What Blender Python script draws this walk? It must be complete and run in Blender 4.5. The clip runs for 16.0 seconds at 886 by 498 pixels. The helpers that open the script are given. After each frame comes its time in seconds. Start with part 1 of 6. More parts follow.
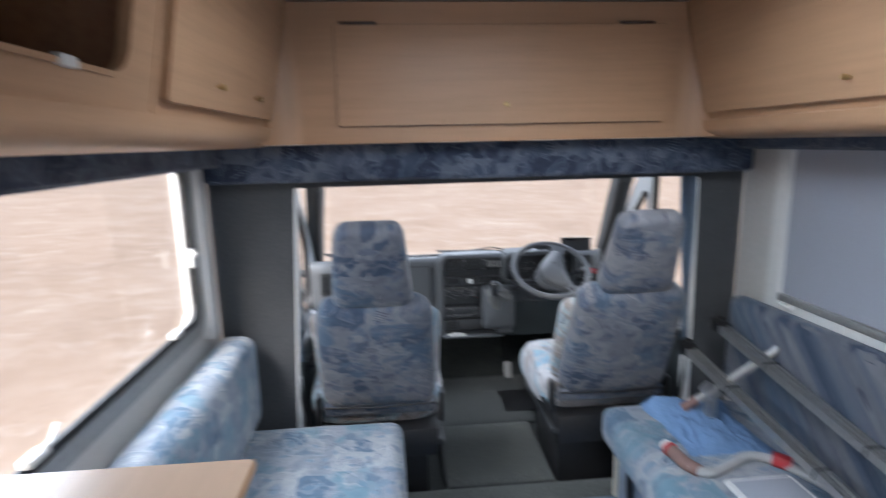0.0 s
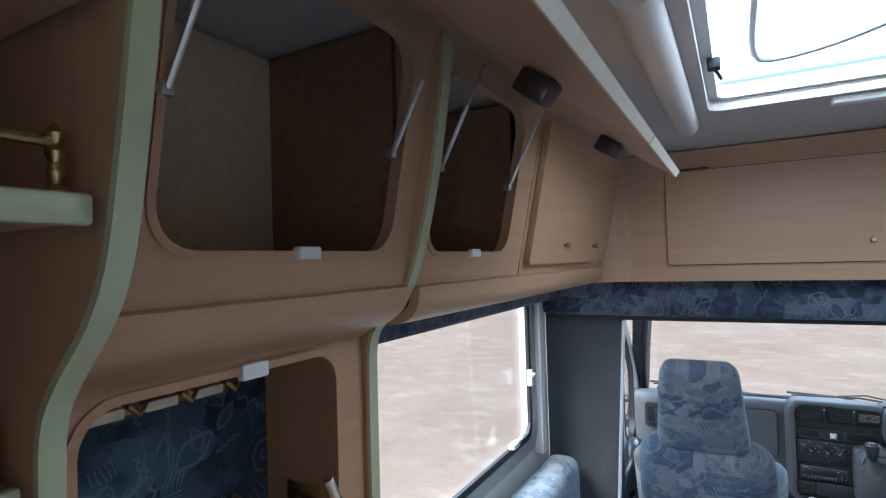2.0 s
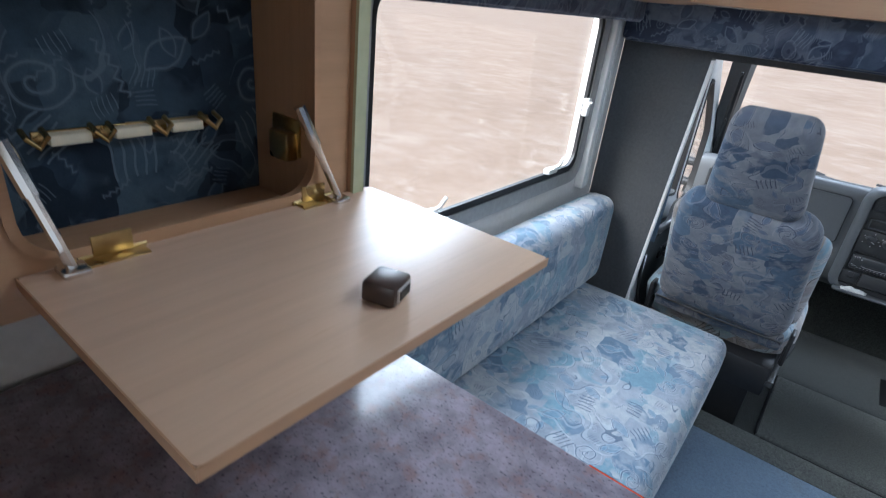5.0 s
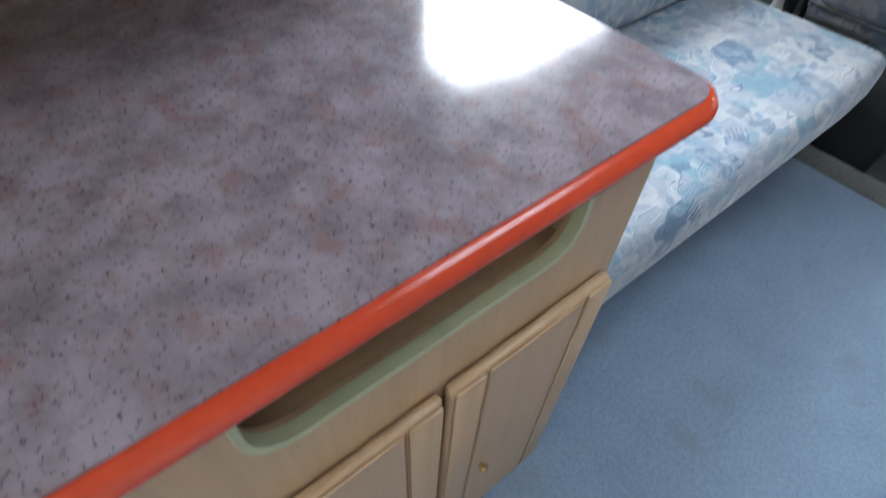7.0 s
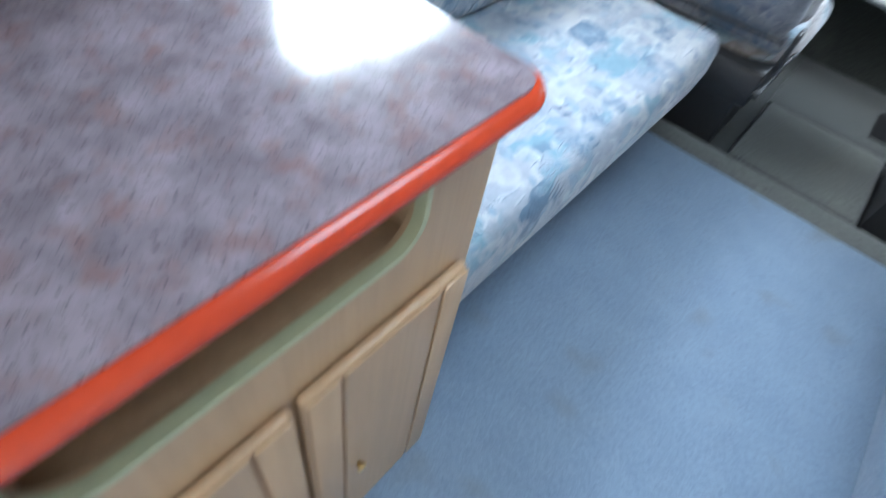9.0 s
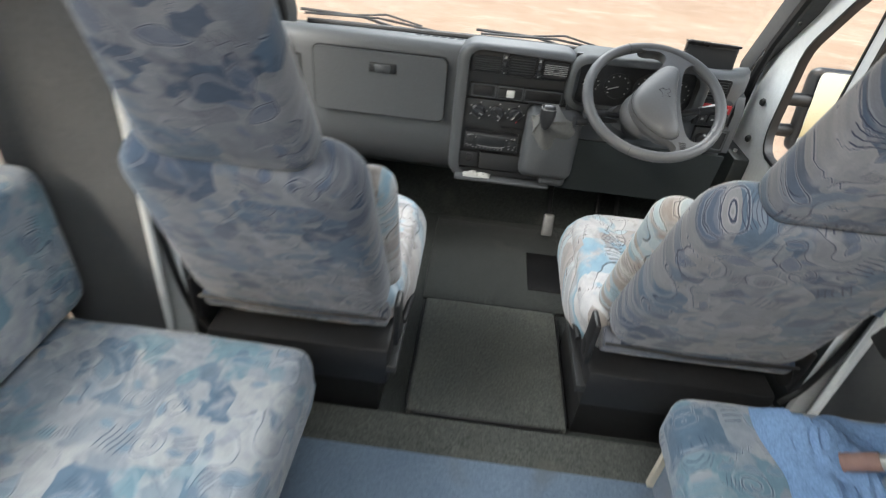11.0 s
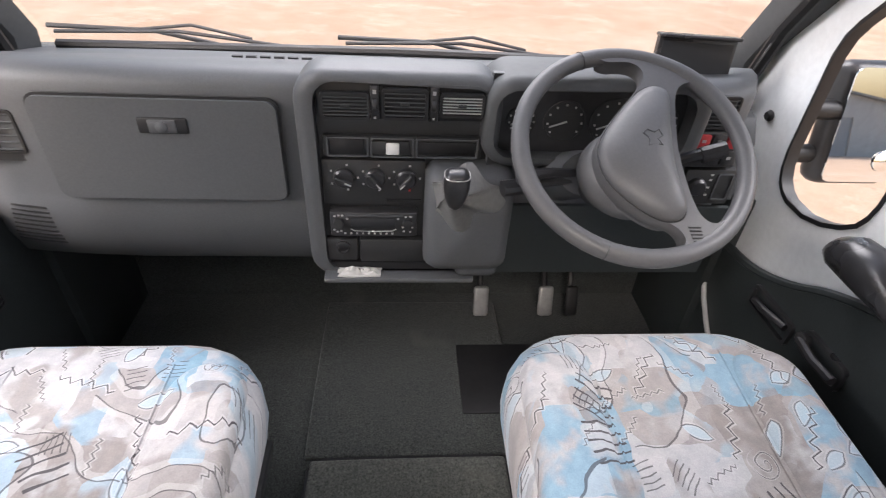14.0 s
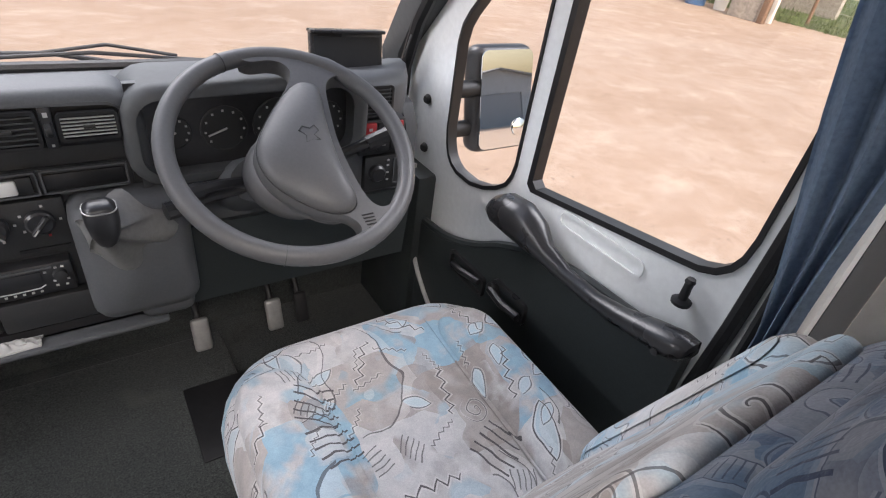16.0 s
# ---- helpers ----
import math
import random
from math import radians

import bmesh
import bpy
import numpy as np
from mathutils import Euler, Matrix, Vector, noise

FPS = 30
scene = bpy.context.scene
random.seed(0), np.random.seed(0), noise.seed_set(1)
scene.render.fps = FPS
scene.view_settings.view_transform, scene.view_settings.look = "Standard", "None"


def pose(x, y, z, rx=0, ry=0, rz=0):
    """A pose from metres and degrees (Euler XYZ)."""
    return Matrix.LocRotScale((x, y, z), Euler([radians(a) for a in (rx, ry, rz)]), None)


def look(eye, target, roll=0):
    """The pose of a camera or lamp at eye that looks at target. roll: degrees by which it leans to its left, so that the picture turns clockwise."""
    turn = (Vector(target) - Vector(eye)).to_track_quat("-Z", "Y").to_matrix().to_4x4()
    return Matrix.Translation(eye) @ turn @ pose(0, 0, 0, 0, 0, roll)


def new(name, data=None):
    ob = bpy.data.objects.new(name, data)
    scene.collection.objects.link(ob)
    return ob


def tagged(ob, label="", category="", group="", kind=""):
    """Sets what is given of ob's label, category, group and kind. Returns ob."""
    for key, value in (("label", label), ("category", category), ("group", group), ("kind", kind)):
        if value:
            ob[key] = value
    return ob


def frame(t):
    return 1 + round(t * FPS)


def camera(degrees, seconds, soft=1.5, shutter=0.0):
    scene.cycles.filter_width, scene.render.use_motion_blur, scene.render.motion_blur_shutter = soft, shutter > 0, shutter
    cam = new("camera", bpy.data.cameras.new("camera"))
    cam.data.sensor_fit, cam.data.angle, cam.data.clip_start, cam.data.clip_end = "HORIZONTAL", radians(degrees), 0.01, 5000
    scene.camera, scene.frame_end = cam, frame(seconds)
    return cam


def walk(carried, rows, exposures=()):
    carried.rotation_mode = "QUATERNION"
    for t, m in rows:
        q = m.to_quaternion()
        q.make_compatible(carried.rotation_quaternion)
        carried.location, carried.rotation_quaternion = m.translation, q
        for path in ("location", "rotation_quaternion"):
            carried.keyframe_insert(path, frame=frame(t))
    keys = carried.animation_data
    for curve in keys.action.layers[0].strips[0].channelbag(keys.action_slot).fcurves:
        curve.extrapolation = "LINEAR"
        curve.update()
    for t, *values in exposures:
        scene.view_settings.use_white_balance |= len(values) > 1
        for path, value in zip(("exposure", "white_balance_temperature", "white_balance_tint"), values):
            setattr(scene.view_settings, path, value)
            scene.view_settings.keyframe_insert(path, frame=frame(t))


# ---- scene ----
cam = camera(79.4, 16.0, soft=1.1, shutter=0.5)
PATH = [
    (0, (-0.319, -1.973, 1.476), (-0.159, -0.018, 1.085), -1.2),
    (0.5, (-0.284, -2.066, 1.535), (-0.75, -0.133, 1.326), -2.3),
    (1, (-0.282, -2.122, 1.575), (-1.139, -0.315, 1.591), -2.8),
    (1.5, (-0.29, -2.138, 1.575), (-1.231, -0.375, 1.657), -2.7),
    (2, (-0.3, -2.131, 1.571), (-1.262, -0.378, 1.617), -1.7),
    (2.5, (-0.312, -2.125, 1.557), (-1.321, -0.4, 1.462), -0.1),
    (3, (-0.317, -2.113, 1.53), (-1.352, -0.43, 1.218), 1.5),
    (3.5, (-0.312, -2.1, 1.497), (-1.348, -0.474, 0.965), 2.8),
    (6, (-0.152, -1.954, 1.322), (-1.223, -0.681, 0.211), 7.4),
    (6.5, (-0.11, -1.959, 1.242), (-1.141, -0.868, -0.079), 6.3),
    (7, (-0.082, -1.956, 1.177), (-1.058, -1.096, -0.342), 3.2),
    (7.5, (-0.062, -1.959, 1.129), (-0.969, -1.256, -0.508), -0.2),
    (8, (-0.05, -1.966, 1.117), (-0.841, -1.342, -0.61), 0.7),
    (8.5, (-0.033, -1.961, 1.111), (-0.753, -1.229, -0.606), 5.8),
    (9, (-0.065, -1.889, 1.175), (-0.738, -0.801, -0.362), 12.3),
    (9.5, (-0.125, -1.775, 1.255), (-0.694, -0.345, -0.026), 13.2),
    (10, (-0.125, -1.529, 1.358), (-0.398, 0.036, 0.142), 13.4),
    (12.5, (0.086, -0.208, 1.237), (0.13, 1.434, 0.096), 2.6),
    (13, (0.072, -0.155, 1.216), (0.138, 1.469, 0.05), 2.7),
    (13.5, (0.065, -0.138, 1.209), (0.176, 1.468, 0.023), 3.1),
    (14, (0.067, -0.129, 1.203), (0.23, 1.467, 0.008), 3.8),
    (14.5, (0.093, -0.122, 1.202), (0.426, 1.458, 0.022), 5.1),
    (15, (0.141, -0.12, 1.201), (0.812, 1.372, 0.051), 7.7),
    (15.5, (0.183, -0.129, 1.199), (1.169, 1.211, 0.09), 9.6),
    (16, (0.179, -0.133, 1.201), (1.192, 1.186, 0.091), 8.7),
]
EXPOSURES = [(0, 1.0, 5850, 12), (0.6, 0.82, 6000, 11), (1.5, 0.85, 5600, 9), (2.0, 0.86, 5200, 5), (2.5, 0.90, 4900, 4), (3.5, 1.0, 4850, 3), (6, 0.95, 5900, 11), (6.5, 1.22, 5750, 9), (7.5, 1.5, 6500, 9), (8, 1.62, 6300, 8), (8.5, 1.64, 6100, 7), (9, 1.8, 5700, 6), (9.5, 1.5, 5250, 4), (10, 1.35, 5900, 3), (12.5, 1.18, 6950, 18), (14, 1.25, 6850, 19), (15, 1.08, 6750, 18), (16, 0.95, 6700, 18)]
walk(cam, [(t, look(eye, target, roll)) for t, eye, target, roll in PATH], EXPOSURES)
# ---- light ----
world = bpy.data.worlds.new("sky")
scene.world = world
world.use_nodes = True
_nt = world.node_tree
_sky = _nt.nodes.new("ShaderNodeTexSky")
_sky.sky_type = "NISHITA"
_sky.sun_disc = False
_sky.sun_elevation = radians(42)
_sky.sun_rotation = radians(200)
_sky.air_density, _sky.dust_density, _sky.ozone_density = 1.6, 6.0, 0.6
_nt.nodes["Background"].inputs[1].default_value = 0.15
_nt.links.new(_sky.outputs[0], _nt.nodes["Background"].inputs[0])
_sun = bpy.data.lights.new("sun", "SUN")
_sun.energy, _sun.angle, _sun.color = 1.5, radians(20), (1.0, 0.95, 0.88)
sun = new("sun", _sun)
sun.matrix_world = look((0, 0, 10), (2.5, 7.0, 3.2))


def sky_lamp(name, at, target, w, h, power):
    """An area lamp standing in for daylight at an opening of the vehicle."""
    la = bpy.data.lights.new(name, "AREA")
    la.shape, la.size, la.size_y, la.energy, la.color = "RECTANGLE", w, h, power, (0.93, 0.97, 1.0)
    ob = new(name, la)
    ob.matrix_world = look(at, target)
    return ob


sky_lamp("skylight_left_window", (-1.85, -0.75, 2.35), (-0.85, -0.75, 1.75), 2.5, 1.8, 90)
sky_lamp("skylight_windscreen", (0.065, 2.7, 2.6), (0.065, 0.8, 0.9), 2.2, 1.4, 52)
sky_lamp("skylight_driver_window", (2.2, 0.45, 2.3), (0.95, 0.40, 0.9), 1.3, 1.2, 27)
sky_lamp("skylight_passenger_window", (-2.0, 0.62, 2.3), (-0.85, 0.45, 0.9), 0.9, 1.2, 24)
sky_lamp("skylight_roof_hatch", (0.0, -1.045, 2.03), (0, -1.045, 0), 1.0, 1.0, 9.5)
# Fill lamp added at an assumed, unseen doorway to brighten the lids.
sky_lamp("fill_entrance", (-1.10, -2.75, 1.0), (0, -2.6, 0.7), 0.6, 1.7, 13)
# Fill lamp added behind the camera; no source is known there.
sky_lamp("fill_rear", (0.0, -4.34, 1.3), (0.4, -2, 0.7), 1.2, 0.6, 4)


# ---- materials ----
def material(name):
    m = bpy.data.materials.new(name)
    m.use_nodes = True
    nt = m.node_tree
    return m, nt, nt.nodes["Principled BSDF"]


def node(nt, kind, **sets):
    n = nt.nodes.new(kind)
    for k, v in sets.items():
        if k in n.inputs:
            n.inputs[k].default_value = v
    return n


def ramp(nt, fac, stops, constant=False):
    r = nt.nodes.new("ShaderNodeValToRGB")
    if constant:
        r.color_ramp.interpolation = "CONSTANT"
    el = r.color_ramp.elements
    while len(el) < len(stops):
        el.new(0.5)
    for e, (p, c) in zip(el, stops):
        e.position, e.color = p, (*c, 1) if len(c) == 3 else c
    nt.links.new(fac, r.inputs[0])
    return r


def coords(nt, scale=(1, 1, 1), rot=(0, 0, 0)):
    tc = nt.nodes.new("ShaderNodeTexCoord")
    mp = nt.nodes.new("ShaderNodeMapping")
    mp.inputs["Scale"].default_value = scale
    mp.inputs["Rotation"].default_value = rot
    nt.links.new(tc.outputs["Object"], mp.inputs[0])
    return mp.outputs[0]


def mixc(nt, a, b, fac, kind="MIX"):
    m = nt.nodes.new("ShaderNodeMix")
    m.data_type, m.blend_type = "RGBA", kind
    for sock, v in ((m.inputs[0], fac), (m.inputs[6], a), (m.inputs[7], b)):
        if isinstance(v, (int, float)):
            sock.default_value = v
        elif isinstance(v, tuple):
            sock.default_value = (*v, 1)
        else:
            nt.links.new(v, sock)
    return m.outputs[2]


def bump(nt, bsdf, height, strength, dist=0.002):
    b = nt.nodes.new("ShaderNodeBump")
    b.inputs["Strength"].default_value, b.inputs["Distance"].default_value = strength, dist
    nt.links.new(height, b.inputs["Height"])
    nt.links.new(b.outputs[0], bsdf.inputs["Normal"])


def noise_tex(nt, vec, scale, detail=3.0, rough=0.6):
    n = node(nt, "ShaderNodeTexNoise", Scale=scale, Detail=detail, Roughness=rough)
    nt.links.new(vec, n.inputs["Vector"])
    return n


def plain(name, col, rough=0.5, metal=0.0, var=0.12, grain=60.0, bumps=0.15, spec=0.5, big=3.0):
    """A surface with fine grain and broad, faint unevenness."""
    m, nt, b = material(name)
    v = coords(nt)
    n1, n2 = noise_tex(nt, v, grain), noise_tex(nt, v, big, 4)
    dark = tuple(c * (1 - var) for c in col)
    lite = tuple(min(1, c * (1 + var)) for c in col)
    c1 = ramp(nt, n1.outputs[0], [(0.3, dark), (0.7, lite)]).outputs[0]
    c2 = ramp(nt, n2.outputs[0], [(0.3, tuple(1 - var for _ in col)), (0.65, (1, 1, 1))]).outputs[0]
    nt.links.new(mixc(nt, c1, c2, 0.8, "MULTIPLY"), b.inputs["Base Color"])
    r = ramp(nt, n2.outputs[0], [(0.3, (rough * 0.85,) * 3), (0.7, (min(1, rough * 1.15),) * 3)])
    nt.links.new(r.outputs[0], b.inputs["Roughness"])
    b.inputs["Metallic"].default_value = metal
    b.inputs["Specular IOR Level"].default_value = spec
    if bumps:
        bump(nt, b, n1.outputs[0], bumps, 0.0006)
    return m


def wood(name, col, along="y", rough=0.42):
    m, nt, b = material(name)
    sc = {"y": (60, 2.2, 60), "z": (60, 60, 2.2), "x": (2.2, 60, 60)}[along]
    v = coords(nt, sc)
    g = noise_tex(nt, v, 1.0, 5, 0.65)
    fl = noise_tex(nt, coords(nt, tuple(s * 4 for s in sc)), 1.6, 2)
    broad = noise_tex(nt, coords(nt), 2.0, 3)
    c = ramp(nt, g.outputs[0], [(0.25, tuple(x * 0.88 for x in col)), (0.55, col), (0.8, tuple(min(1, x * 1.07) for x in col))]).outputs[0]
    f = ramp(nt, fl.outputs[0], [(0.6, (1, 1, 1)), (0.72, (0.90, 0.87, 0.82))]).outputs[0]
    c = mixc(nt, c, f, 0.7, "MULTIPLY")
    c = mixc(nt, c, ramp(nt, broad.outputs[0], [(0.3, (0.9, 0.88, 0.85)), (0.7, (1, 1, 1))]).outputs[0], 0.8, "MULTIPLY")
    nt.links.new(c, b.inputs["Base Color"])
    b.inputs["Roughness"].default_value = rough
    bump(nt, b, g.outputs[0], 0.06, 0.0005)
    return m


def patterned_fabric(name, ground, patches, lines, scale=16.0, axes=((1, 0, 0), (0, -1, 1)), fill=None, ink_amount=0.85):
    """Velour printed with blocks of colour, leaves, zigzags, hatching and scrolls.
    axes: the two directions along which the print runs."""
    m, nt, b = material(name)
    pos = coords(nt)

    def mth(op, a, b_=0.0, c_=0.0, clamp=False):
        n = nt.nodes.new("ShaderNodeMath")
        n.operation, n.use_clamp = op, clamp
        for sck, v in zip(n.inputs, (a, b_, c_)):
            if isinstance(v, (int, float)):
                sck.default_value = v
            else:
                nt.links.new(v, sck)
        return n.outputs[0]

    def dot(v, d):
        n = nt.nodes.new("ShaderNodeVectorMath")
        n.operation = "DOT_PRODUCT"
        nt.links.new(v, n.inputs[0])
        n.inputs[1].default_value = d
        return n.outputs["Value"]

    def flat(v):
        c = nt.nodes.new("ShaderNodeCombineXYZ")
        nt.links.new(dot(v, axes[0]), c.inputs[0])
        nt.links.new(dot(v, axes[1]), c.inputs[1])
        return c.outputs[0]

    uv = flat(pos)
    warp = noise_tex(nt, uv, 11.0, 2)
    wv = nt.nodes.new("ShaderNodeVectorMath")
    wv.operation = "MULTIPLY_ADD"
    nt.links.new(warp.outputs["Color"], wv.inputs[0])
    wv.inputs[1].default_value = (0.03, 0.03, 0.0)
    nt.links.new(uv, wv.inputs[2])
    w = wv.outputs[0]
    block = node(nt, "ShaderNodeTexVoronoi", Scale=scale * 0.8, Randomness=0.8)
    block.voronoi_dimensions, block.distance = "2D", "CHEBYCHEV"
    nt.links.new(w, block.inputs["Vector"])
    col = ramp(nt, block.outputs["Color"], [(i / len(patches), c) for i, c in enumerate(patches)], True).outputs[0]
    soft = noise_tex(nt, w, 13.0, 3)
    c = mixc(nt, ground, col, ramp(nt, soft.outputs[0], [(0.36, (0, 0, 0)), (0.48, (1, 1, 1))]).outputs[0])
    small = node(nt, "ShaderNodeTexVoronoi", Scale=scale * 1.9, Randomness=0.9)
    small.voronoi_dimensions, small.distance = "2D", "CHEBYCHEV"
    nt.links.new(w, small.inputs["Vector"])
    pick = ramp(nt, small.outputs["Color"], [(i / len(patches), c_) for i, c_ in enumerate(patches[::-1])], True).outputs[0]
    c = mixc(nt, c, pick, ramp(nt, noise_tex(nt, uv, 9.0, 2).outputs[0], [(0.50, (0, 0, 0)), (0.56, (0.75, 0.75, 0.75))]).outputs[0])
    rub = noise_tex(nt, uv, 4.5, 3)
    c = mixc(nt, c, ramp(nt, rub.outputs[0], [(0.3, (0.84, 0.85, 0.87)), (0.65, (1.0, 1.0, 1.0))]).outputs[0], 1.0, "MULTIPLY")
    wash = noise_tex(nt, uv, 38.0, 3, 0.7)
    c = mixc(nt, c, ramp(nt, wash.outputs[0], [(0.35, (0.80, 0.82, 0.84)), (0.65, (1.0, 1.0, 1.0))]).outputs[0], 0.9, "MULTIPLY")
    def motifs(scale, cuts, wid):
        """One motif in each cell of a loose grid."""
        cell = node(nt, "ShaderNodeTexVoronoi", Scale=scale, Randomness=0.7)
        cell.voronoi_dimensions = "2D"
        nt.links.new(w, cell.inputs["Vector"])
        sub = nt.nodes.new("ShaderNodeVectorMath")
        sub.operation = "SUBTRACT"
        nt.links.new(w, sub.inputs[0])
        nt.links.new(cell.outputs["Position"], sub.inputs[1])
        rnd = nt.nodes.new("ShaderNodeSeparateColor")
        nt.links.new(cell.outputs["Color"], rnd.inputs[0])
        rot = nt.nodes.new("ShaderNodeVectorRotate")
        rot.rotation_type = "Z_AXIS"
        nt.links.new(sub.outputs[0], rot.inputs["Vector"])
        nt.links.new(mth("MULTIPLY", rnd.outputs[1], 6.28), rot.inputs["Angle"])
        loc = nt.nodes.new("ShaderNodeSeparateXYZ")
        nt.links.new(rot.outputs[0], loc.inputs[0])
        x = mth("MULTIPLY", loc.outputs[0], scale)
        y = mth("MULTIPLY", loc.outputs[1], scale)
        ax, ay = mth("ABSOLUTE", x), mth("ABSOLUTE", y)
        r = mth("SQRT", mth("ADD", mth("MULTIPLY", x, x), mth("MULTIPLY", y, y)))
        # leaf
        h = mth("MULTIPLY", mth("SUBTRACT", 1.0, mth("MULTIPLY", mth("MULTIPLY", x, x), 6.0)), 0.19)
        leaf_in = mth("LESS_THAN", ay, h)
        leaf_d = mth("ABSOLUTE", mth("SUBTRACT", ay, mth("MAXIMUM", h, -0.2)))
        leaf = mth("LESS_THAN", leaf_d, wid)
        # zigzag
        tri = mth("PINGPONG", mth("ADD", x, 2.0), 0.10)
        zig_d = mth("ABSOLUTE", mth("SUBTRACT", y, tri))
        zig = mth("MULTIPLY", mth("LESS_THAN", zig_d, wid * 1.1), mth("LESS_THAN", ax, 0.46))
        # hatching
        fr = mth("FRACT", mth("MULTIPLY", mth("ADD", y, 3.0), 7.0))
        hat = mth("MULTIPLY", mth("LESS_THAN", fr, 0.22), mth("MULTIPLY", mth("LESS_THAN", ax, 0.26), mth("LESS_THAN", ay, 0.36)))
        # scroll
        th = mth("DIVIDE", mth("ARCTAN2", y, x), 6.2832)
        sp = mth("FRACT", mth("ADD", mth("SUBTRACT", mth("MULTIPLY", r, 5.0), th), 2.0))
        scr = mth("MULTIPLY", mth("LESS_THAN", mth("ABSOLUTE", mth("SUBTRACT", sp, 0.5)), 0.075), mth("LESS_THAN", r, 0.40))
        k = rnd.outputs[0]

        def between(lo, hi):
            return mth("MULTIPLY", mth("GREATER_THAN", k, lo), mth("LESS_THAN", k, hi))
        ink = mth("ADD", mth("ADD", mth("MULTIPLY", leaf, between(0.0, cuts[0])), mth("MULTIPLY", zig, between(cuts[0], cuts[1]))),
                  mth("ADD", mth("MULTIPLY", hat, between(cuts[1], cuts[2])), mth("MULTIPLY", scr, between(cuts[2], cuts[3]))), clamp=True)
        halo = mth("ADD", mth("MULTIPLY", mth("LESS_THAN", leaf_d, wid * 3.2), between(0.0, cuts[0])),
                   mth("MULTIPLY", mth("MULTIPLY", mth("LESS_THAN", zig_d, wid * 3.4), mth("LESS_THAN", ax, 0.46)), between(cuts[0], cuts[1])))
        halo = mth("ADD", halo, mth("MULTIPLY", mth("MULTIPLY", mth("LESS_THAN", mth("ABSOLUTE", mth("SUBTRACT", sp, 0.5)), 0.2), mth("LESS_THAN", r, 0.42)), between(cuts[2], cuts[3])), clamp=True)
        return ink, mth("MULTIPLY", leaf_in, between(0.0, cuts[0])), halo

    ink, leaf_a, halo = motifs(scale, (0.30, 0.58, 0.66, 0.76), 0.012)
    ink2, leaf_b, halo2 = motifs(scale * 1.9, (0.18, 0.36, 0.54, 0.60), 0.020)
    halo = mth("ADD", halo, mth("MULTIPLY", halo2, 0.7), clamp=True)
    ink = mth("ADD", ink, mth("MULTIPLY", ink2, 0.8), clamp=True)
    # flowing outlines, dark with a pale edge
    flow = noise_tex(nt, w, scale * 0.55, 1.0, 0.4)
    fl = mth("FRACT", mth("MULTIPLY", flow.outputs[0], 9.0))
    gate = noise_tex(nt, uv, scale * 0.4, 1.0)
    on = mth("GREATER_THAN", gate.outputs[0], 0.5)
    dark = mth("MULTIPLY", mth("LESS_THAN", fl, 0.05), on)
    pale = mth("MULTIPLY", mth("MULTIPLY", mth("GREATER_THAN", fl, 0.05), mth("LESS_THAN", fl, 0.30)), on)
    lite = tuple(min(0.75, x * 1.3 + 0.05) for x in ground)
    c = mixc(nt, c, lite, mth("MULTIPLY", pale, 0.25))
    ink = mth("ADD", ink, mth("MULTIPLY", dark, 0.8), clamp=True)
    if fill:
        c = mixc(nt, c, fill, mth("MULTIPLY", leaf_a, 0.6))
        c = mixc(nt, c, fill, mth("MULTIPLY", leaf_b, 0.8))
    c = mixc(nt, c, lite, mth("MULTIPLY", halo, 0.35))
    c = mixc(nt, c, lines, mth("MULTIPLY", ink, ink_amount))
    pile = noise_tex(nt, pos, 500.0, 2)
    c = mixc(nt, c, ramp(nt, pile.outputs[0], [(0.3, (0.8, 0.8, 0.8)), (0.7, (1, 1, 1))]).outputs[0], 0.8, "MULTIPLY")
    nt.links.new(c, b.inputs["Base Color"])
    b.inputs["Roughness"].default_value = 0.92
    b.inputs["Sheen Weight"].default_value = 0.3
    b.inputs["Sheen Roughness"].default_value = 0.4
    b.inputs["Specular IOR Level"].default_value = 0.15
    crease = noise_tex(nt, w, scale * 2.2, 3, 0.65)
    relief = mth("ADD", mth("MULTIPLY", pile.outputs[0], 0.3), mth("ADD", mth("MULTIPLY", halo, 0.6), mth("ADD", mth("MULTIPLY", pale, 0.5), mth("MULTIPLY", crease.outputs[0], 1.6))))
    bump(nt, b, mth("SUBTRACT", relief, ink), 0.55, 0.0022)
    return m


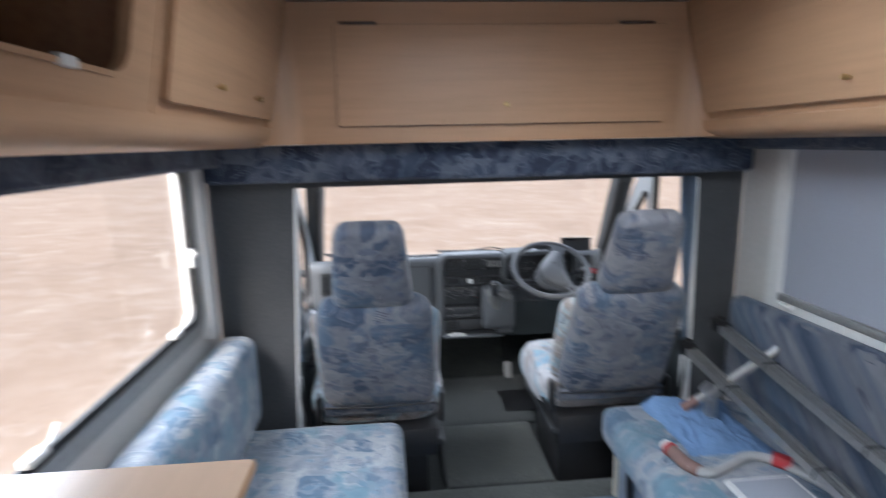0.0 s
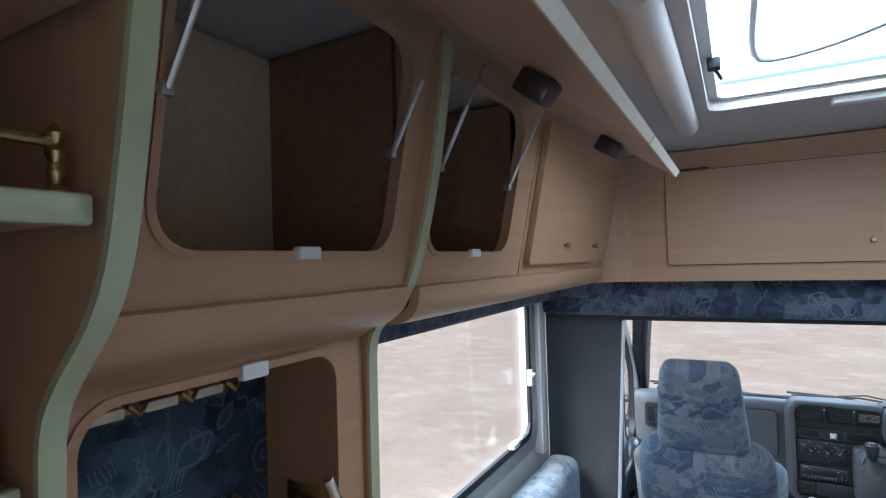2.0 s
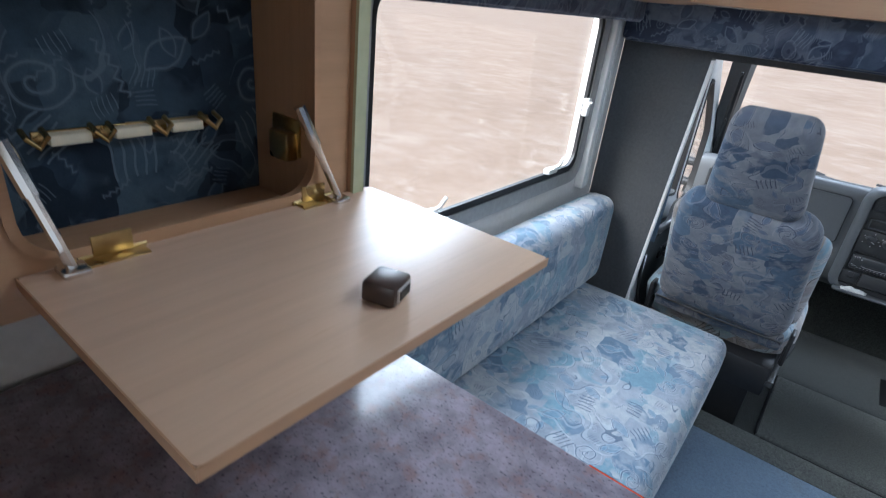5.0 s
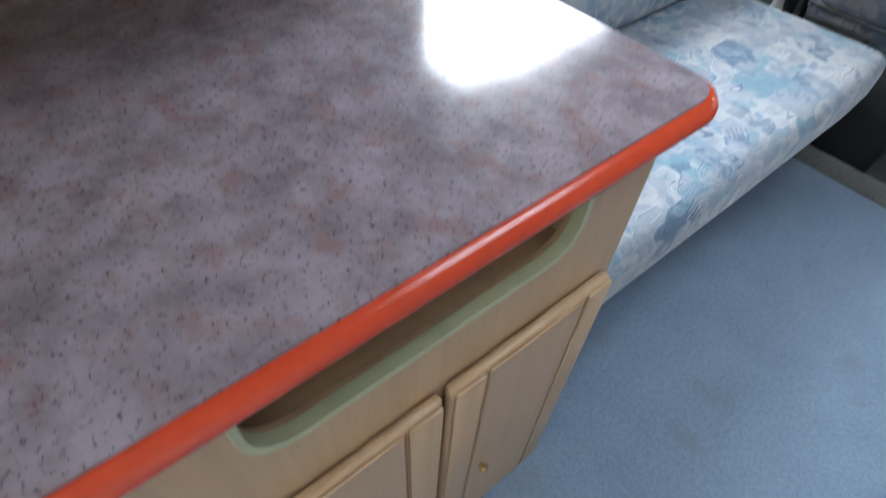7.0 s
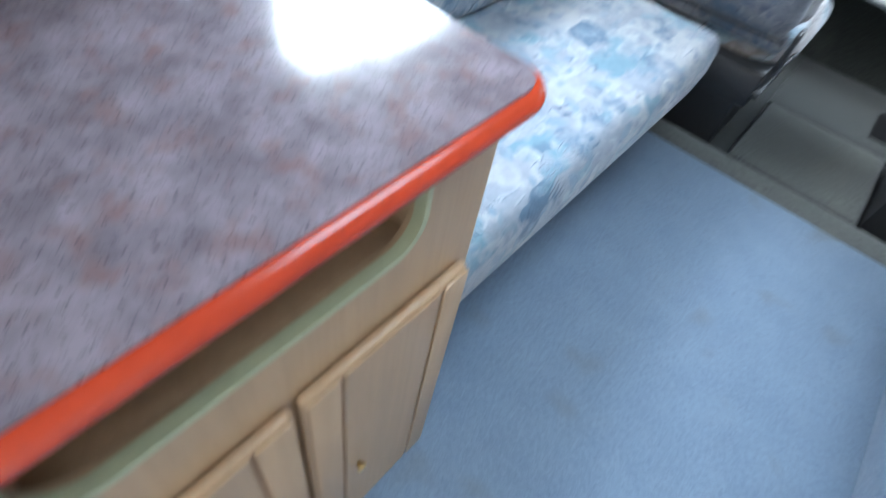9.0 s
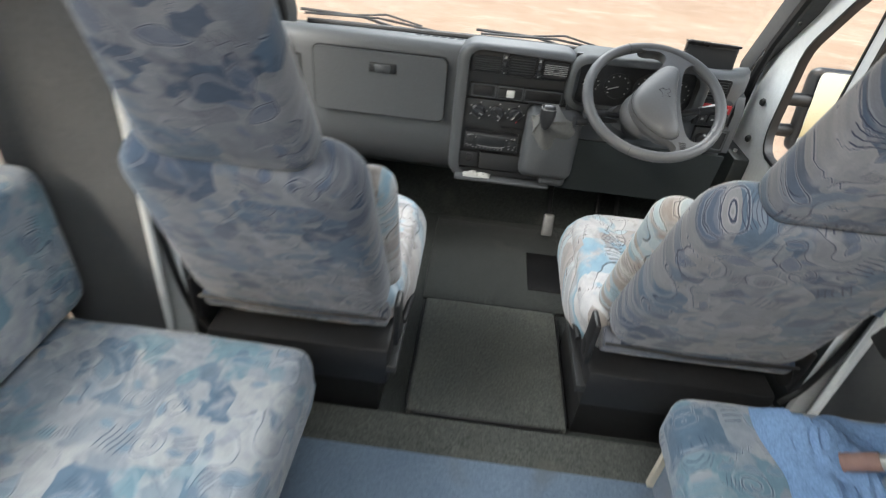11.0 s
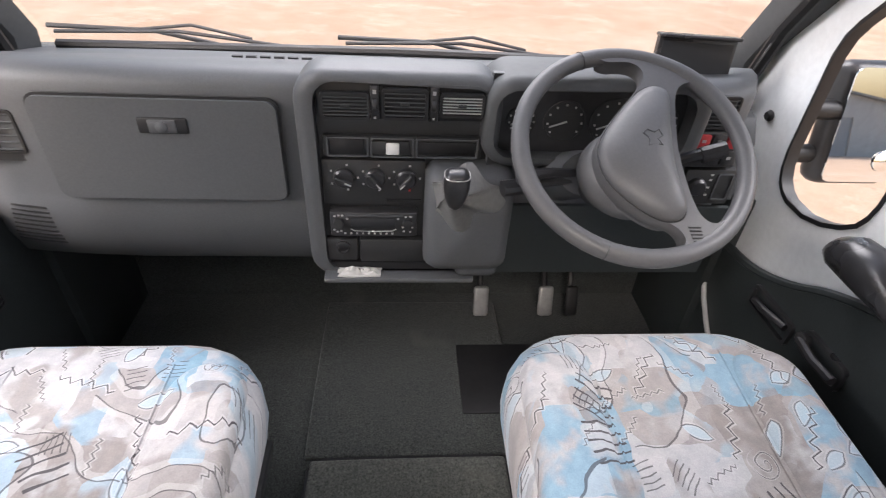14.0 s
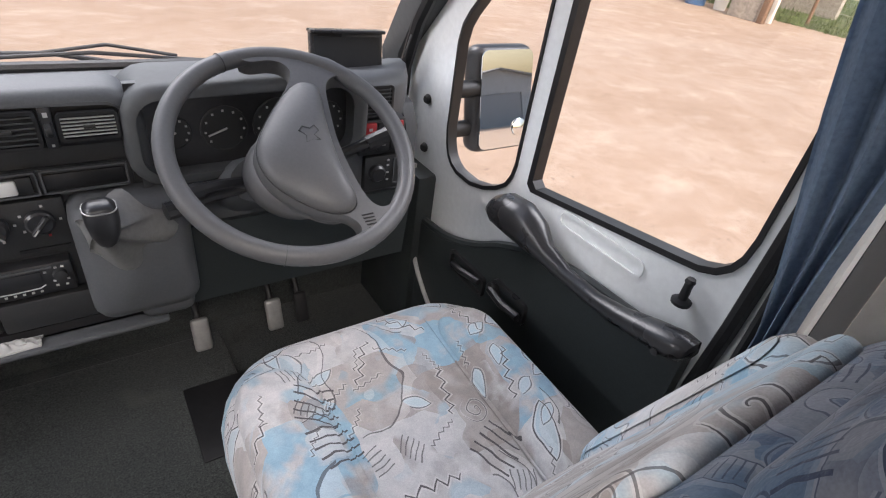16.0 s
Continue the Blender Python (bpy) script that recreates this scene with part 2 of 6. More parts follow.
def speckled(name, base, spots, rough):
    """Mottled laminate with fine dark specks."""
    m, nt, b = material(name)
    v = coords(nt)
    big = noise_tex(nt, v, 22.0, 4, 0.65)
    red = noise_tex(nt, v, 30.0, 3, 0.6)
    fine = noise_tex(nt, v, 210.0, 3, 0.7)
    c = ramp(nt, big.outputs[0], [(0.36, tuple(x * 0.72 for x in base)), (0.62, tuple(x * 1.2 for x in base))]).outputs[0]
    c = mixc(nt, c, spots, ramp(nt, red.outputs[0], [(0.52, (0, 0, 0)), (0.68, (0.6, 0.6, 0.6))]).outputs[0])
    c = mixc(nt, c, (0.05, 0.045, 0.06), ramp(nt, fine.outputs[0], [(0.57, (0, 0, 0)), (0.66, (0.85, 0.85, 0.85))]).outputs[0])
    nt.links.new(c, b.inputs["Base Color"])
    r = ramp(nt, big.outputs[0], [(0.3, (rough * 0.9,) * 3), (0.7, (rough * 1.2,) * 3)])
    nt.links.new(r.outputs[0], b.inputs["Roughness"])
    bump(nt, b, fine.outputs[0], 0.03, 0.0003)
    b.inputs["Coat Weight"].default_value = 0.3
    b.inputs["Specular IOR Level"].default_value = 0.35
    b.inputs["Coat IOR"].default_value = 1.55
    b.inputs["Coat Roughness"].default_value = 0.08
    return m


def carpet(name, col, stain, pile_scale=420.0, contrast=1.0):
    m, nt, b = material(name)
    v = coords(nt)
    pile = noise_tex(nt, v, pile_scale, 3, 0.75)
    tread = noise_tex(nt, v, 9.0, 4)
    spot = noise_tex(nt, v, 5.5, 2, 0.4)
    tuft = noise_tex(nt, v, 95.0, 4, 0.7)
    c = ramp(nt, pile.outputs[0], [(0.25, tuple(x * max(0.05, 1 - 0.3 * contrast) for x in col)), (0.75, tuple(min(1, x * (1 + 0.25 * contrast)) for x in col))]).outputs[0]
    c = mixc(nt, c, ramp(nt, tread.outputs[0], [(0.3, (0.86, 0.87, 0.9)), (0.7, (1, 1, 1))]).outputs[0], 1.0, "MULTIPLY")
    c = mixc(nt, c, ramp(nt, tuft.outputs[0], [(0.32, (0.72, 0.73, 0.75)), (0.62, (1, 1, 1))]).outputs[0], 0.9, "MULTIPLY")
    c = mixc(nt, c, stain, ramp(nt, spot.outputs[0], [(0.63, (0, 0, 0)), (0.73, (0.4, 0.4, 0.4))]).outputs[0])
    nt.links.new(c, b.inputs["Base Color"])
    b.inputs["Roughness"].default_value = 0.97
    b.inputs["Sheen Weight"].default_value = 0.25
    b.inputs["Specular IOR Level"].default_value = 0.1
    bump(nt, b, pile.outputs[0], 0.6, 0.003)
    return m


def glass(name, tint=(1, 1, 1), gloss=1.0):
    m, nt, _ = material(name)
    nt.nodes.clear()
    out = nt.nodes.new("ShaderNodeOutputMaterial")
    tr = nt.nodes.new("ShaderNodeBsdfTransparent")
    tr.inputs[0].default_value = (*tint, 1)
    gl = nt.nodes.new("ShaderNodeBsdfGlossy")
    gl.inputs["Roughness"].default_value = 0.02
    lw = nt.nodes.new("ShaderNodeLayerWeight")
    pw = nt.nodes.new("ShaderNodeMath")
    pw.operation = "POWER"
    pw.inputs[1].default_value = 5.0
    nt.links.new(lw.outputs["Facing"], pw.inputs[0])
    fr = nt.nodes.new("ShaderNodeMath")
    fr.operation = "MULTIPLY_ADD"
    fr.inputs[1].default_value, fr.inputs[2].default_value = 0.5 * gloss, 0.03 * gloss
    nt.links.new(pw.outputs[0], fr.inputs[0])
    mx = nt.nodes.new("ShaderNodeMixShader")
    nt.links.new(fr.outputs[0], mx.inputs[0])
    nt.links.new(tr.outputs[0], mx.inputs[1])
    nt.links.new(gl.outputs[0], mx.inputs[2])
    nt.links.new(mx.outputs[0], out.inputs[0])
    return m


BEECH = wood("beech_veneer", (0.43, 0.258, 0.146), "y")
BEECH_Z = wood("beech_veneer_upright", (0.43, 0.258, 0.146), "z")
BEECH_X = wood("beech_veneer_cross", (0.43, 0.258, 0.148), "x")
PALE_BEECH = wood("pale_beech_veneer", (0.46, 0.32, 0.19), "z", 0.38)
FLAP_TOP = wood("flap_laminate", (0.60, 0.43, 0.31), "y", 0.3)
# Shaded copy of the lining, its shade put in the brown; LOCKER_MID is lit.
LOCKER_SHADE = plain("locker_lining_shade", (0.27, 0.145, 0.085), 0.8, var=0.15)
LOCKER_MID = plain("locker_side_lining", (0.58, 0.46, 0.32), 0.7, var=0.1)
GREEN_EDGE = plain("pale_green_edging", (0.42, 0.44, 0.28), 0.35, var=0.05, bumps=0.03)
CREAM_EDGE = plain("cream_edging", (0.68, 0.62, 0.5), 0.4, var=0.05, bumps=0.03)
ORANGE = plain("orange_plastic_lipping", (0.50, 0.055, 0.018), 0.2, var=0.06, bumps=0.02)
LAMINATE = speckled("mottled_laminate", (0.225, 0.20, 0.235), (0.21, 0.125, 0.115), 0.17)
BLUE_CARPET = carpet("blue_carpet", (0.20, 0.27, 0.36), (0.13, 0.135, 0.125))
GREY_LINING = carpet("grey_carpet_lining", (0.085, 0.09, 0.095), (0.07, 0.075, 0.08))
CAB_CARPET = carpet("dark_cab_carpet", (0.052, 0.057, 0.053), (0.09, 0.09, 0.078), 240.0, 3.0)
MAT_RUBBER = carpet("grey_floor_mat", (0.112, 0.118, 0.106), (0.14, 0.14, 0.12), 170.0, 2.2)
SEAT_AX, BENCH_AX, VAL_AX = ((1, 0, 0), (0, -1, 1)), ((0, 1, 0), (-1, 0, 1)), ((1, 1, 0), (0, 0, 1))
SEAT_FABRIC = patterned_fabric("seat_fabric_light", (0.46, 0.44, 0.43), [(0.50, 0.465, 0.445), (0.27, 0.41, 0.50), (0.31, 0.275, 0.255), (0.54, 0.525, 0.52), (0.36, 0.46, 0.52), (0.40, 0.365, 0.345), (0.22, 0.38, 0.47)], (0.06, 0.055, 0.06), 8.5, SEAT_AX, (0.40, 0.50, 0.56), 0.9)
BENCH_FABRIC = patterned_fabric("bench_fabric", (0.355, 0.385, 0.43), [(0.40, 0.42, 0.445), (0.13, 0.20, 0.28), (0.32, 0.36, 0.41), (0.20, 0.315, 0.385), (0.43, 0.45, 0.47), (0.28, 0.32, 0.37), (0.37, 0.40, 0.44)], (0.06, 0.095, 0.15), 12.0, BENCH_AX, (0.16, 0.25, 0.34), 0.9)
# Darker copy of the velour print, with the backs' shade put into its colour.
SHADED_FABRIC = patterned_fabric("seat_fabric_shaded", (0.180, 0.188, 0.215), [(0.205, 0.21, 0.23), (0.055, 0.08, 0.125), (0.17, 0.18, 0.207), (0.088, 0.13, 0.185), (0.22, 0.225, 0.245), (0.15, 0.162, 0.19)], (0.03, 0.04, 0.07), 12.0, SEAT_AX, (0.075, 0.105, 0.16), 0.95)
VALANCE_FABRIC = patterned_fabric("valance_fabric", (0.075, 0.092, 0.135), [(0.10, 0.12, 0.165), (0.04, 0.052, 0.085), (0.13, 0.155, 0.20), (0.065, 0.085, 0.125)], (0.15, 0.18, 0.225), 13.0, VAL_AX, (0.035, 0.048, 0.085), 0.9)
LINING_FABRIC = patterned_fabric("hatch_lining_fabric", (0.045, 0.072, 0.105), [(0.06, 0.095, 0.135), (0.022, 0.035, 0.055), (0.085, 0.13, 0.17), (0.04, 0.065, 0.10)], (0.13, 0.175, 0.225), 11.0, ((0, 1, 0), (0, 0, 1)), (0.05, 0.08, 0.12), 0.9)
WHITE_WALL = plain("white_wallboard", (0.62, 0.60, 0.57), 0.5, var=0.05, bumps=0.08)
CEILING_MAT = plain("ceiling_lining", (0.50, 0.455, 0.42), 0.6, var=0.05, bumps=0.08)
WHITE_PLASTIC = plain("white_plastic", (0.72, 0.72, 0.70), 0.35, var=0.04, bumps=0.03)
WHITE_PAINT = plain("white_vehicle_paint", (0.80, 0.82, 0.82), 0.22, var=0.04, bumps=0.02)
ALU = plain("brushed_aluminium", (0.55, 0.55, 0.54), 0.35, 0.9, var=0.1)
GREY_ALU = plain("grey_aluminium", (0.38, 0.38, 0.37), 0.42, 0.6, var=0.1)
CHROME = plain("chrome", (0.75, 0.75, 0.74), 0.12, 1.0, var=0.04, bumps=0)
BRASS = plain("polished_brass", (0.52, 0.38, 0.17), 0.28, 1.0, var=0.1, bumps=0.02)
CREAM_PLASTIC = plain("cream_plastic", (0.74, 0.68, 0.52), 0.45, var=0.05)
BLACK = plain("black_rubber", (0.012, 0.012, 0.013), 0.5, var=0.2)
BLACK_GLOSS = plain("black_plastic", (0.028, 0.028, 0.030), 0.3, var=0.15, bumps=0.05)
BROWN_LATCH = plain("dark_brown_plastic", (0.045, 0.028, 0.022), 0.35, var=0.15, bumps=0.05)
DASH = plain("grey_dashboard_plastic", (0.074, 0.078, 0.083), 0.55, var=0.08, grain=260, bumps=0.35)
DASH_DARK = plain("dark_dashboard_plastic", (0.026, 0.027, 0.028), 0.48, var=0.1, grain=260, bumps=0.3)
WHEEL_GREY = plain("steering_wheel_foam", (0.090, 0.090, 0.093), 0.48, var=0.06, grain=200, bumps=0.25)
DOOR_DARK = plain("dark_green_door_card", (0.030, 0.036, 0.037), 0.5, var=0.1, grain=200, bumps=0.3)
PILLAR_GREY = plain("grey_pillar_trim", (0.062, 0.066, 0.069), 0.6, var=0.08, bumps=0.2)
CURTAIN = plain("blue_curtain_cloth", (0.19, 0.26, 0.355), 0.9, var=0.15, grain=150, bumps=0.3)
DENIM = plain("blue_denim_cloth", (0.16, 0.27, 0.46), 0.92, var=0.25, grain=240, bumps=0.5)
BLIND = plain("grey_blind_cloth", (0.36, 0.38, 0.43), 0.85, var=0.04, grain=200, bumps=0.2)
HOSE = plain("grey_hose_plastic", (0.42, 0.43, 0.43), 0.4, var=0.06)
RED = plain("red_plastic", (0.42, 0.03, 0.035), 0.4, var=0.1)
SKIN_BROWN = plain("brown_grip_foam", (0.23, 0.14, 0.12), 0.7, var=0.12)
PAPER = plain("white_paper", (0.5, 0.49, 0.47), 0.8, var=0.05)
GAITER = plain("grey_gaiter_leather", (0.16, 0.16, 0.157), 0.5, var=0.1, grain=120, bumps=0.3)
SCREEN = plain("dark_screen", (0.02, 0.022, 0.025), 0.5, var=0.05, bumps=0)
PRINT = plain("pale_grey_print", (0.42, 0.42, 0.41), 0.6, var=0.05, bumps=0)
CAR_GLASS = glass("clear_glass")
HATCH_GLASS = glass("roof_acrylic", (0.9, 0.95, 0.98), 0.8)
_hn = HATCH_GLASS.node_tree
_tl = _hn.nodes.new("ShaderNodeBsdfTranslucent")
_tl.inputs[0].default_value = (0.85, 0.88, 0.9, 1)
_hm = _hn.nodes.new("ShaderNodeMixShader")
_hm.inputs[0].default_value = 0.3
_ho = _hn.nodes["Material Output"]
_hn.links.new(_ho.inputs[0].links[0].from_socket, _hm.inputs[1])
_hn.links.new(_tl.outputs[0], _hm.inputs[2])
_hn.links.new(_hm.outputs[0], _ho.inputs[0])
MIRROR, _mn, _mb = material("mirror_glass")
_mb.inputs["Base Color"].default_value = (0.85, 0.87, 0.88, 1)
_mb.inputs["Metallic"].default_value, _mb.inputs["Roughness"].default_value = 1.0, 0.02


def ground_material():
    m, nt, b = material("packed_dirt")
    v = coords(nt)
    a, c_, d = noise_tex(nt, v, 0.45, 6, 0.65), noise_tex(nt, v, 3.0, 5, 0.7), noise_tex(nt, v, 40.0, 3)
    st = noise_tex(nt, coords(nt, (0.8, 1.1, 1), (0, 0, 0.5)), 1.9, 6, 0.7)
    col = ramp(nt, a.outputs[0], [(0.3, (0.34, 0.26, 0.20)), (0.5, (0.385, 0.30, 0.235)), (0.7, (0.43, 0.355, 0.295))]).outputs[0]
    col = mixc(nt, col, ramp(nt, c_.outputs[0], [(0.35, (0.88, 0.85, 0.82)), (0.6, (1, 1, 1))]).outputs[0], 0.9, "MULTIPLY")
    col = mixc(nt, col, (0.52, 0.455, 0.39), ramp(nt, st.outputs[0], [(0.52, (0, 0, 0)), (0.70, (0.55, 0.55, 0.55))]).outputs[0])
    peb = noise_tex(nt, v, 9.0, 3, 0.6)
    col = mixc(nt, col, (0.20, 0.15, 0.12), ramp(nt, peb.outputs[0], [(0.66, (0, 0, 0)), (0.72, (0.6, 0.6, 0.6))]).outputs[0])
    col = mixc(nt, col, ramp(nt, d.outputs[0], [(0.3, (0.85, 0.85, 0.85)), (0.6, (1, 1, 1))]).outputs[0], 0.8, "MULTIPLY")
    nt.links.new(col, b.inputs["Base Color"])
    b.inputs["Roughness"].default_value = 0.85
    bump(nt, b, c_.outputs[0], 0.4, 0.03)
    return m


DIRT = ground_material()


# ---- mesh helpers ----
def finish(bm, smooth=True, angle=35):
    bmesh.ops.recalc_face_normals(bm, faces=bm.faces)
    if smooth:
        for f in bm.faces:
            f.smooth = True
        lim = radians(angle)
        for e in bm.edges:
            if len(e.link_faces) == 2 and e.calc_face_angle(0) > lim:
                e.smooth = False
    return bm


def mesh_object(name, bm, mat, smooth=True, angle=35):
    finish(bm, smooth, angle)
    me = bpy.data.meshes.new(name)
    bm.to_mesh(me)
    bm.free()
    me.materials.append(mat)
    return new(name, me)


def thing(name, at, label, category, group="", kind=""):
    ob = new(name)
    ob.empty_display_size = 0.05
    ob.matrix_basis = Matrix.Translation(at)
    return tagged(ob, label, category, group, kind)


def part(name, bm, mat, parent, label="", smooth=True, angle=35):
    ob = mesh_object(name, bm, mat, smooth, angle)
    ob.parent = parent
    base = parent.matrix_basis.copy()
    if parent.parent:
        base = parent.parent.matrix_basis @ parent.matrix_parent_inverse @ base
    ob.matrix_parent_inverse = base.inverted()
    return tagged(ob, label)


def solid(name, bm, mat, label, category, group="", kind="", smooth=True, angle=35):
    return tagged(mesh_object(name, bm, mat, smooth, angle), label, category, group, kind)


def join(*bms):
    out = bms[0]
    for b in bms[1:]:
        me = bpy.data.meshes.new("t")
        b.to_mesh(me)
        b.free()
        out.from_mesh(me)
        bpy.data.meshes.remove(me)
    return out


def box(a, b, bev=0.0, seg=2, m=None):
    """A box from corner a to corner b, with bevelled edges."""
    bm = bmesh.new()
    bmesh.ops.create_cube(bm, size=1)
    lo, hi = [min(p, q) for p, q in zip(a, b)], [max(p, q) for p, q in zip(a, b)]
    for v in bm.verts:
        v.co = Vector([lo[i] + (v.co[i] + 0.5) * (hi[i] - lo[i]) for i in range(3)])
    if bev:
        bmesh.ops.bevel(bm, geom=bm.edges[:], offset=bev, segments=seg, profile=0.5, affect="EDGES", clamp_overlap=True)
    if m is not None:
        bm.transform(m)
    return bm


def rrect(u0, v0, u1, v1, r, n=5):
    """A rounded rectangle as a list of points, counter-clockwise."""
    r = min(r, abs(u1 - u0) / 2 - 1e-4, abs(v1 - v0) / 2 - 1e-4)
    pts = []
    for cx, cy, a0 in ((u1 - r, v0 + r, -90), (u1 - r, v1 - r, 0), (u0 + r, v1 - r, 90), (u0 + r, v0 + r, 180)):
        for i in range(n + 1):
            a = radians(a0 + 90 * i / n)
            pts.append((cx + r * math.cos(a), cy + r * math.sin(a)))
    return pts


def plate(outer, holes, fn, thick):
    """A plate with holes: outlines in a plane, laid into space by fn(u, v, w), w from 0 to thick."""
    bm = bmesh.new()
    edges = []
    for loop in (outer, *holes):
        vs = [bm.verts.new((p[0], p[1], 0)) for p in loop]
        edges += [bm.edges.new((vs[i], vs[(i + 1) % len(vs)])) for i in range(len(vs))]
    bmesh.ops.triangle_fill(bm, edges=edges, use_beauty=True)
    geo = bmesh.ops.extrude_face_region(bm, geom=bm.faces[:])["geom"]
    for v in geo:
        if isinstance(v, bmesh.types.BMVert):
            v.co.z = thick
    for v in bm.verts:
        v.co = Vector(fn(*v.co))
    return bm


def on_x(x, sign=1):
    return lambda u, v, w: (x + sign * w, u, v)


def on_y(y, sign=1):
    return lambda u, v, w: (u, y + sign * w, v)


def on_z(z, sign=1):
    return lambda u, v, w: (u, v, z + sign * w)


def tube(pts, r, sides=10, closed=False, caps=True, smooth_path=0):
    """A tube along a line of points; r a number or one for each point."""
    pts = [Vector(p) for p in pts]
    for _ in range(smooth_path):
        q = [] if closed else [pts[0]]
        n = len(pts)
        for i in range(n if closed else n - 1):
            a, b = pts[i], pts[(i + 1) % n]
            q += [a * 0.75 + b * 0.25, a * 0.25 + b * 0.75]
        if not closed:
            q.append(pts[-1])
        pts = q
    n = len(pts)
    rr = [r] * n if isinstance(r, (int, float)) else [r[min(len(r) - 1, int(i * len(r) / n))] for i in range(n)]
    bm = bmesh.new()
    rings, prev = [], None
    for i, p in enumerate(pts):
        a = pts[(i - 1) % n] if (closed or i) else p
        b = pts[(i + 1) % n] if (closed or i < n - 1) else p
        d = (b - a).normalized()
        if prev is None:
            prev = d.orthogonal().normalized()
        u = (prev - d * prev.dot(d)).normalized()
        w = d.cross(u)
        prev = u
        rings.append([bm.verts.new(p + rr[i] * (math.cos(t) * u + math.sin(t) * w)) for t in (2 * math.pi * k / sides for k in range(sides))])
    for i in range(n if closed else n - 1):
        A, B = rings[i], rings[(i + 1) % n]
        for k in range(sides):
            bm.faces.new((A[k], A[(k + 1) % sides], B[(k + 1) % sides], B[k]))
    if caps and not closed:
        bm.faces.new(rings[0][::-1])
        bm.faces.new(rings[-1])
    return bm


def rod(a, b, r, sides=12):
    return tube([a, b], r, sides)


def lathe(profile, centre, axis="z", sides=20):
    """A turned body: (radius, height) pairs about an axis through centre."""
    bm = bmesh.new()
    rings = []
    for r, h in profile:
        ring = []
        for k in range(sides):
            t = 2 * math.pi * k / sides
            u, v = max(r, 1e-4) * math.cos(t), max(r, 1e-4) * math.sin(t)
            c = {"z": (u, v, h), "x": (h, u, v), "y": (v, h, u)}[axis]
            ring.append(bm.verts.new(Vector(centre) + Vector(c)))
        rings.append(ring)
    for A, B in zip(rings, rings[1:]):
        for k in range(sides):
            bm.faces.new((A[k], A[(k + 1) % sides], B[(k + 1) % sides], B[k]))
    bm.faces.new(rings[0][::-1])
    bm.faces.new(rings[-1])
    return bm


def loft(sections, cap=True):
    """A skin over closed outlines of equal length."""
    bm = bmesh.new()
    rings = [[bm.verts.new(p) for p in s] for s in sections]
    for A, B in zip(rings, rings[1:]):
        n = len(A)
        for k in range(n):
            bm.faces.new((A[k], A[(k + 1) % n], B[(k + 1) % n], B[k]))
    if cap:
        bm.faces.new(rings[0][::-1])
        bm.faces.new(rings[-1])
    return bm


def extrude_profile(prof, y0, y1, closed=True):
    """A profile of (x, z) points drawn out along y."""
    a = [(x, y0, z) for x, z in prof]
    b = [(x, y1, z) for x, z in prof]
    return loft([a, b])


def ribbon(prof, y0, y1, thick):
    """A bent sheet of even thickness along a profile of (x, z), from y0 to y1."""
    n = len(prof)
    off = []
    for i in range(n):
        a, b = Vector(prof[max(0, i - 1)]), Vector(prof[min(n - 1, i + 1)])
        d = (b - a).normalized()
        off.append((prof[i][0] - d.y * thick, prof[i][1] + d.x * thick))
    return extrude_profile(list(prof) + off[::-1], y0, y1)


def curve_pts(pts, rounds=2):
    pts = [Vector(p) for p in pts]
    for _ in range(rounds):
        q = [pts[0]]
        for a, b in zip(pts, pts[1:]):
            q += [a * 0.75 + b * 0.25, a * 0.25 + b * 0.75]
        pts = q + [pts[-1]]
    return [tuple(p) for p in pts]


def cushion(a, b, bev, puff=0.0, m=None, cuts=10):
    """An upholstered block: rounded edges, faces slightly swollen and uneven."""
    bm = box(a, b, bev, 4)
    lo, hi = [min(p, q) for p, q in zip(a, b)], [max(p, q) for p, q in zip(a, b)]
    bmesh.ops.subdivide_edges(bm, edges=[e for e in bm.edges if e.calc_length() > 0.12], cuts=cuts, use_grid_fill=True)
    size = [h - l for l, h in zip(lo, hi)]
    for v in bm.verts:
        t = [(v.co[i] - lo[i]) / size[i] * 2 - 1 for i in range(3)]
        for i in range(3):
            j, k = (i + 1) % 3, (i + 2) % 3
            v.co[i] += puff * t[i] * max(0, 1 - t[j] ** 2) * max(0, 1 - t[k] ** 2)
        n_ = noise.noise(v.co * 9.0)
        v.co += Vector((0, 0, 1)) * n_ * puff * 0.25
    if m is not None:
        bm.transform(m)
    return bm


def soft_block(w, h, d, r, rnd, puff=0.012, m=None, taper=0.0, lump=0.0):
    """An upholstered slab: a rounded outline w by h, thickness d, rounded rims, both faces swollen."""
    def ring(ins, z, k=1.0):
        rr = max(0.01, r - ins)
        pts = rrect(-w / 2 + ins, -h / 2 + ins, w / 2 - ins, h / 2 - ins, rr, 6)
        return [(x * (1 - taper * (y / h + 0.5)), y, z) for x, y in pts]
    secs = []
    for f in (0.42, 0.3, 0.18):
        secs.append(ring(min(w, h) * f + rnd * 0.2, -puff * (f * 2.2)))
    for i in range(5):
        a = radians(90 * i / 4)
        secs.append(ring(rnd * (1 - math.sin(a)), rnd * (1 - math.cos(a))))
    for i in range(5):
        a = radians(90 * i / 4)
        secs.append(ring(rnd * (1 - math.cos(a)), d - rnd * (1 - math.sin(a))))
    for f in (0.18, 0.3, 0.42):
        secs.append(ring(min(w, h) * f + rnd * 0.2, d + puff * (f * 2.2)))
    bm = loft(secs)
    if lump:
        for v in bm.verts:
            v.co.z += noise.noise(v.co * 7) * lump
    if m is not None:
        bm.transform(m)
    return bm


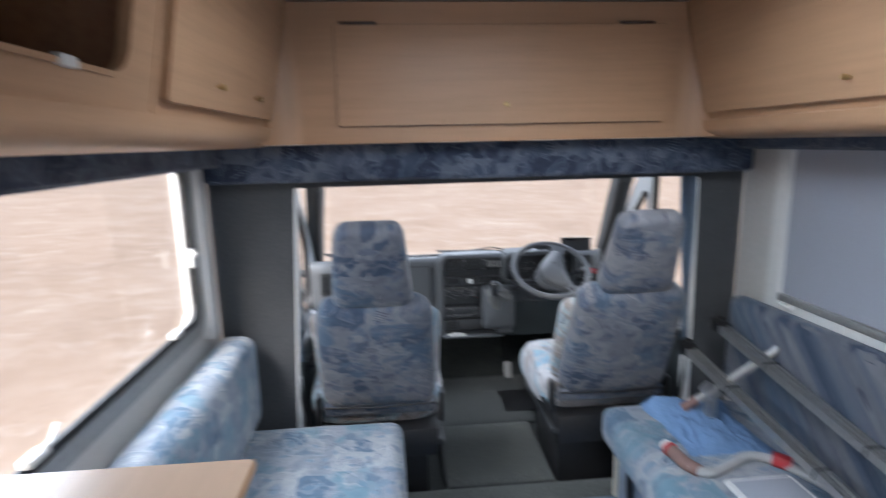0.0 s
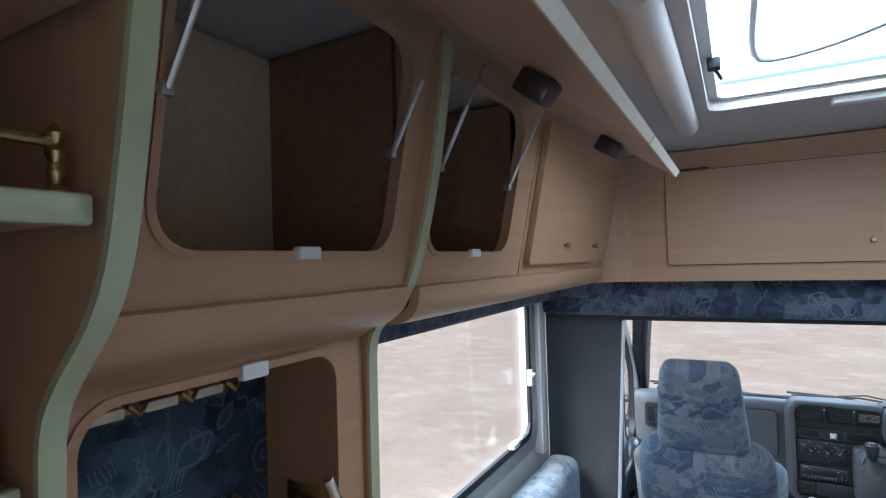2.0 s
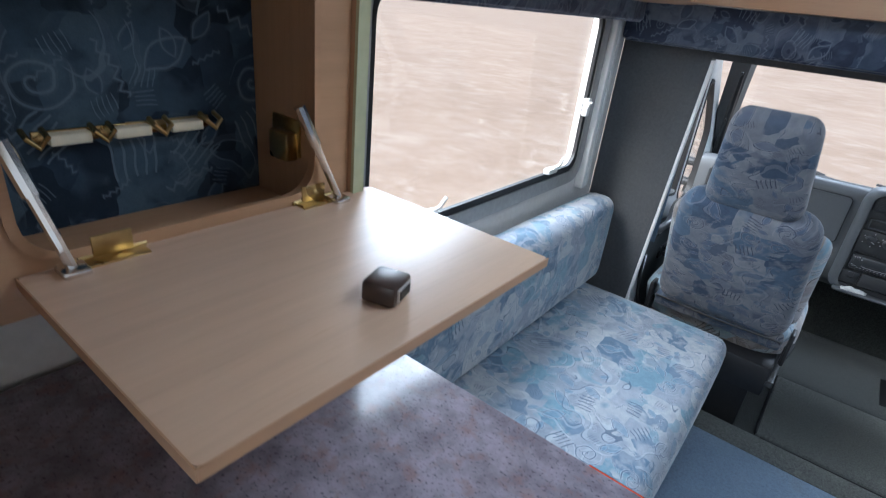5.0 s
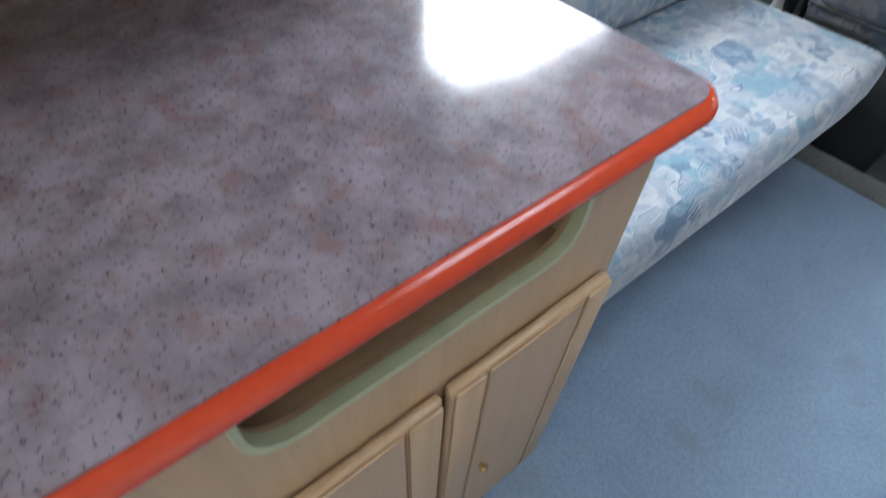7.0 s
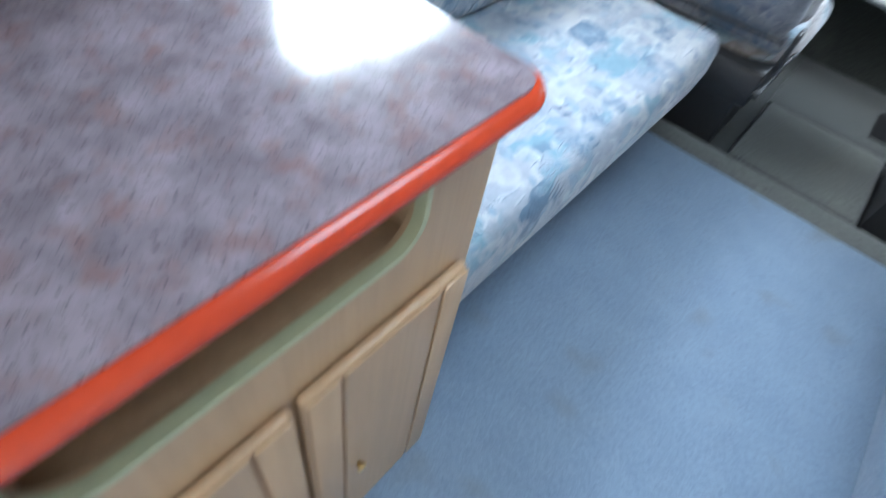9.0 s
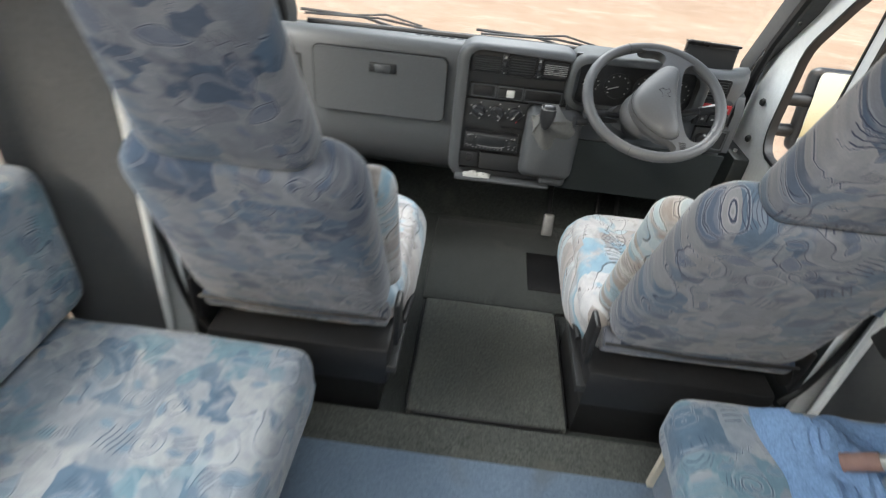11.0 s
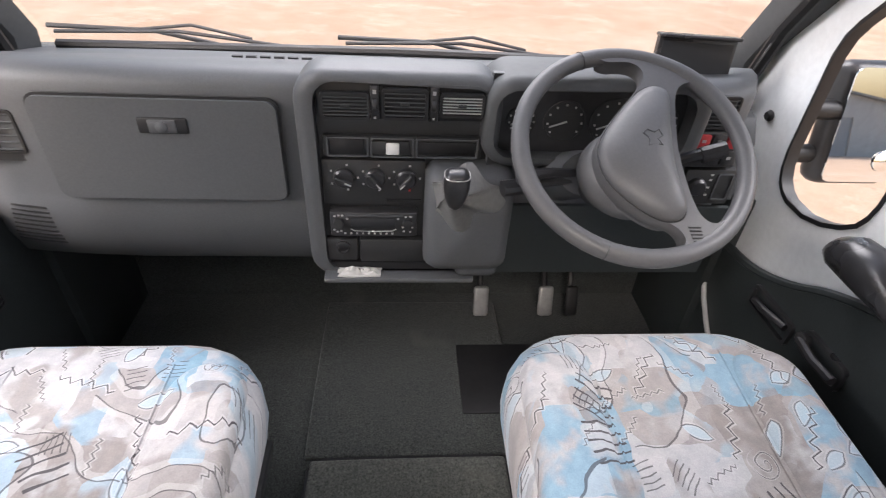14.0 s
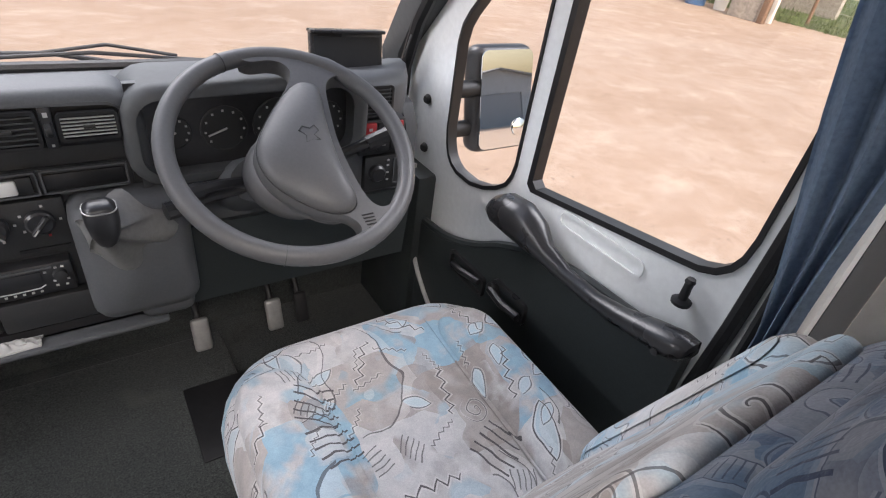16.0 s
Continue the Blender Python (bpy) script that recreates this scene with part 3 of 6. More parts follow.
# ---- structure ----
solid("ground", plate([(-400, -400), (400, -400), (400, 400), (-400, 400)], [], on_z(-0.66, -1), 0.2), DIRT, "pale sandy packed dirt yard round the vehicle", "ground", kind="structure", smooth=False)
solid("floor", box((-1.04, -4.4, -0.06), (1.06, -0.035, 0.0)), BLUE_CARPET, "worn blue carpet floor with a few dark stains", "floor", kind="structure", smooth=False)
solid("cab_floor", box((-0.86, -0.035, -0.09), (0.98, 1.45, -0.03)), CAB_CARPET, "dark worn carpet on the driving cab floor", "floor", kind="structure", smooth=False)
# The second opening is an assumed doorway, added to let fill light in.
solid("wall_left", plate([(-4.4, 0.0), (0.0, 0.0), (0.0, 1.93), (-4.4, 1.93)], [rrect(-1.27, 0.885, -0.20, 1.46, 0.05), rrect(-3.05, 0.02, -2.45, 1.85, 0.04)], on_x(-1.0, -1), 0.04), WHITE_WALL, "off-white wallboard side wall with a large window", "wall", kind="structure", smooth=False)
solid("wall_right", plate([(-4.4, 0.0), (0.0, 0.0), (0.0, 1.93), (-4.4, 1.93)], [rrect(-1.62, 0.885, -0.26, 1.45, 0.05)], on_x(1.02), 0.04), WHITE_WALL, "off-white wallboard side wall with a screened window", "wall", kind="structure", smooth=False)
solid("wall_rear", plate([(-1.04, 0.0), (1.06, 0.0), (1.06, 1.93), (-1.04, 1.93)], [rrect(-0.6, 1.0, 0.6, 1.6, 0.05)], on_y(-4.4, -1), 0.04), WHITE_WALL, "off-white rear wall, out of view, with an added window", "wall", kind="structure", smooth=False)
part_wall = solid("wall_front", plate([(-0.998, -0.02), (-0.765, -0.02), (-0.748, 0.4), (-0.695, 1.325), (0.838, 1.332), (0.852, 0.766), (0.868, -0.02), (1.018, -0.02), (1.018, 1.93), (-0.998, 1.93)], [], on_y(0.0), 0.035), GREY_LINING, "dark grey carpet-lined partition round the cab opening", "wall", kind="structure", smooth=False)
solid("ceiling", plate([(-1.04, -4.4), (1.06, -4.4), (1.06, 0.035), (-1.04, 0.035)], [rrect(-0.35, -1.395, 0.35, -0.695, 0.04)], on_z(1.93), 0.04), CEILING_MAT, "pale beige lined ceiling with a roof hatch", "ceiling", kind="structure", smooth=False)

# roof hatch
hatch = thing("roof_hatch", (0, -0.99, 1.93), "white plastic roof hatch with a clear acrylic dome", "roof hatch", kind="")
part("frame", plate(rrect(-0.44, -1.43, 0.44, -0.55, 0.06), [rrect(-0.345, -1.335, 0.345, -0.645, 0.035)], on_z(1.928, -1), 0.018), CEILING_MAT, hatch, "pale beige plastic frame")
part("inner_frame", plate(rrect(-0.349, -1.339, 0.349, -0.641, 0.04), [rrect(-0.325, -1.315, 0.325, -0.655, 0.03)], on_z(1.966, -1), 0.03), WHITE_PLASTIC, hatch)
part("blind_roller", tube([(-0.40, -1.40, 1.90), (-0.40, -0.58, 1.90)], 0.03, 14), CEILING_MAT, hatch, "beige roller housing")
_p = part("pane", box((-0.37, -1.36, 1.985), (0.37, -0.62, 1.99)), HATCH_GLASS, hatch, "clear acrylic pane")
_p.visible_shadow = False
part("stay_bar", tube([(-0.26, -1.22, 1.975), (-0.26, -0.80, 1.975), (-0.22, -0.75, 1.975), (-0.10, -0.80, 1.975), (0.02, -0.95, 1.975), (0.26, -0.95, 1.975)], 0.007, 8, smooth_path=2), GREY_ALU, hatch, "grey wire stay")
part("latch", join(box((-0.335, -0.975, 1.912), (-0.312, -0.95, 1.934), 0.004), rod((-0.322, -0.962, 1.914), (-0.312, -0.940, 1.900), 0.0035)), BLACK, hatch, "small black latch")
part("flyscreen_handle", box((-0.10, -0.62, 1.895), (0.06, -0.59, 1.912), 0.005), WHITE_PLASTIC, hatch)

hatch.location.y -= 0.055

# left window
win = thing("window_1", (-1.0, -0.81, 0.885), "large acrylic side window with a rounded aluminium frame", "window", kind="structure")
part("window_frame", plate(rrect(-1.295, 0.865, -0.18, 1.48, 0.07), [rrect(-1.262, 0.91, -0.225, 1.436, 0.05)], on_x(-0.998), 0.014), GREY_ALU, win, "grey aluminium window frame")
part("seal", plate(rrect(-1.265, 0.905, -0.22, 1.441, 0.055), [rrect(-1.247, 0.93, -0.242, 1.425, 0.05)], on_x(-1.0), 0.012), BLACK, win, "black rubber seal")
_p = part("pane", box((-1.028, -1.268, 0.89), (-1.024, -0.205, 1.455)), CAR_GLASS, win)
_p.visible_shadow = False
for _y in (-1.05, -0.42):
    part("latch", join(box((-0.996, _y - 0.03, 0.93), (-0.972, _y + 0.03, 0.948), 0.005), tube([(-0.985, _y, 0.94), (-0.97, _y + 0.03, 0.955), (-0.972, _y + 0.055, 0.975)], 0.005, 8)), WHITE_PLASTIC, win)
part("latch", join(box((-0.996, -0.25, 1.10), (-0.975, -0.225, 1.16), 0.005), rod((-0.98, -0.24, 1.13), (-0.965, -0.255, 1.15), 0.005)), WHITE_PLASTIC, win)
solid("blind_track", join(box((-0.998, -0.175, 0.83), (-0.965, -0.145, 1.48), 0.004), box((-0.998, -0.125, 0.83), (-0.972, -0.105, 1.48), 0.004)), WHITE_PLASTIC, "upright white blind track beside the side window", "blind track")
solid("window_post", box((-0.998, -1.30, 0.78), (-0.975, -1.245, 0.862), 0.004), WHITE_PLASTIC, "short white upright post below the window sill", "post", kind="structure")

# right window with its blind down
win2 = thing("window_2", (1.02, -0.94, 0.885), "side window screened by a lowered grey roller blind", "window", kind="structure")
part("window_frame", plate(rrect(-1.66, 0.845, -0.22, 1.49, 0.03), [rrect(-1.60, 0.915, -0.28, 1.44, 0.03)], on_x(1.018, -1), 0.03), WHITE_PLASTIC, win2, "cream plastic window surround")
part("blind", box((1.004, -1.60, 0.93), (1.009, -0.28, 1.44)), BLIND, win2, "lowered grey blind")
part("blind_bar", box((0.985, -1.60, 0.915), (1.005, -0.285, 0.940), 0.004), GREY_ALU, win2)
part("handle", box((0.972, -0.36, 0.90), (0.99, -0.30, 0.915), 0.004), WHITE_PLASTIC, win2)
_p = part("pane", box((1.046, -1.62, 0.90), (1.05, -0.26, 1.45)), CAR_GLASS, win2)
# Unseen window added in the rear wall as an excuse for fill light.
win3 = thing("added_window", (0, -4.4, 1.0), "added rear window, out of view", "window", kind="structure")
_p = part("pane", box((-0.6, -4.43, 1.0), (0.6, -4.425, 1.6)), CAR_GLASS, win3)
_p.visible_shadow = False

# ---- wall lockers on both sides ----
def face_x(z):
    """The forward-leaning face of the overhead lockers."""
    return -0.752 + (z - 1.53) * (0.075 / 0.37)


def lean(y_to, side=1, off=0.0):
    return lambda u, v, w: (side * (face_x(v) + off + w) + (0.02 if side < 0 else 0), u, v)


def open_locker(y0, y1, ya, yb, with_curve, label):
    ob = thing("overhead_locker", (-0.9, (y0 + y1) / 2, 1.48), label, "locker", "overhead lockers")
    part("face_frame", plate([(y0, 1.53), (y1, 1.53), (y1, 1.925), (y0, 1.925)], [rrect(ya, 1.583, yb, 1.868, 0.045)], lean(0), 0.018), BEECH, ob)
    rim_o, rim_i = rrect(ya - 0.004, 1.579, yb + 0.004, 1.872, 0.049), rrect(ya + 0.004, 1.587, yb - 0.004, 1.864, 0.041)
    part("edging", plate(rim_o, [rim_i], lean(0, off=0.0185), 0.003), BEECH, ob)
    part("back_panel", box((-0.995, y0 + 0.01, 1.575), (-0.985, y1 - 0.01, 1.92)), LOCKER_MID, ob, "grey-beige lining")
    part("side_panel", box((-0.984, y0 + 0.002, 1.575), (-0.735, y0 + 0.012, 1.92)), LOCKER_MID, ob)
    # This side's shade comes from the darker lining colour.
    part("side_panel", box((-0.984, y1 - 0.012, 1.575), (-0.735, y1 - 0.002, 1.92)), LOCKER_SHADE, ob)
    part("base_panel", box((-0.984, y0 + 0.013, 1.565), (-0.752, y1 - 0.013, 1.576)), LOCKER_MID, ob)
    part("catch_plate", box((face_x(1.592) + 0.012, (ya + yb) / 2 - 0.005, 1.577), (face_x(1.592) + 0.025, (ya + yb) / 2 + 0.03, 1.592), 0.003), WHITE_PLASTIC, ob, "white catch plate")
    return ob


def lid(y0, y1, knob_y, stays, label, tip=(-0.392, 1.712)):
    ob = thing("locker_lid", (-0.68, (y0 + y1) / 2, 1.885), label, "locker lid", "raised locker lids")
    hx, hz = -0.655, 1.892
    d = Vector((tip[0] - hx, tip[1] - hz))
    n = Vector((-d.y, d.x)).normalized()
    L = d.length

    def fn(u, v, w):
        p = Vector((hx, hz)) + d * v + n * w
        return (p.x, u, p.y)
    part("panel", plate(rrect(y0, 0.0, y1, 1.0, 0.02, 3), [], lambda u, v, w: fn(u, v, w), 0.011), BEECH, ob)
    part("edging", plate([(y0, 0.996), (y1, 0.996), (y1, 1.008), (y0, 1.008)], [], lambda u, v, w: fn(u, v, w - 0.0005), 0.012), CREAM_EDGE, ob, "pale cream front edge")
    lm = Matrix.Translation((hx + d.x * 0.68, knob_y, hz + d.y * 0.68)) @ Matrix.Rotation(-math.atan2(d.y, d.x), 4, "Y")
    part("latch_box", box((-0.021, -0.018, -0.028), (0.021, 0.018, -0.001), 0.004, 2, lm), BROWN_LATCH, ob, "dark brown plastic latch")
    for yy in stays:
        a, b = Vector((face_x(1.72) + 0.022, yy, 1.715)), Vector((hx + d.x * 0.14, yy + 0.012, hz + d.y * 0.14 - 0.002))
        s = part("stay", rod(a.lerp(b, 0.5), b, 0.0022, 8), CHROME, ob, "chrome lid stay")
        part("stay_sleeve", rod(a, a.lerp(b, 0.6), 0.0036, 8), ALU, ob)
        part("stay_foot", box(a - Vector((0.012, 0.006, 0.006)), a + Vector((0.003, 0.006, 0.006)), 0.002), ALU, ob)
    return ob


open_locker(-1.945, -1.468, -1.868, -1.517, True, "beech overhead locker standing open, empty inside")
open_locker(-1.445, -1.0, -1.425, -1.09, False, "beech overhead locker standing open beside the window")
lid(-1.905, -1.425, -1.57, (-1.866, -1.548), "beech locker lid raised on chrome stays")
lid(-1.418, -1.085, -1.19, (-1.415, -1.135), "beech locker lid raised above the window locker")


def closed_locker(y0, y1, side, label, knobs):
    ob = thing("overhead_locker", (side * -0.9, (y0 + y1) / 2, 1.48), label, "locker", "overhead lockers")
    part("face_frame", plate([(y0, 1.53), (y1, 1.53), (y1, 1.925), (y0, 1.925)], [], lean(0, side), 0.018), BEECH, ob)
    dr = part("door", plate(rrect(y0 + 0.02, 1.557, y1 - 0.05, 1.885, 0.012, 3), [], lean(0, side, 0.020), 0.014), BEECH, ob)
    for ky in knobs:
        x_ = side * (face_x(1.605) + 0.04) + (0.02 if side < 0 else 0)
        part("knob", lathe([(0.004, 0), (0.005, side * 0.006), (0.008, side * 0.012), (0.006, side * 0.017)], (x_ - side * 0.006, ky, 1.605), "x", 12), BRASS, dr, "small brass button")
    return ob


closed_locker(-0.995, -0.13, 1, "closed beech overhead locker above the side window", (-0.72, -0.40))
closed_locker(-1.0, -0.13, -1, "closed beech overhead locker above the screened window", (-0.78,))
closed_locker(-1.95, -1.02, -1, "closed beech overhead locker along the side wall", (-1.2, -1.7))

# rounded undersides of the lockers
for side, ya, yb in ((1, -1.445, -0.10), (-1, -1.95, -0.10)):
    prof = curve_pts([(-0.734, 1.535), (-0.738, 1.500), (-0.775, 1.487), (-0.95, 1.484), (-0.997, 1.484)], 2)
    bm = ribbon(prof, ya, yb, 0.016)
    if side < 0:
        bm.transform(Matrix.Translation((0.02, 0, 0)) @ Matrix.Diagonal((-1, 1, 1, 1)))
    solid("locker_underside", bm, BEECH, "rounded beech underside below the overhead lockers", "locker trim", kind="structure")
bm = ribbon(curve_pts([(-0.732, 1.538), (-0.738, 1.512), (-0.765, 1.492), (-0.80, 1.482), (-0.816, 1.470)], 2), -1.945, -1.468, 0.012)
solid("locker_cove", bm, BEECH, "curved beech cove between locker and hatch panel", "locker trim", kind="structure")

# front overhead locker
fl = thing("front_locker", (0.05, -0.1, 1.48), "wide beech overhead locker above the cab opening", "locker", "overhead lockers")
part("face_frame", plate([(-0.735, 1.485), (0.765, 1.485), (0.70, 1.925), (-0.68, 1.925)], [], on_y(-0.125), 0.02), BEECH_X, fl)
dr = part("door", plate(rrect(-0.507, 1.535, 0.607, 1.853, 0.008, 2), [], on_y(-0.128, -1), 0.011), BEECH_X, fl)
part("door_gap", plate(rrect(-0.510, 1.532, 0.610, 1.856, 0.01, 2), [rrect(-0.507, 1.535, 0.607, 1.853, 0.008, 2)], on_y(-0.1265, -1), 0.003), BROWN_LATCH, fl)
part("knob", lathe([(0.005, 0), (0.006, -0.008), (0.009, -0.014), (0.006, -0.02)], (0.055, -0.139, 1.598), "y", 12), BRASS, dr, "small brass button")
for x_ in (-0.43, 0.50):
    part("hinge", box((x_ - 0.06, -0.142, 1.852), (x_ + 0.06, -0.125, 1.862), 0.003), BROWN_LATCH, fl)
part("base_panel", box((-0.735, -0.124, 1.478), (0.765, 0.0, 1.49)), BEECH_X, fl)
for s_, xc_ in ((1, -0.735), (-1, 0.765)):
    pts = [(xc_ + s_ * 0.11 * (1 - math.cos(a)), -0.235 + 0.11 * math.sin(a)) for a in (radians(90 * i / 8) for i in range(9))]
    bm = loft([[(x - s_ * 0.02 * t, y, 1.478 + 0.447 * t) for x, y in pts + [(xc_ - s_ * 0.02, -0.11), (xc_ - s_ * 0.02, -0.235)]] for t in (0, 1)])
    part("corner_fillet", bm, BEECH_Z, fl, "rounded beech inside corner")

# valances
def valance(name, bm, label):
    lo, hi = [[f(v.co[i] for v in bm.verts) for i in range(3)] for f in (min, max)]
    ob = thing(name, ((lo[0] + hi[0]) / 2, (lo[1] + hi[1]) / 2, lo[2]), label, "valance", "patterned valances")
    part("cloth", bm, VALANCE_FABRIC, ob)
    part("hem", box((lo[0] + 0.012, lo[1] + 0.012, lo[2] - 0.004), (hi[0] - 0.012, hi[1] - 0.012, lo[2] + 0.010), 0.004, 2), VALANCE_FABRIC, ob)
    part("track", box((lo[0] + 0.014, lo[1] + 0.014, hi[2] - 0.006), (hi[0] - 0.014, hi[1] - 0.014, hi[2] + 0.004), 0.002, 1), WHITE_PLASTIC, ob)
    return ob


def wavy(bm, axis, amp):
    for v in bm.verts:
        v.co[axis] += amp * noise.noise(v.co * 6.0)
    return bm


bm = box((-0.97, -1.46, 1.412), (-0.925, -0.03, 1.486), 0.01)
bmesh.ops.subdivide_edges(bm, edges=[e for e in bm.edges if e.calc_length() > 0.5], cuts=24)
valance("valance", wavy(bm, 0, 0.006), "dark blue patterned fabric valance above the side window")
bm = box((0.945, -1.95, 1.435), (0.99, -0.03, 1.498), 0.01)
bmesh.ops.subdivide_edges(bm, edges=[e for e in bm.edges if e.calc_length() > 0.5], cuts=24)
valance("valance", wavy(bm, 0, 0.006), "dark blue patterned fabric valance above the screened window")
bm = box((-0.99, -0.062, 1.352), (1.01, -0.004, 1.478), 0.012)
bmesh.ops.subdivide_edges(bm, edges=[e for e in bm.edges if e.calc_length() > 0.5], cuts=30)
valance("valance", wavy(bm, 1, 0.006), "dark blue patterned fabric valance over the cab opening")

# ---- hatch panel with its folding flap ----
hp = thing("hatch_panel", (-0.82, -1.70, 1.09), "beech panel with an open rounded hatch lined in patterned fabric", "cabinet")
part("front_panel", plate([(-1.945, 1.092), (-1.468, 1.092), (-1.468, 1.472), (-1.945, 1.472)], [rrect(-1.882, 1.148, -1.526, 1.451, 0.045)], on_x(-0.831), 0.018), BEECH, hp)
part("edging", plate(rrect(-1.886, 1.144, -1.522, 1.455, 0.049), [rrect(-1.876, 1.154, -1.532, 1.445, 0.039)], on_x(-0.8125), 0.003), BEECH, hp)
part("back_panel", box((-0.999, -1.91, 1.10), (-0.972, -1.50, 1.468)), LINING_FABRIC, hp, "dark blue patterned fabric lining")
part("side_panel", box((-0.971, -1.905, 1.11), (-0.832, -1.892, 1.465)), LOCKER_MID, hp)
part("side_panel", box((-0.971, -1.515, 1.11), (-0.832, -1.503, 1.465)), BEECH_Z, hp)
part("base_panel", box((-0.998, -1.942, 1.094), (-0.832, -1.471, 1.110)), BEECH, hp)
# Recess shade under the top is in the lining colour.
part("top_panel", box((-0.971, -1.892, 1.460), (-0.832, -1.515, 1.468)), LOCKER_SHADE, hp)
part("catch_plate", box((-0.817, -1.70, 1.438), (-0.805, -1.66, 1.457), 0.003), WHITE_PLASTIC, hp)
for z_ in (1.400, 1.226):
    rack = thing("cup_rack", (-0.96, -1.70, z_), "cream and brass clip rack on the hatch lining", "rack", "clip racks")
    part("rail", box((-0.972, -1.81, z_ - 0.008), (-0.966, -1.595, z_ + 0.008), 0.002), BRASS, rack)
    for k in range(3):
        y_ = -1.775 + 0.07 * k
        part("clip_block", box((-0.966, y_ - 0.022, z_ - 0.0065), (-0.948, y_ + 0.022, z_ + 0.0065), 0.002), CREAM_PLASTIC, rack, "cream plastic block")
    for k in range(4):
        y_ = -1.81 + 0.07 * k
        part("clip", tube([(-0.962, y_ - 0.010, z_ + 0.012), (-0.944, y_ - 0.010, z_ + 0.006), (-0.940, y_, z_ - 0.004), (-0.944, y_ + 0.010, z_ + 0.006), (-0.962, y_ + 0.010, z_ + 0.012)], 0.0035, 8), BRASS, rack, "curled brass clip")
lt = thing("brass_latch", (-0.86, -1.555, 1.20), "square brass latch box inside the hatch", "latch")
part("body", box((-0.908, -1.538, 1.180), (-0.866, -1.516, 1.222), 0.004), BRASS, lt)
part("plate", box((-0.925, -1.519, 1.185), (-0.860, -1.5155, 1.240), 0.002), BRASS, lt)

flap = thing("folding_flap", (-0.66, -1.64, 1.1200), "beech laminate flap let down as a shelf", "flap")
part("board", plate(rrect(-0.812, -1.886, -0.488, -1.424, 0.006, 2), [], on_z(1.1270), 0.011), FLAP_TOP, flap)
part("edging", join(box((-0.488, -1.886, 1.1265), (-0.4865, -1.424, 1.1382)), box((-0.812, -1.8875, 1.1265), (-0.487, -1.886, 1.1382))), BEECH, flap)
for y_ in (-1.80, -1.535):
    hg = part("hinge", join(box((-0.812, y_ - 0.03, 1.1372), (-0.79, y_ + 0.03, 1.1405), 0.001), rod((-0.812, y_ - 0.034, 1.1410), (-0.812, y_ + 0.034, 1.1410), 0.004), box((-0.812, y_ - 0.02, 1.1390), (-0.808, y_ + 0.02, 1.1630), 0.001)), BRASS, flap, "brass hinge")
for a, b in (((-0.79, -1.845, 1.1430), (-0.806, -1.874, 1.272)), ((-0.79, -1.505, 1.1430), (-0.806, -1.560, 1.275))):
    a, b = Vector(a), Vector(b)
    part("stay", rod(a, a.lerp(b, 0.75), 0.0055, 8), CHROME, flap, "chrome flap stay")
    part("stay_sleeve", rod(a.lerp(b, 0.6), b, 0.0075, 8), CHROME, flap)
    part("stay_foot", box(a - Vector((0.013, 0.013, 0.0055)), a + Vector((0.013, 0.013, 0.003)), 0.003), CHROME, flap)
fb = thing("latch_box", (-0.56, -1.645, 1.1370), "small dark brown plastic latch lying on the flap", "latch")
_m = Matrix.Translation((-0.556, -1.646, 1.1382)) @ Matrix.Rotation(radians(18), 4, "Z")
part("case", box((-0.019, -0.021, 0), (0.019, 0.021, 0.024), 0.005, 2, _m), BROWN_LATCH, fb)
part("bezel", box((0.0185, -0.015, 0.004), (0.0205, 0.015, 0.020), 0.001, 1, _m), ALU, fb)
part("slot", box((0.020, -0.011, 0.007), (0.0215, 0.011, 0.017), 0.0, 1, _m), BLACK, fb)
for y_ in (-1.42,):
    part("catch", box((-0.60, -1.425, 1.0980), (-0.565, -1.40, 1.1210), 0.004), CREAM_PLASTIC, flap)


# curved ribs with pale green edging
def rib(y0, y1, line, label):
    line = curve_pts(line, 2)
    bottom = line[0][1]
    ob = thing("rib_panel", (-0.9, (y0 + y1) / 2, bottom), label, "panel", "curved rib panels")
    part("panel", extrude_profile(line + [(-0.997, 1.928), (-0.997, bottom)], y0, y1), BEECH_Z, ob)
    part("edging", ribbon([(x, z) for x, z in line], y0 - 0.0005, y1 + 0.0005, -0.006), GREEN_EDGE, ob, "pale green rounded edging")
    return ob


rib(-1.467, -1.447, [(-0.806, 1.09), (-0.806, 1.40), (-0.803, 1.452), (-0.790, 1.478), (-0.757, 1.502), (-0.730, 1.535), (-0.704, 1.61), (-0.676, 1.73), (-0.648, 1.928)], "curved beech rib with pale green edging beside the window")
rib(-1.961, -1.946, [(-0.690, 1.09), (-0.690, 1.44), (-0.687, 1.480), (-0.664, 1.510), (-0.632, 1.54), (-0.611, 1.575), (-0.597, 1.64), (-0.582, 1.72), (-0.556, 1.928)], "broad curved beech rib with pale green edging beside the shelves")

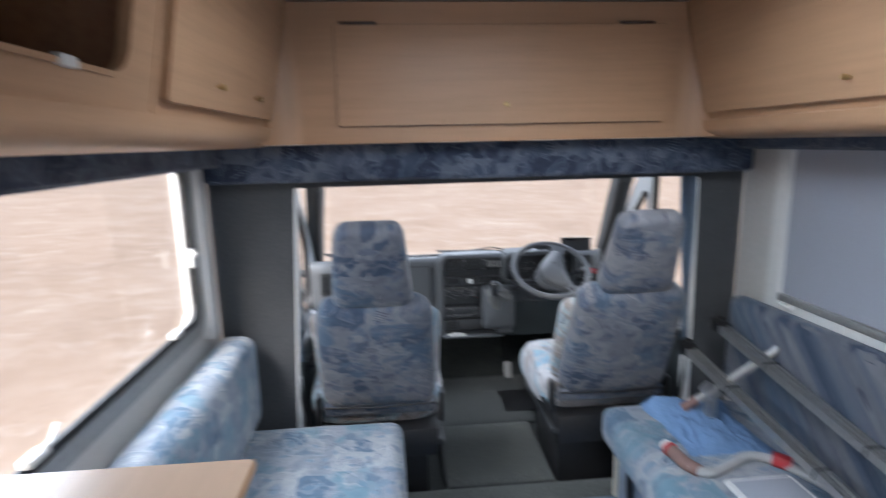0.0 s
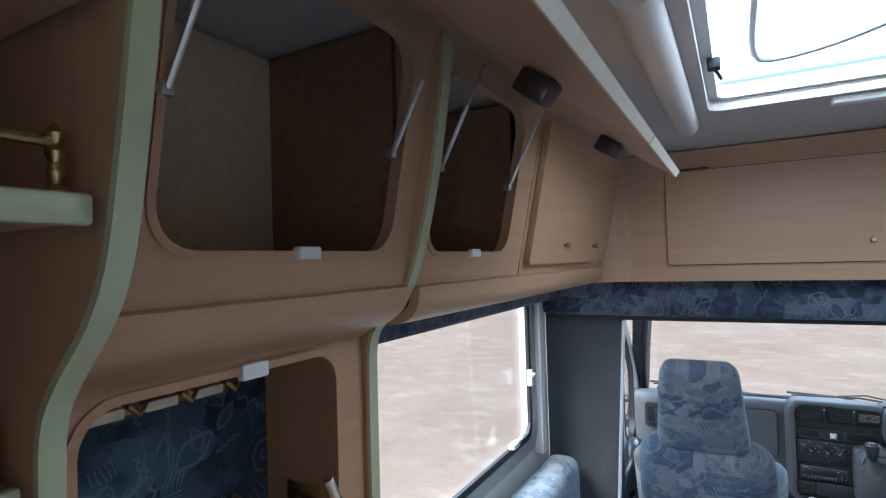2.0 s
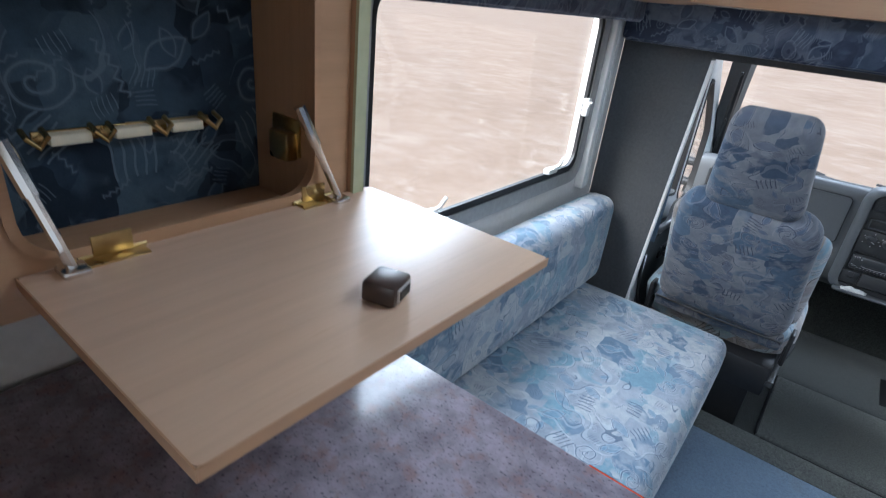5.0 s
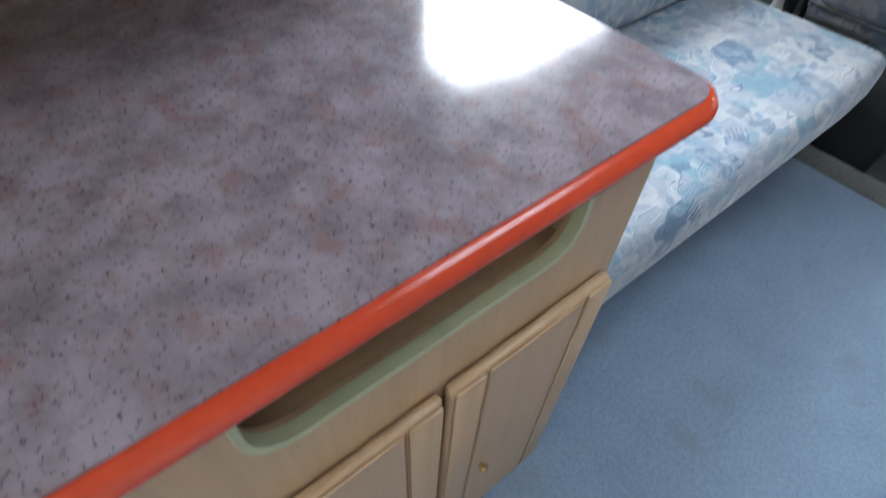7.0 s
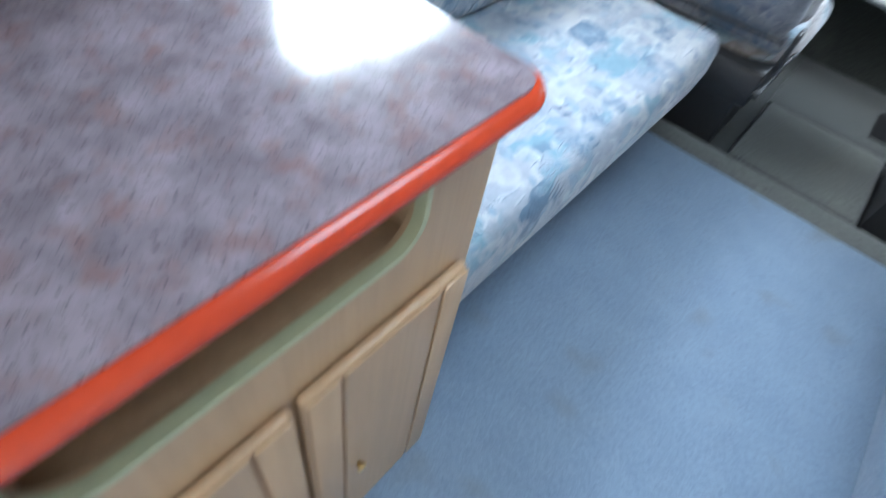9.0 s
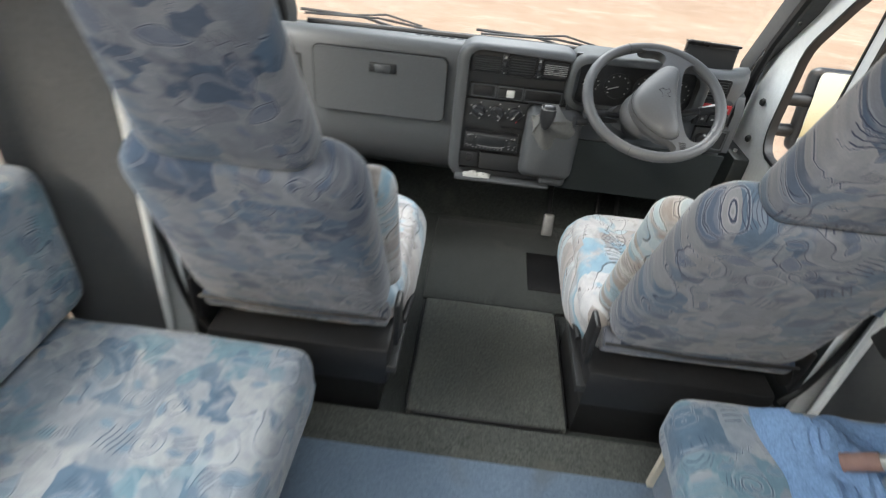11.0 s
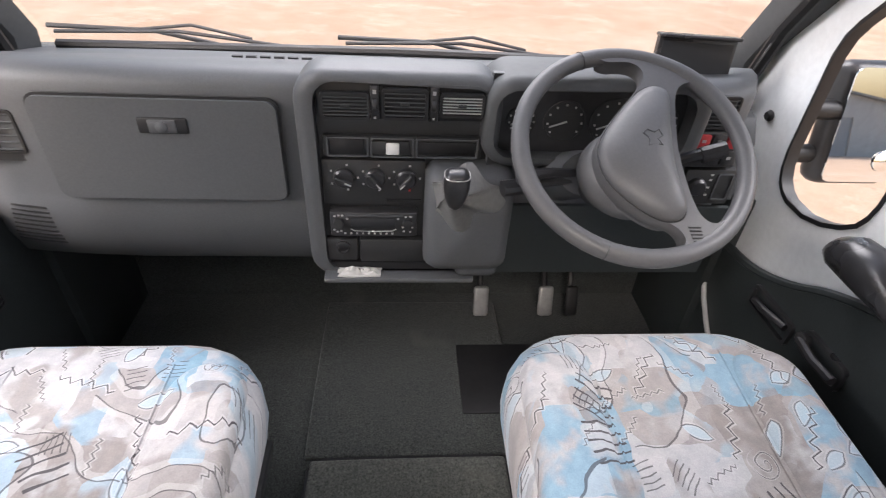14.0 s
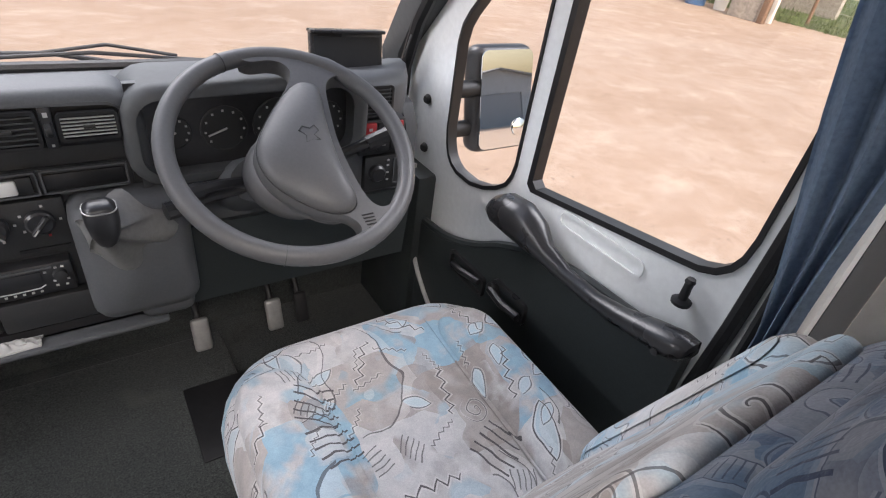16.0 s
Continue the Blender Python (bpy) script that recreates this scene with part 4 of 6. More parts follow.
# open shelves with brass galleries
for z_, fx in ((1.258, -0.702), (1.437, -0.700), (1.612, -0.616), (1.737, -0.600)):
    sh = thing("wall_shelf", (-0.8, -2.2, z_ - 0.014), "beech shelf with pale green lipping and a brass gallery rail", "shelf", "open wall shelves")
    part("board", box((-0.997, -2.25, z_ - 0.014), (fx, -1.966, z_), 0.002), BEECH, sh)
    part("lipping", box((fx, -2.25, z_ - 0.016), (fx + 0.008, -1.966, z_ + 0.002), 0.003), GREEN_EDGE, sh, "pale green lipping")
    if z_ < 1.7:
        for y_ in (-1.976, -2.105, -2.235):
            part("post", lathe([(0.006, 0), (0.006, 0.004), (0.003, 0.008), (0.005, 0.014), (0.003, 0.02), (0.0055, 0.026), (0.003, 0.03), (0.006, 0.036), (0.001, 0.042)], (fx - 0.012, y_, z_), "z", 10), BRASS, sh, "turned brass post")
        part("rail", rod((fx - 0.012, -1.976, z_ + 0.031), (fx - 0.012, -2.235, z_ + 0.031), 0.003, 8), BRASS, sh, "brass rail")
# Out of view; widened to keep the rear fill lamp off the shelves.
solid("shelf_shade_panel", box((-0.997, -2.27, 0.88), (-0.47, -2.25, 1.928)), BEECH_Z, "unseen upright beech panel closing the wall shelves, widened to shade them", "panel")
solid("shelf_back_panel", box((-0.999, -2.25, 0.9), (-0.985, -1.966, 1.928)), BEECH_Z, "beech back panel behind the wall shelves", "panel")

# ---- counter ----
cc = thing("base_cabinet", (-0.62, -1.83, 0.0), "beech base cabinet with two doors and an open slot", "cabinet")
notch = [(-1.590 - 0.045 + 0.045 * math.cos(a), 0.783 + 0.045 * math.sin(a)) for a in (radians(-90 * i / 6) for i in range(7))] + [(-1.968 + 0.045 + 0.045 * math.cos(a), 0.783 + 0.045 * math.sin(a)) for a in (radians(-90 - 90 * i / 6) for i in range(7))]
part("front_panel", plate([(-2.078, 0.0), (-1.487, 0.0), (-1.487, 0.868), (-1.590, 0.868)] + notch + [(-1.968, 0.868), (-2.078, 0.868)], [], on_x(-0.30), 0.02), PALE_BEECH, cc)
u_in = [(-1.590, 0.868)] + notch + [(-1.968, 0.868)]
secs_ = []
for (y_, z_), (dy_, dz_) in zip(u_in, [(1, 0)] + [((y + 1.635) / 0.045 if y > -1.75 else (y + 1.923) / 0.045, (z - 0.783) / 0.045) for y, z in notch] + [(-1, 0)]):
    secs_.append([(-0.292, y_ - dy_ * 0.003, z_ - dz_ * 0.003), (-0.2775, y_ - dy_ * 0.003, z_ - dz_ * 0.003), (-0.2765, y_ + dy_ * 0.004, z_ + dz_ * 0.004), (-0.281, y_ + dy_ * 0.005, z_ + dz_ * 0.005)])
part("slot_edging", loft(secs_), GREEN_EDGE, cc, "pale green slot edging")
part("slot_floor", box((-0.62, -1.995, 0.712), (-0.301, -1.575, 0.737)), PALE_BEECH, cc)
for ya, yb in ((-1.986, -1.969), (-1.587, -1.570)):
    part("slot_side", box((-0.614, ya, 0.738), (-0.301, yb, 0.866)), PALE_BEECH, cc)
part("slot_back", box((-0.63, -1.985, 0.738), (-0.615, -1.57, 0.866)), PALE_BEECH, cc)
part("end_panel", box((-0.985, -1.487, 0.0), (-0.283, -1.472, 0.868)), PALE_BEECH, cc)
part("end_panel", box((-0.985, -2.095, 0.0), (-0.31, -2.078, 0.868), 0.003), PALE_BEECH, cc)
part("corner_post", rod((-0.298, -2.080, 0.0), (-0.298, -2.080, 0.868), 0.018, 16), PALE_BEECH, cc, "rounded beech corner post")
part("back_panel", box((-0.99, -2.078, 0.0), (-0.98, -1.487, 0.868)), LOCKER_MID, cc)


def cabinet_door(y0, y1, knob_y):
    d = part("door", box((-0.279, y0, 0.012), (-0.262, y1, 0.632), 0.007, 3), PALE_BEECH, cc)
    for ya, yb in ((y0 + 0.052, y0 + 0.055), (y1 - 0.055, y1 - 0.052)):
        # Shade of the groove drawn as a thin brown strip.
        part("groove", box((-0.2635, ya, 0.013), (-0.2616, yb, 0.626)), LOCKER_SHADE, d)
    part("raised_edge", box((-0.2625, y0 + 0.004, 0.012), (-0.257, y0 + 0.05, 0.629), 0.004, 2), PALE_BEECH, d)
    part("raised_edge", box((-0.2625, y1 - 0.05, 0.012), (-0.257, y1 - 0.004, 0.629), 0.004, 2), PALE_BEECH, d)
    part("centre_panel", box((-0.2625, y0 + 0.056, 0.012), (-0.2585, y1 - 0.056, 0.629), 0.002, 1), PALE_BEECH, d)
    part("knob", lathe([(0.004, 0), (0.005, 0.006), (0.009, 0.011), (0.007, 0.016)], (-0.260, knob_y, 0.28), "x", 12), BRASS, d, "small brass button")


cabinet_door(-2.056, -1.782, -1.850)
cabinet_door(-1.772, -1.498, -1.692)
ct = thing("worktop", (-0.62, -1.85, 0.868), "mottled grey-mauve laminate worktop with an orange lipping", "worktop")
out = [(-0.985, -2.14), (-0.255, -2.14)] + [(-0.255 - 0.036 + 0.036 * math.cos(a), -1.493 + 0.036 * math.sin(a)) for a in (radians(90 * i / 8) for i in range(9))] + [(-0.985, -1.457)]
part("board", plate(out, [], on_z(0.870), 0.030), LAMINATE, ct)
edge = [(-0.255, -2.14)] + [(-0.255 - 0.036 + 0.036 * math.cos(a), -1.493 + 0.036 * math.sin(a)) for a in (radians(90 * i / 8) for i in range(9))] + [(-0.36, -1.457)]
part("lipping", tube([(x, y, 0.884) for x, y in edge], 0.0138, 12), ORANGE, ct, "glossy orange plastic lipping")
part("lipping", tube([(-0.36, -1.459, 0.885), (-0.985, -1.459, 0.885)], 0.010, 10), LAMINATE, ct)

# ---- left bench ----
bn = thing("bench", (-0.65, -0.8, 0.0), "long bench with a pale blue patterned cushion", "bench")
part("cushion", cushion((-0.93, -1.47, 0.30), (-0.335, -0.10, 0.455), 0.045, 0.014), BENCH_FABRIC, bn, "pale blue patterned seat cushion")
part("base", box((-0.985, -1.47, 0.10), (-0.42, -0.12, 0.30), 0.004), BLUE_CARPET, bn)
for y_ in (-1.25, -0.72, -0.35):
    part("leg", join(rod((-0.44, y_, 0.30), (-0.44, y_, 0.0), 0.011, 10), rod((-0.44, y_, 0.0), (-0.44, y_, 0.02), 0.017, 12)), BLACK, bn, "black tubular leg")
part("skirt", extrude_profile([(-0.345, 0.36), (-0.338, 0.33), (-0.352, 0.25), (-0.385, 0.14), (-0.395, 0.115), (-0.41, 0.115), (-0.40, 0.20), (-0.40, 0.36)], -1.47, -0.115), BENCH_FABRIC, bn, "patterned front drop")
bb = solid("bench_back_cushion", cushion((-0.985, -1.46, 0.462), (-0.855, -0.055, 0.805), 0.045, 0.012), BENCH_FABRIC, "long pale blue patterned back cushion against the side wall", "cushion")

# ---- right bench with the things that lie on it ----
rb = thing("bench", (0.75, -0.9, 0.0), "bench with a pale blue patterned cushion loaded with gear", "bench")
part("cushion", cushion((0.437, -1.7, 0.31), (0.99, -0.10, 0.46), 0.045, 0.012), BENCH_FABRIC, rb, "pale blue patterned seat cushion")
part("base", box((0.55, -1.7, 0.0), (1.01, -0.045, 0.31), 0.004), BLUE_CARPET, rb, "blue carpeted base")
part("end_trim", box((0.535, -0.048, 0.004), (0.565, -0.030, 0.308), 0.003), CREAM_EDGE, rb)
part("leg", rod((0.52, -0.20, 0.31), (0.534, -0.21, 0.0), 0.013, 10), BLACK, rb)
part("tag", box((0.543, -0.52, 0.22), (0.546, -0.47, 0.29)), CREAM_PLASTIC, rb, "pale yellow fabric tag")
part("cushion", cushion((0.925, -1.7, 0.465), (1.005, -0.10, 0.885), 0.035, 0.012), SHADED_FABRIC, rb, "patterned back cushion in a shaded grey-blue")


def rack_rail(a, b, label):
    ob = thing("rack_rail", a, label, "rack rail", "aluminium rack rails")
    a, b = Vector(a), Vector(b)
    d = (b - a).normalized()
    s = d.cross(Vector((0, 0, 1))).normalized()
    u = s.cross(d)
    prof = [(-0.021, -0.014), (0.021, -0.014), (0.021, 0.012), (0.013, 0.012), (0.013, 0.003), (0.004, 0.003), (0.004, 0.010), (-0.004, 0.010), (-0.004, 0.003), (-0.013, 0.003), (-0.013, 0.012), (-0.021, 0.012)]
    part("channel", loft([[p + s * x + u * z for x, z in prof] for p in (a, b)]), ALU, ob, angle=20)
    c = join(box((-0.026, -0.02, -0.019), (0.026, 0.03, 0.019), 0.006), tube([(-0.02, 0.0, 0.02), (0.0, -0.01, 0.03), (0.03, 0.0, 0.024)], 0.007, 8))
    c.transform(Matrix.Translation(a) @ Matrix((s, d, u)).transposed().to_4x4())
    part("end_cap", c, BLACK, ob, "black plastic end cap with a hook")
    for f in (0.25, 0.6):
        q = a.lerp(b, f)
        part("strap", tube([q + s * 0.024 - u * 0.016, q + s * 0.024 + u * 0.014, q - s * 0.024 + u * 0.014, q - s * 0.024 - u * 0.016], 0.003, 6, True), BLACK, ob)
    return ob


rack_rail((0.757, -0.13, 0.692), (0.882, -1.12, 0.450), "ridged aluminium rack rail lying along the bench")
rack_rail((0.862, -0.16, 0.785), (0.905, -1.25, 0.585), "ridged aluminium rack rail leaning against the back cushion")
rbar = thing("bike_rack", (0.62, -0.45, 0.5), "grey metal rack arm with clamp and brown rubber ends", "rack arm")
part("arm", tube([(0.700, -0.29, 0.545), (0.90, -0.38, 0.745), (0.945, -0.40, 0.80), (0.975, -0.46, 0.815)], 0.0135, 12, smooth_path=2), GREY_ALU, rbar)
part("clamp", box((-0.022, -0.03, -0.022), (0.022, 0.03, 0.022), 0.006, 2, Matrix.Translation((0.752, -0.313, 0.597)) @ Matrix.Rotation(radians(-42), 4, "Y")), ALU, rbar, "aluminium clamp")
part("clamp_leg", box((0.735, -0.325, 0.50), (0.775, -0.30, 0.59), 0.006), ALU, rbar)
part("grip", tube([(0.675, -0.279, 0.522), (0.715, -0.296, 0.56)], 0.0165, 12), SKIN_BROWN, rbar, "brown rubber end")


def crumpled(name, centre, size, mat, label, category, seed, folds=8.0):
    bm = bmesh.new()
    bmesh.ops.create_grid(bm, x_segments=44, y_segments=36, size=0.5)
    off = Vector((seed, seed * 2.3, 0.4))
    for v in bm.verts:
        u, w = v.co.x * 2, v.co.y * 2
        ang = math.atan2(w, u)
        k = 1 + 0.22 * noise.noise(Vector((math.cos(ang) * 1.5, math.sin(ang) * 1.5, seed)))
        edge = max(0.0, 1 - max(abs(u), abs(w)) ** 6)
        hgt = 0.45 + 0.9 * noise.noise(Vector((u * 1.6, w * 1.2, 0)) + off) + 0.35 * abs(noise.noise(Vector((u * folds, w * folds * 0.4 + u * 3, 1)) + off))
        v.co = Vector((centre[0] + u * size[0] / 2 * k, centre[1] + w * size[1] / 2 * k, centre[2] + max(0.004, size[2] * edge * max(0.12, hgt))))
    geo = bmesh.ops.extrude_face_region(bm, geom=bm.faces[:])["geom"]
    for v in geo:
        if isinstance(v, bmesh.types.BMVert):
            v.co.z = max(centre[2] - 0.002, v.co.z - 0.012)
    return solid(name, bm, mat, label, category)


crumpled("jeans", (0.735, -0.31, 0.463), (0.29, 0.36, 0.075), DENIM, "crumpled pale blue denim clothes heaped on the bench", "clothes", 3.1)
hs = thing("hose", (0.6, -0.7, 0.478), "grey hose with brown and red fittings lying on the bench", "hose")
part("pipe", tube([(0.545, -0.565, 0.483), (0.58, -0.60, 0.478), (0.66, -0.57, 0.480), (0.76, -0.52, 0.484), (0.84, -0.57, 0.480), (0.89, -0.70, 0.478)], 0.0155, 12, smooth_path=3), HOSE, hs, "grey flexible pipe")
part("fitting", tube([(0.53, -0.478, 0.486), (0.54, -0.545, 0.483), (0.562, -0.585, 0.481)], 0.020, 12), SKIN_BROWN, hs, "brown foam sleeve")
part("collar", lathe([(0.021, 0), (0.024, 0.004), (0.024, 0.012), (0.02, 0.016)], (0.529, -0.478, 0.486), "y", 14), RED, hs, "red collar")
part("cap", lathe([(0.004, 0), (0.018, 0.003), (0.019, 0.016), (0.0195, 0.018)], (0.528, -0.462, 0.486), "y", 14), WHITE_PLASTIC, hs)
part("coupling", tube([(0.82, -0.555, 0.484), (0.855, -0.59, 0.483)], 0.024, 12), RED, hs, "red coupling")
pk = thing("package", (0.70, -0.75, 0.464), "clear and white plastic packet lying on the bench", "packet")
part("tray", box((0.61, -0.85, 0.464), (0.82, -0.63, 0.482), 0.008), WHITE_PLASTIC, pk)
part("insert", box((0.625, -0.835, 0.480), (0.805, -0.645, 0.4845), 0.002), BLIND, pk)

es = thing("door_sill", (-0.86, -2.6, 0.0), "white plastic entrance sill with black treads", "door sill")
part("plate", box((-1.0, -3.0, 0.001), (-0.735, -2.37, 0.012), 0.003), WHITE_PLASTIC, es)
for x_ in (-0.84, -0.90):
    part("tread", box((x_ - 0.008, -2.95, 0.012), (x_ + 0.008, -2.42, 0.016)), BLACK, es)


# ---- driving cab ----
CX = 0.065


def cab_plate_x(x, sign):
    return lambda u, v, w: (x + sign * w, u, v)


# windscreen, pillars, roof
ws = thing("windscreen", (CX, 1.2, 0.80), "raked windscreen above the dashboard", "windscreen", kind="structure")
bm = loft([[(CX + s * 0.80, 1.22, 0.79) for s in (-1, 1)] + [(CX + s * 0.80, 1.225, 0.79) for s in (1, -1)],
           [(CX + s * 0.68, 0.55, 1.46) for s in (-1, 1)] + [(CX + s * 0.68, 0.555, 1.46) for s in (1, -1)]])
_p = part("pane", bm, CAR_GLASS, ws, smooth=False)
_p.visible_shadow = False
part("seal", tube([(CX - 0.80, 1.215, 0.792), (CX, 1.235, 0.795), (CX + 0.80, 1.215, 0.792)], 0.012, 8), BLACK, ws, "black rubber seal")
for s in (-1, 1):
    pl = thing("windscreen_pillar", (CX + s * 0.84, 1.2, 0.7), "grey trimmed windscreen pillar", "pillar", "windscreen pillars", kind="structure")
    rows_ = []
    for z_, y_, hw in ((0.55, 1.22, 0.045), (0.82, 1.18, 0.038), (1.1, 0.93, 0.032), (1.46, 0.58, 0.035)):
        xo = CX + s * (0.885 - (z_ - 0.80) * 0.20)
        rows_.append([(xo - s * hw, y_ + 0.05, z_), (xo - s * hw * 0.7, y_ - 0.02, z_), (xo, y_ - 0.035, z_), (xo + s * 0.05, y_ - 0.035, z_), (xo + s * 0.05, y_ + 0.06, z_)])
    part("trim", loft(rows_), PILLAR_GREY, pl)
    for z_, y_ in ((1.02, 0.955), (1.25, 0.74)):
        part("screw", lathe([(0.006, 0), (0.005, -0.004)], (CX + s * (0.885 - (z_ - 0.8) * 0.2) - s * 0.012, y_ - 0.035, z_), "y", 10), BLACK, pl)
solid("cab_roof", box((CX - 0.95, 0.036, 1.46), (CX + 0.95, 0.62, 1.50)), PILLAR_GREY, "grey lined cab roof", "ceiling", kind="structure", smooth=False)
mr = thing("rear_view_mirror", (0.02, 0.62, 1.33), "black interior rear-view mirror on the windscreen", "mirror")
part("shell", box((-0.09, 0.56, 1.315), (0.13, 0.60, 1.375), 0.015), BLACK_GLOSS, mr)
part("stem", rod((0.02, 0.585, 1.37), (0.02, 0.62, 1.41), 0.01), BLACK_GLOSS, mr)
part("glass", box((-0.08, 0.5575, 1.323), (0.12, 0.5595, 1.367), 0.0), MIRROR, mr)
for xp, dz in ((0.27, -0.008), (-0.42, -0.004)):
    wp = thing("windscreen_wiper", (xp, 1.30, 0.83), "black windscreen wiper resting above the scuttle", "wiper", "windscreen wipers")
    part("arm", tube([(xp + 0.06, 1.33, 0.765 + dz), (xp - 0.12, 1.295, 0.812 + dz), (xp - 0.36, 1.275, 0.822 + dz)], 0.006, 8), BLACK, wp)
    part("blade", tube([(xp + 0.22, 1.265, 0.792 + dz), (xp - 0.05, 1.26, 0.822 + dz), (xp - 0.34, 1.262, 0.812 + dz)], 0.0045, 8), BLACK, wp)
    part("bridge", tube([(xp - 0.14, 1.268, 0.822 + dz), (xp - 0.02, 1.268, 0.836 + dz), (xp + 0.12, 1.27, 0.808 + dz)], 0.004, 8), BLACK, wp)
solid("bonnet", box((CX - 0.85, 1.32, 0.10), (CX + 0.85, 1.80, 0.52), 0.06, 3), WHITE_PAINT, "white bonnet of the vehicle in front of the windscreen", "bonnet", kind="structure")
solid("bulkhead", box((CX - 0.92, 1.26, -0.1), (CX + 0.92, 1.30, 0.77)), CAB_CARPET, "dark bulkhead behind the pedals", "bulkhead", kind="structure")


# doors
def cab_door(s, name):
    xi = CX + s * 0.885
    ob = thing(name, (xi, 0.5, 0.0), "white painted cab door with a dark moulded door card", "door", "cab doors", kind="structure")
    fn = cab_plate_x(xi, s)
    outer = [(0.05, -0.05), (1.16, -0.05), (1.16, 0.78), (1.10, 0.90), (0.60, 1.46), (0.02, 1.46), (0.04, 0.6)]
    quarter = [(0.925, 0.70), (0.918, 0.66), (0.905, 0.632), (0.885, 0.614), (0.86, 0.604), (0.80, 0.602), (0.745, 0.617), (0.700, 0.640), (0.672, 0.663), (0.658, 0.690), (0.652, 0.72), (0.648, 1.19), (0.66, 1.205), (0.70, 1.20), (0.80, 1.10), (0.90, 0.98), (0.918, 0.95), (0.927, 0.91)]
    main = [(0.600, 0.705), (0.585, 0.692), (0.235, 0.745), (0.195, 0.752), (0.168, 0.764), (0.150, 0.782), (0.140, 0.805), (0.135, 0.84), (0.125, 1.36), (0.15, 1.40), (0.545, 1.40), (0.588, 1.36)]
    part("frame", plate(outer, [quarter, main], fn, 0.022), WHITE_PAINT, ob, "white painted steel")
    for nm, loop in (("quarter_seal", quarter), ("window_seal", main)):
        cy_, cz_ = sum(p[0] for p in loop) / len(loop), sum(p[1] for p in loop) / len(loop)
        big, small = [[(cy_ + (y - cy_) * k, cz_ + (z - cz_) * k) for y, z in loop] for k in (1.022, 0.972)]
        part(nm, plate(big, [small], cab_plate_x(xi - s * 0.004, s), 0.028), BLACK, ob, "black rubber seal")
    g = part("pane", plate([(0.14, 0.68), (1.02, 0.60), (1.02, 1.0), (0.60, 1.42), (0.12, 1.42)], [], cab_plate_x(xi + s * 0.010, s), 0.003), CAR_GLASS, ob, smooth=False)
    g.visible_shadow = False
    # dark lower card with a wavy top edge
    top = curve_pts([(1.08, 0.40), (0.98, 0.405), (0.88, 0.41), (0.80, 0.43), (0.70, 0.475), (0.62, 0.53), (0.50, 0.58), (0.40, 0.60), (0.26, 0.605), (0.14, 0.615)], 2)
    if s < 0:
        top = curve_pts([(1.08, 0.50), (0.90, 0.52), (0.80, 0.53), (0.70, 0.54), (0.58, 0.575), (0.40, 0.60), (0.14, 0.615)], 2)
    card = [(0.14, 0.02), (1.08, 0.02)] + list(top)
    part("door_card", plate(card, [], lambda u, v, w: (xi - s * (0.002 + w), u, v), 0.03), DOOR_DARK, ob, "dark green-grey moulded door card")
    part("ledge", tube([(xi - s * 0.02, y, z + 0.004) for y, z in top], 0.012, 8), DOOR_DARK, ob)
    # bulb at the front, slim grip, flared pad at the rear
    secs_ = []
    for y, z, hz, hx in ((0.642, 0.640, 0.005, 0.008), (0.632, 0.645, 0.028, 0.026), (0.605, 0.650, 0.042, 0.038), (0.550, 0.652, 0.046, 0.040), (0.500, 0.643, 0.038, 0.034), (0.462, 0.626, 0.024, 0.023), (0.40, 0.615, 0.016, 0.016), (0.32, 0.613, 0.0155, 0.016), (0.26, 0.620, 0.021, 0.020), (0.20, 0.636, 0.026, 0.027), (0.155, 0.646, 0.029, 0.030), (0.128, 0.650, 0.024, 0.026), (0.118, 0.652, 0.006, 0.008)):
        secs_.append([(xi - s * (0.058 - hx * math.cos(a)), y - 0.25 * hz * math.sin(a), z + hz * math.sin(a)) for a in (2 * math.pi * i / 16 for i in range(16))])
    part("armrest", loft(secs_), BLACK_GLOSS, ob, "dark moulded armrest and pull handle", angle=60)
    part("screw", lathe([(0.007, 0), (0.007, -s * 0.004), (0.004, -s * 0.005)], (xi - s * 0.084, 0.165, 0.630), "x", 12), BLACK, ob)
    for ya, yb, za, zb in ((0.635, 0.785, 0.365, 0.425), (0.485, 0.605, 0.395, 0.455)):
        part("recess", plate(rrect(ya, za, yb, zb, 0.012), [rrect(ya + 0.008, za + 0.008, yb - 0.008, zb - 0.008, 0.008)], lambda u, v, w: (xi - s * (0.032 + w), u, v), 0.010), BLACK_GLOSS, ob, "black recessed bezel")
    part("release_handle", tube([(xi - s * 0.036, 0.77, 0.385), (xi - s * 0.052, 0.72, 0.400), (xi - s * 0.040, 0.655, 0.405)], 0.009, 8), BLACK_GLOSS, ob)
    part("window_winder", join(lathe([(0.017, 0), (0.017, -s * 0.014), (0.010, -s * 0.018)], (xi - s * 0.034, 0.60, 0.425), "x", 14), tube([(xi - s * 0.050, 0.60, 0.425), (xi - s * 0.062, 0.54, 0.428), (xi - s * 0.060, 0.485, 0.432)], 0.010, 8)), BLACK_GLOSS, ob)
    part("front_seal", tube([(xi - s * 0.022, 1.135, 0.62), (xi - s * 0.024, 1.125, 0.80), (xi - s * 0.035, 1.06, 0.93), (xi - s * 0.065, 0.90, 1.11), (xi - s * 0.10, 0.72, 1.31), (xi - s * 0.125, 0.58, 1.455)], 0.017, 8), BLACK, ob, "black rubber front seal")
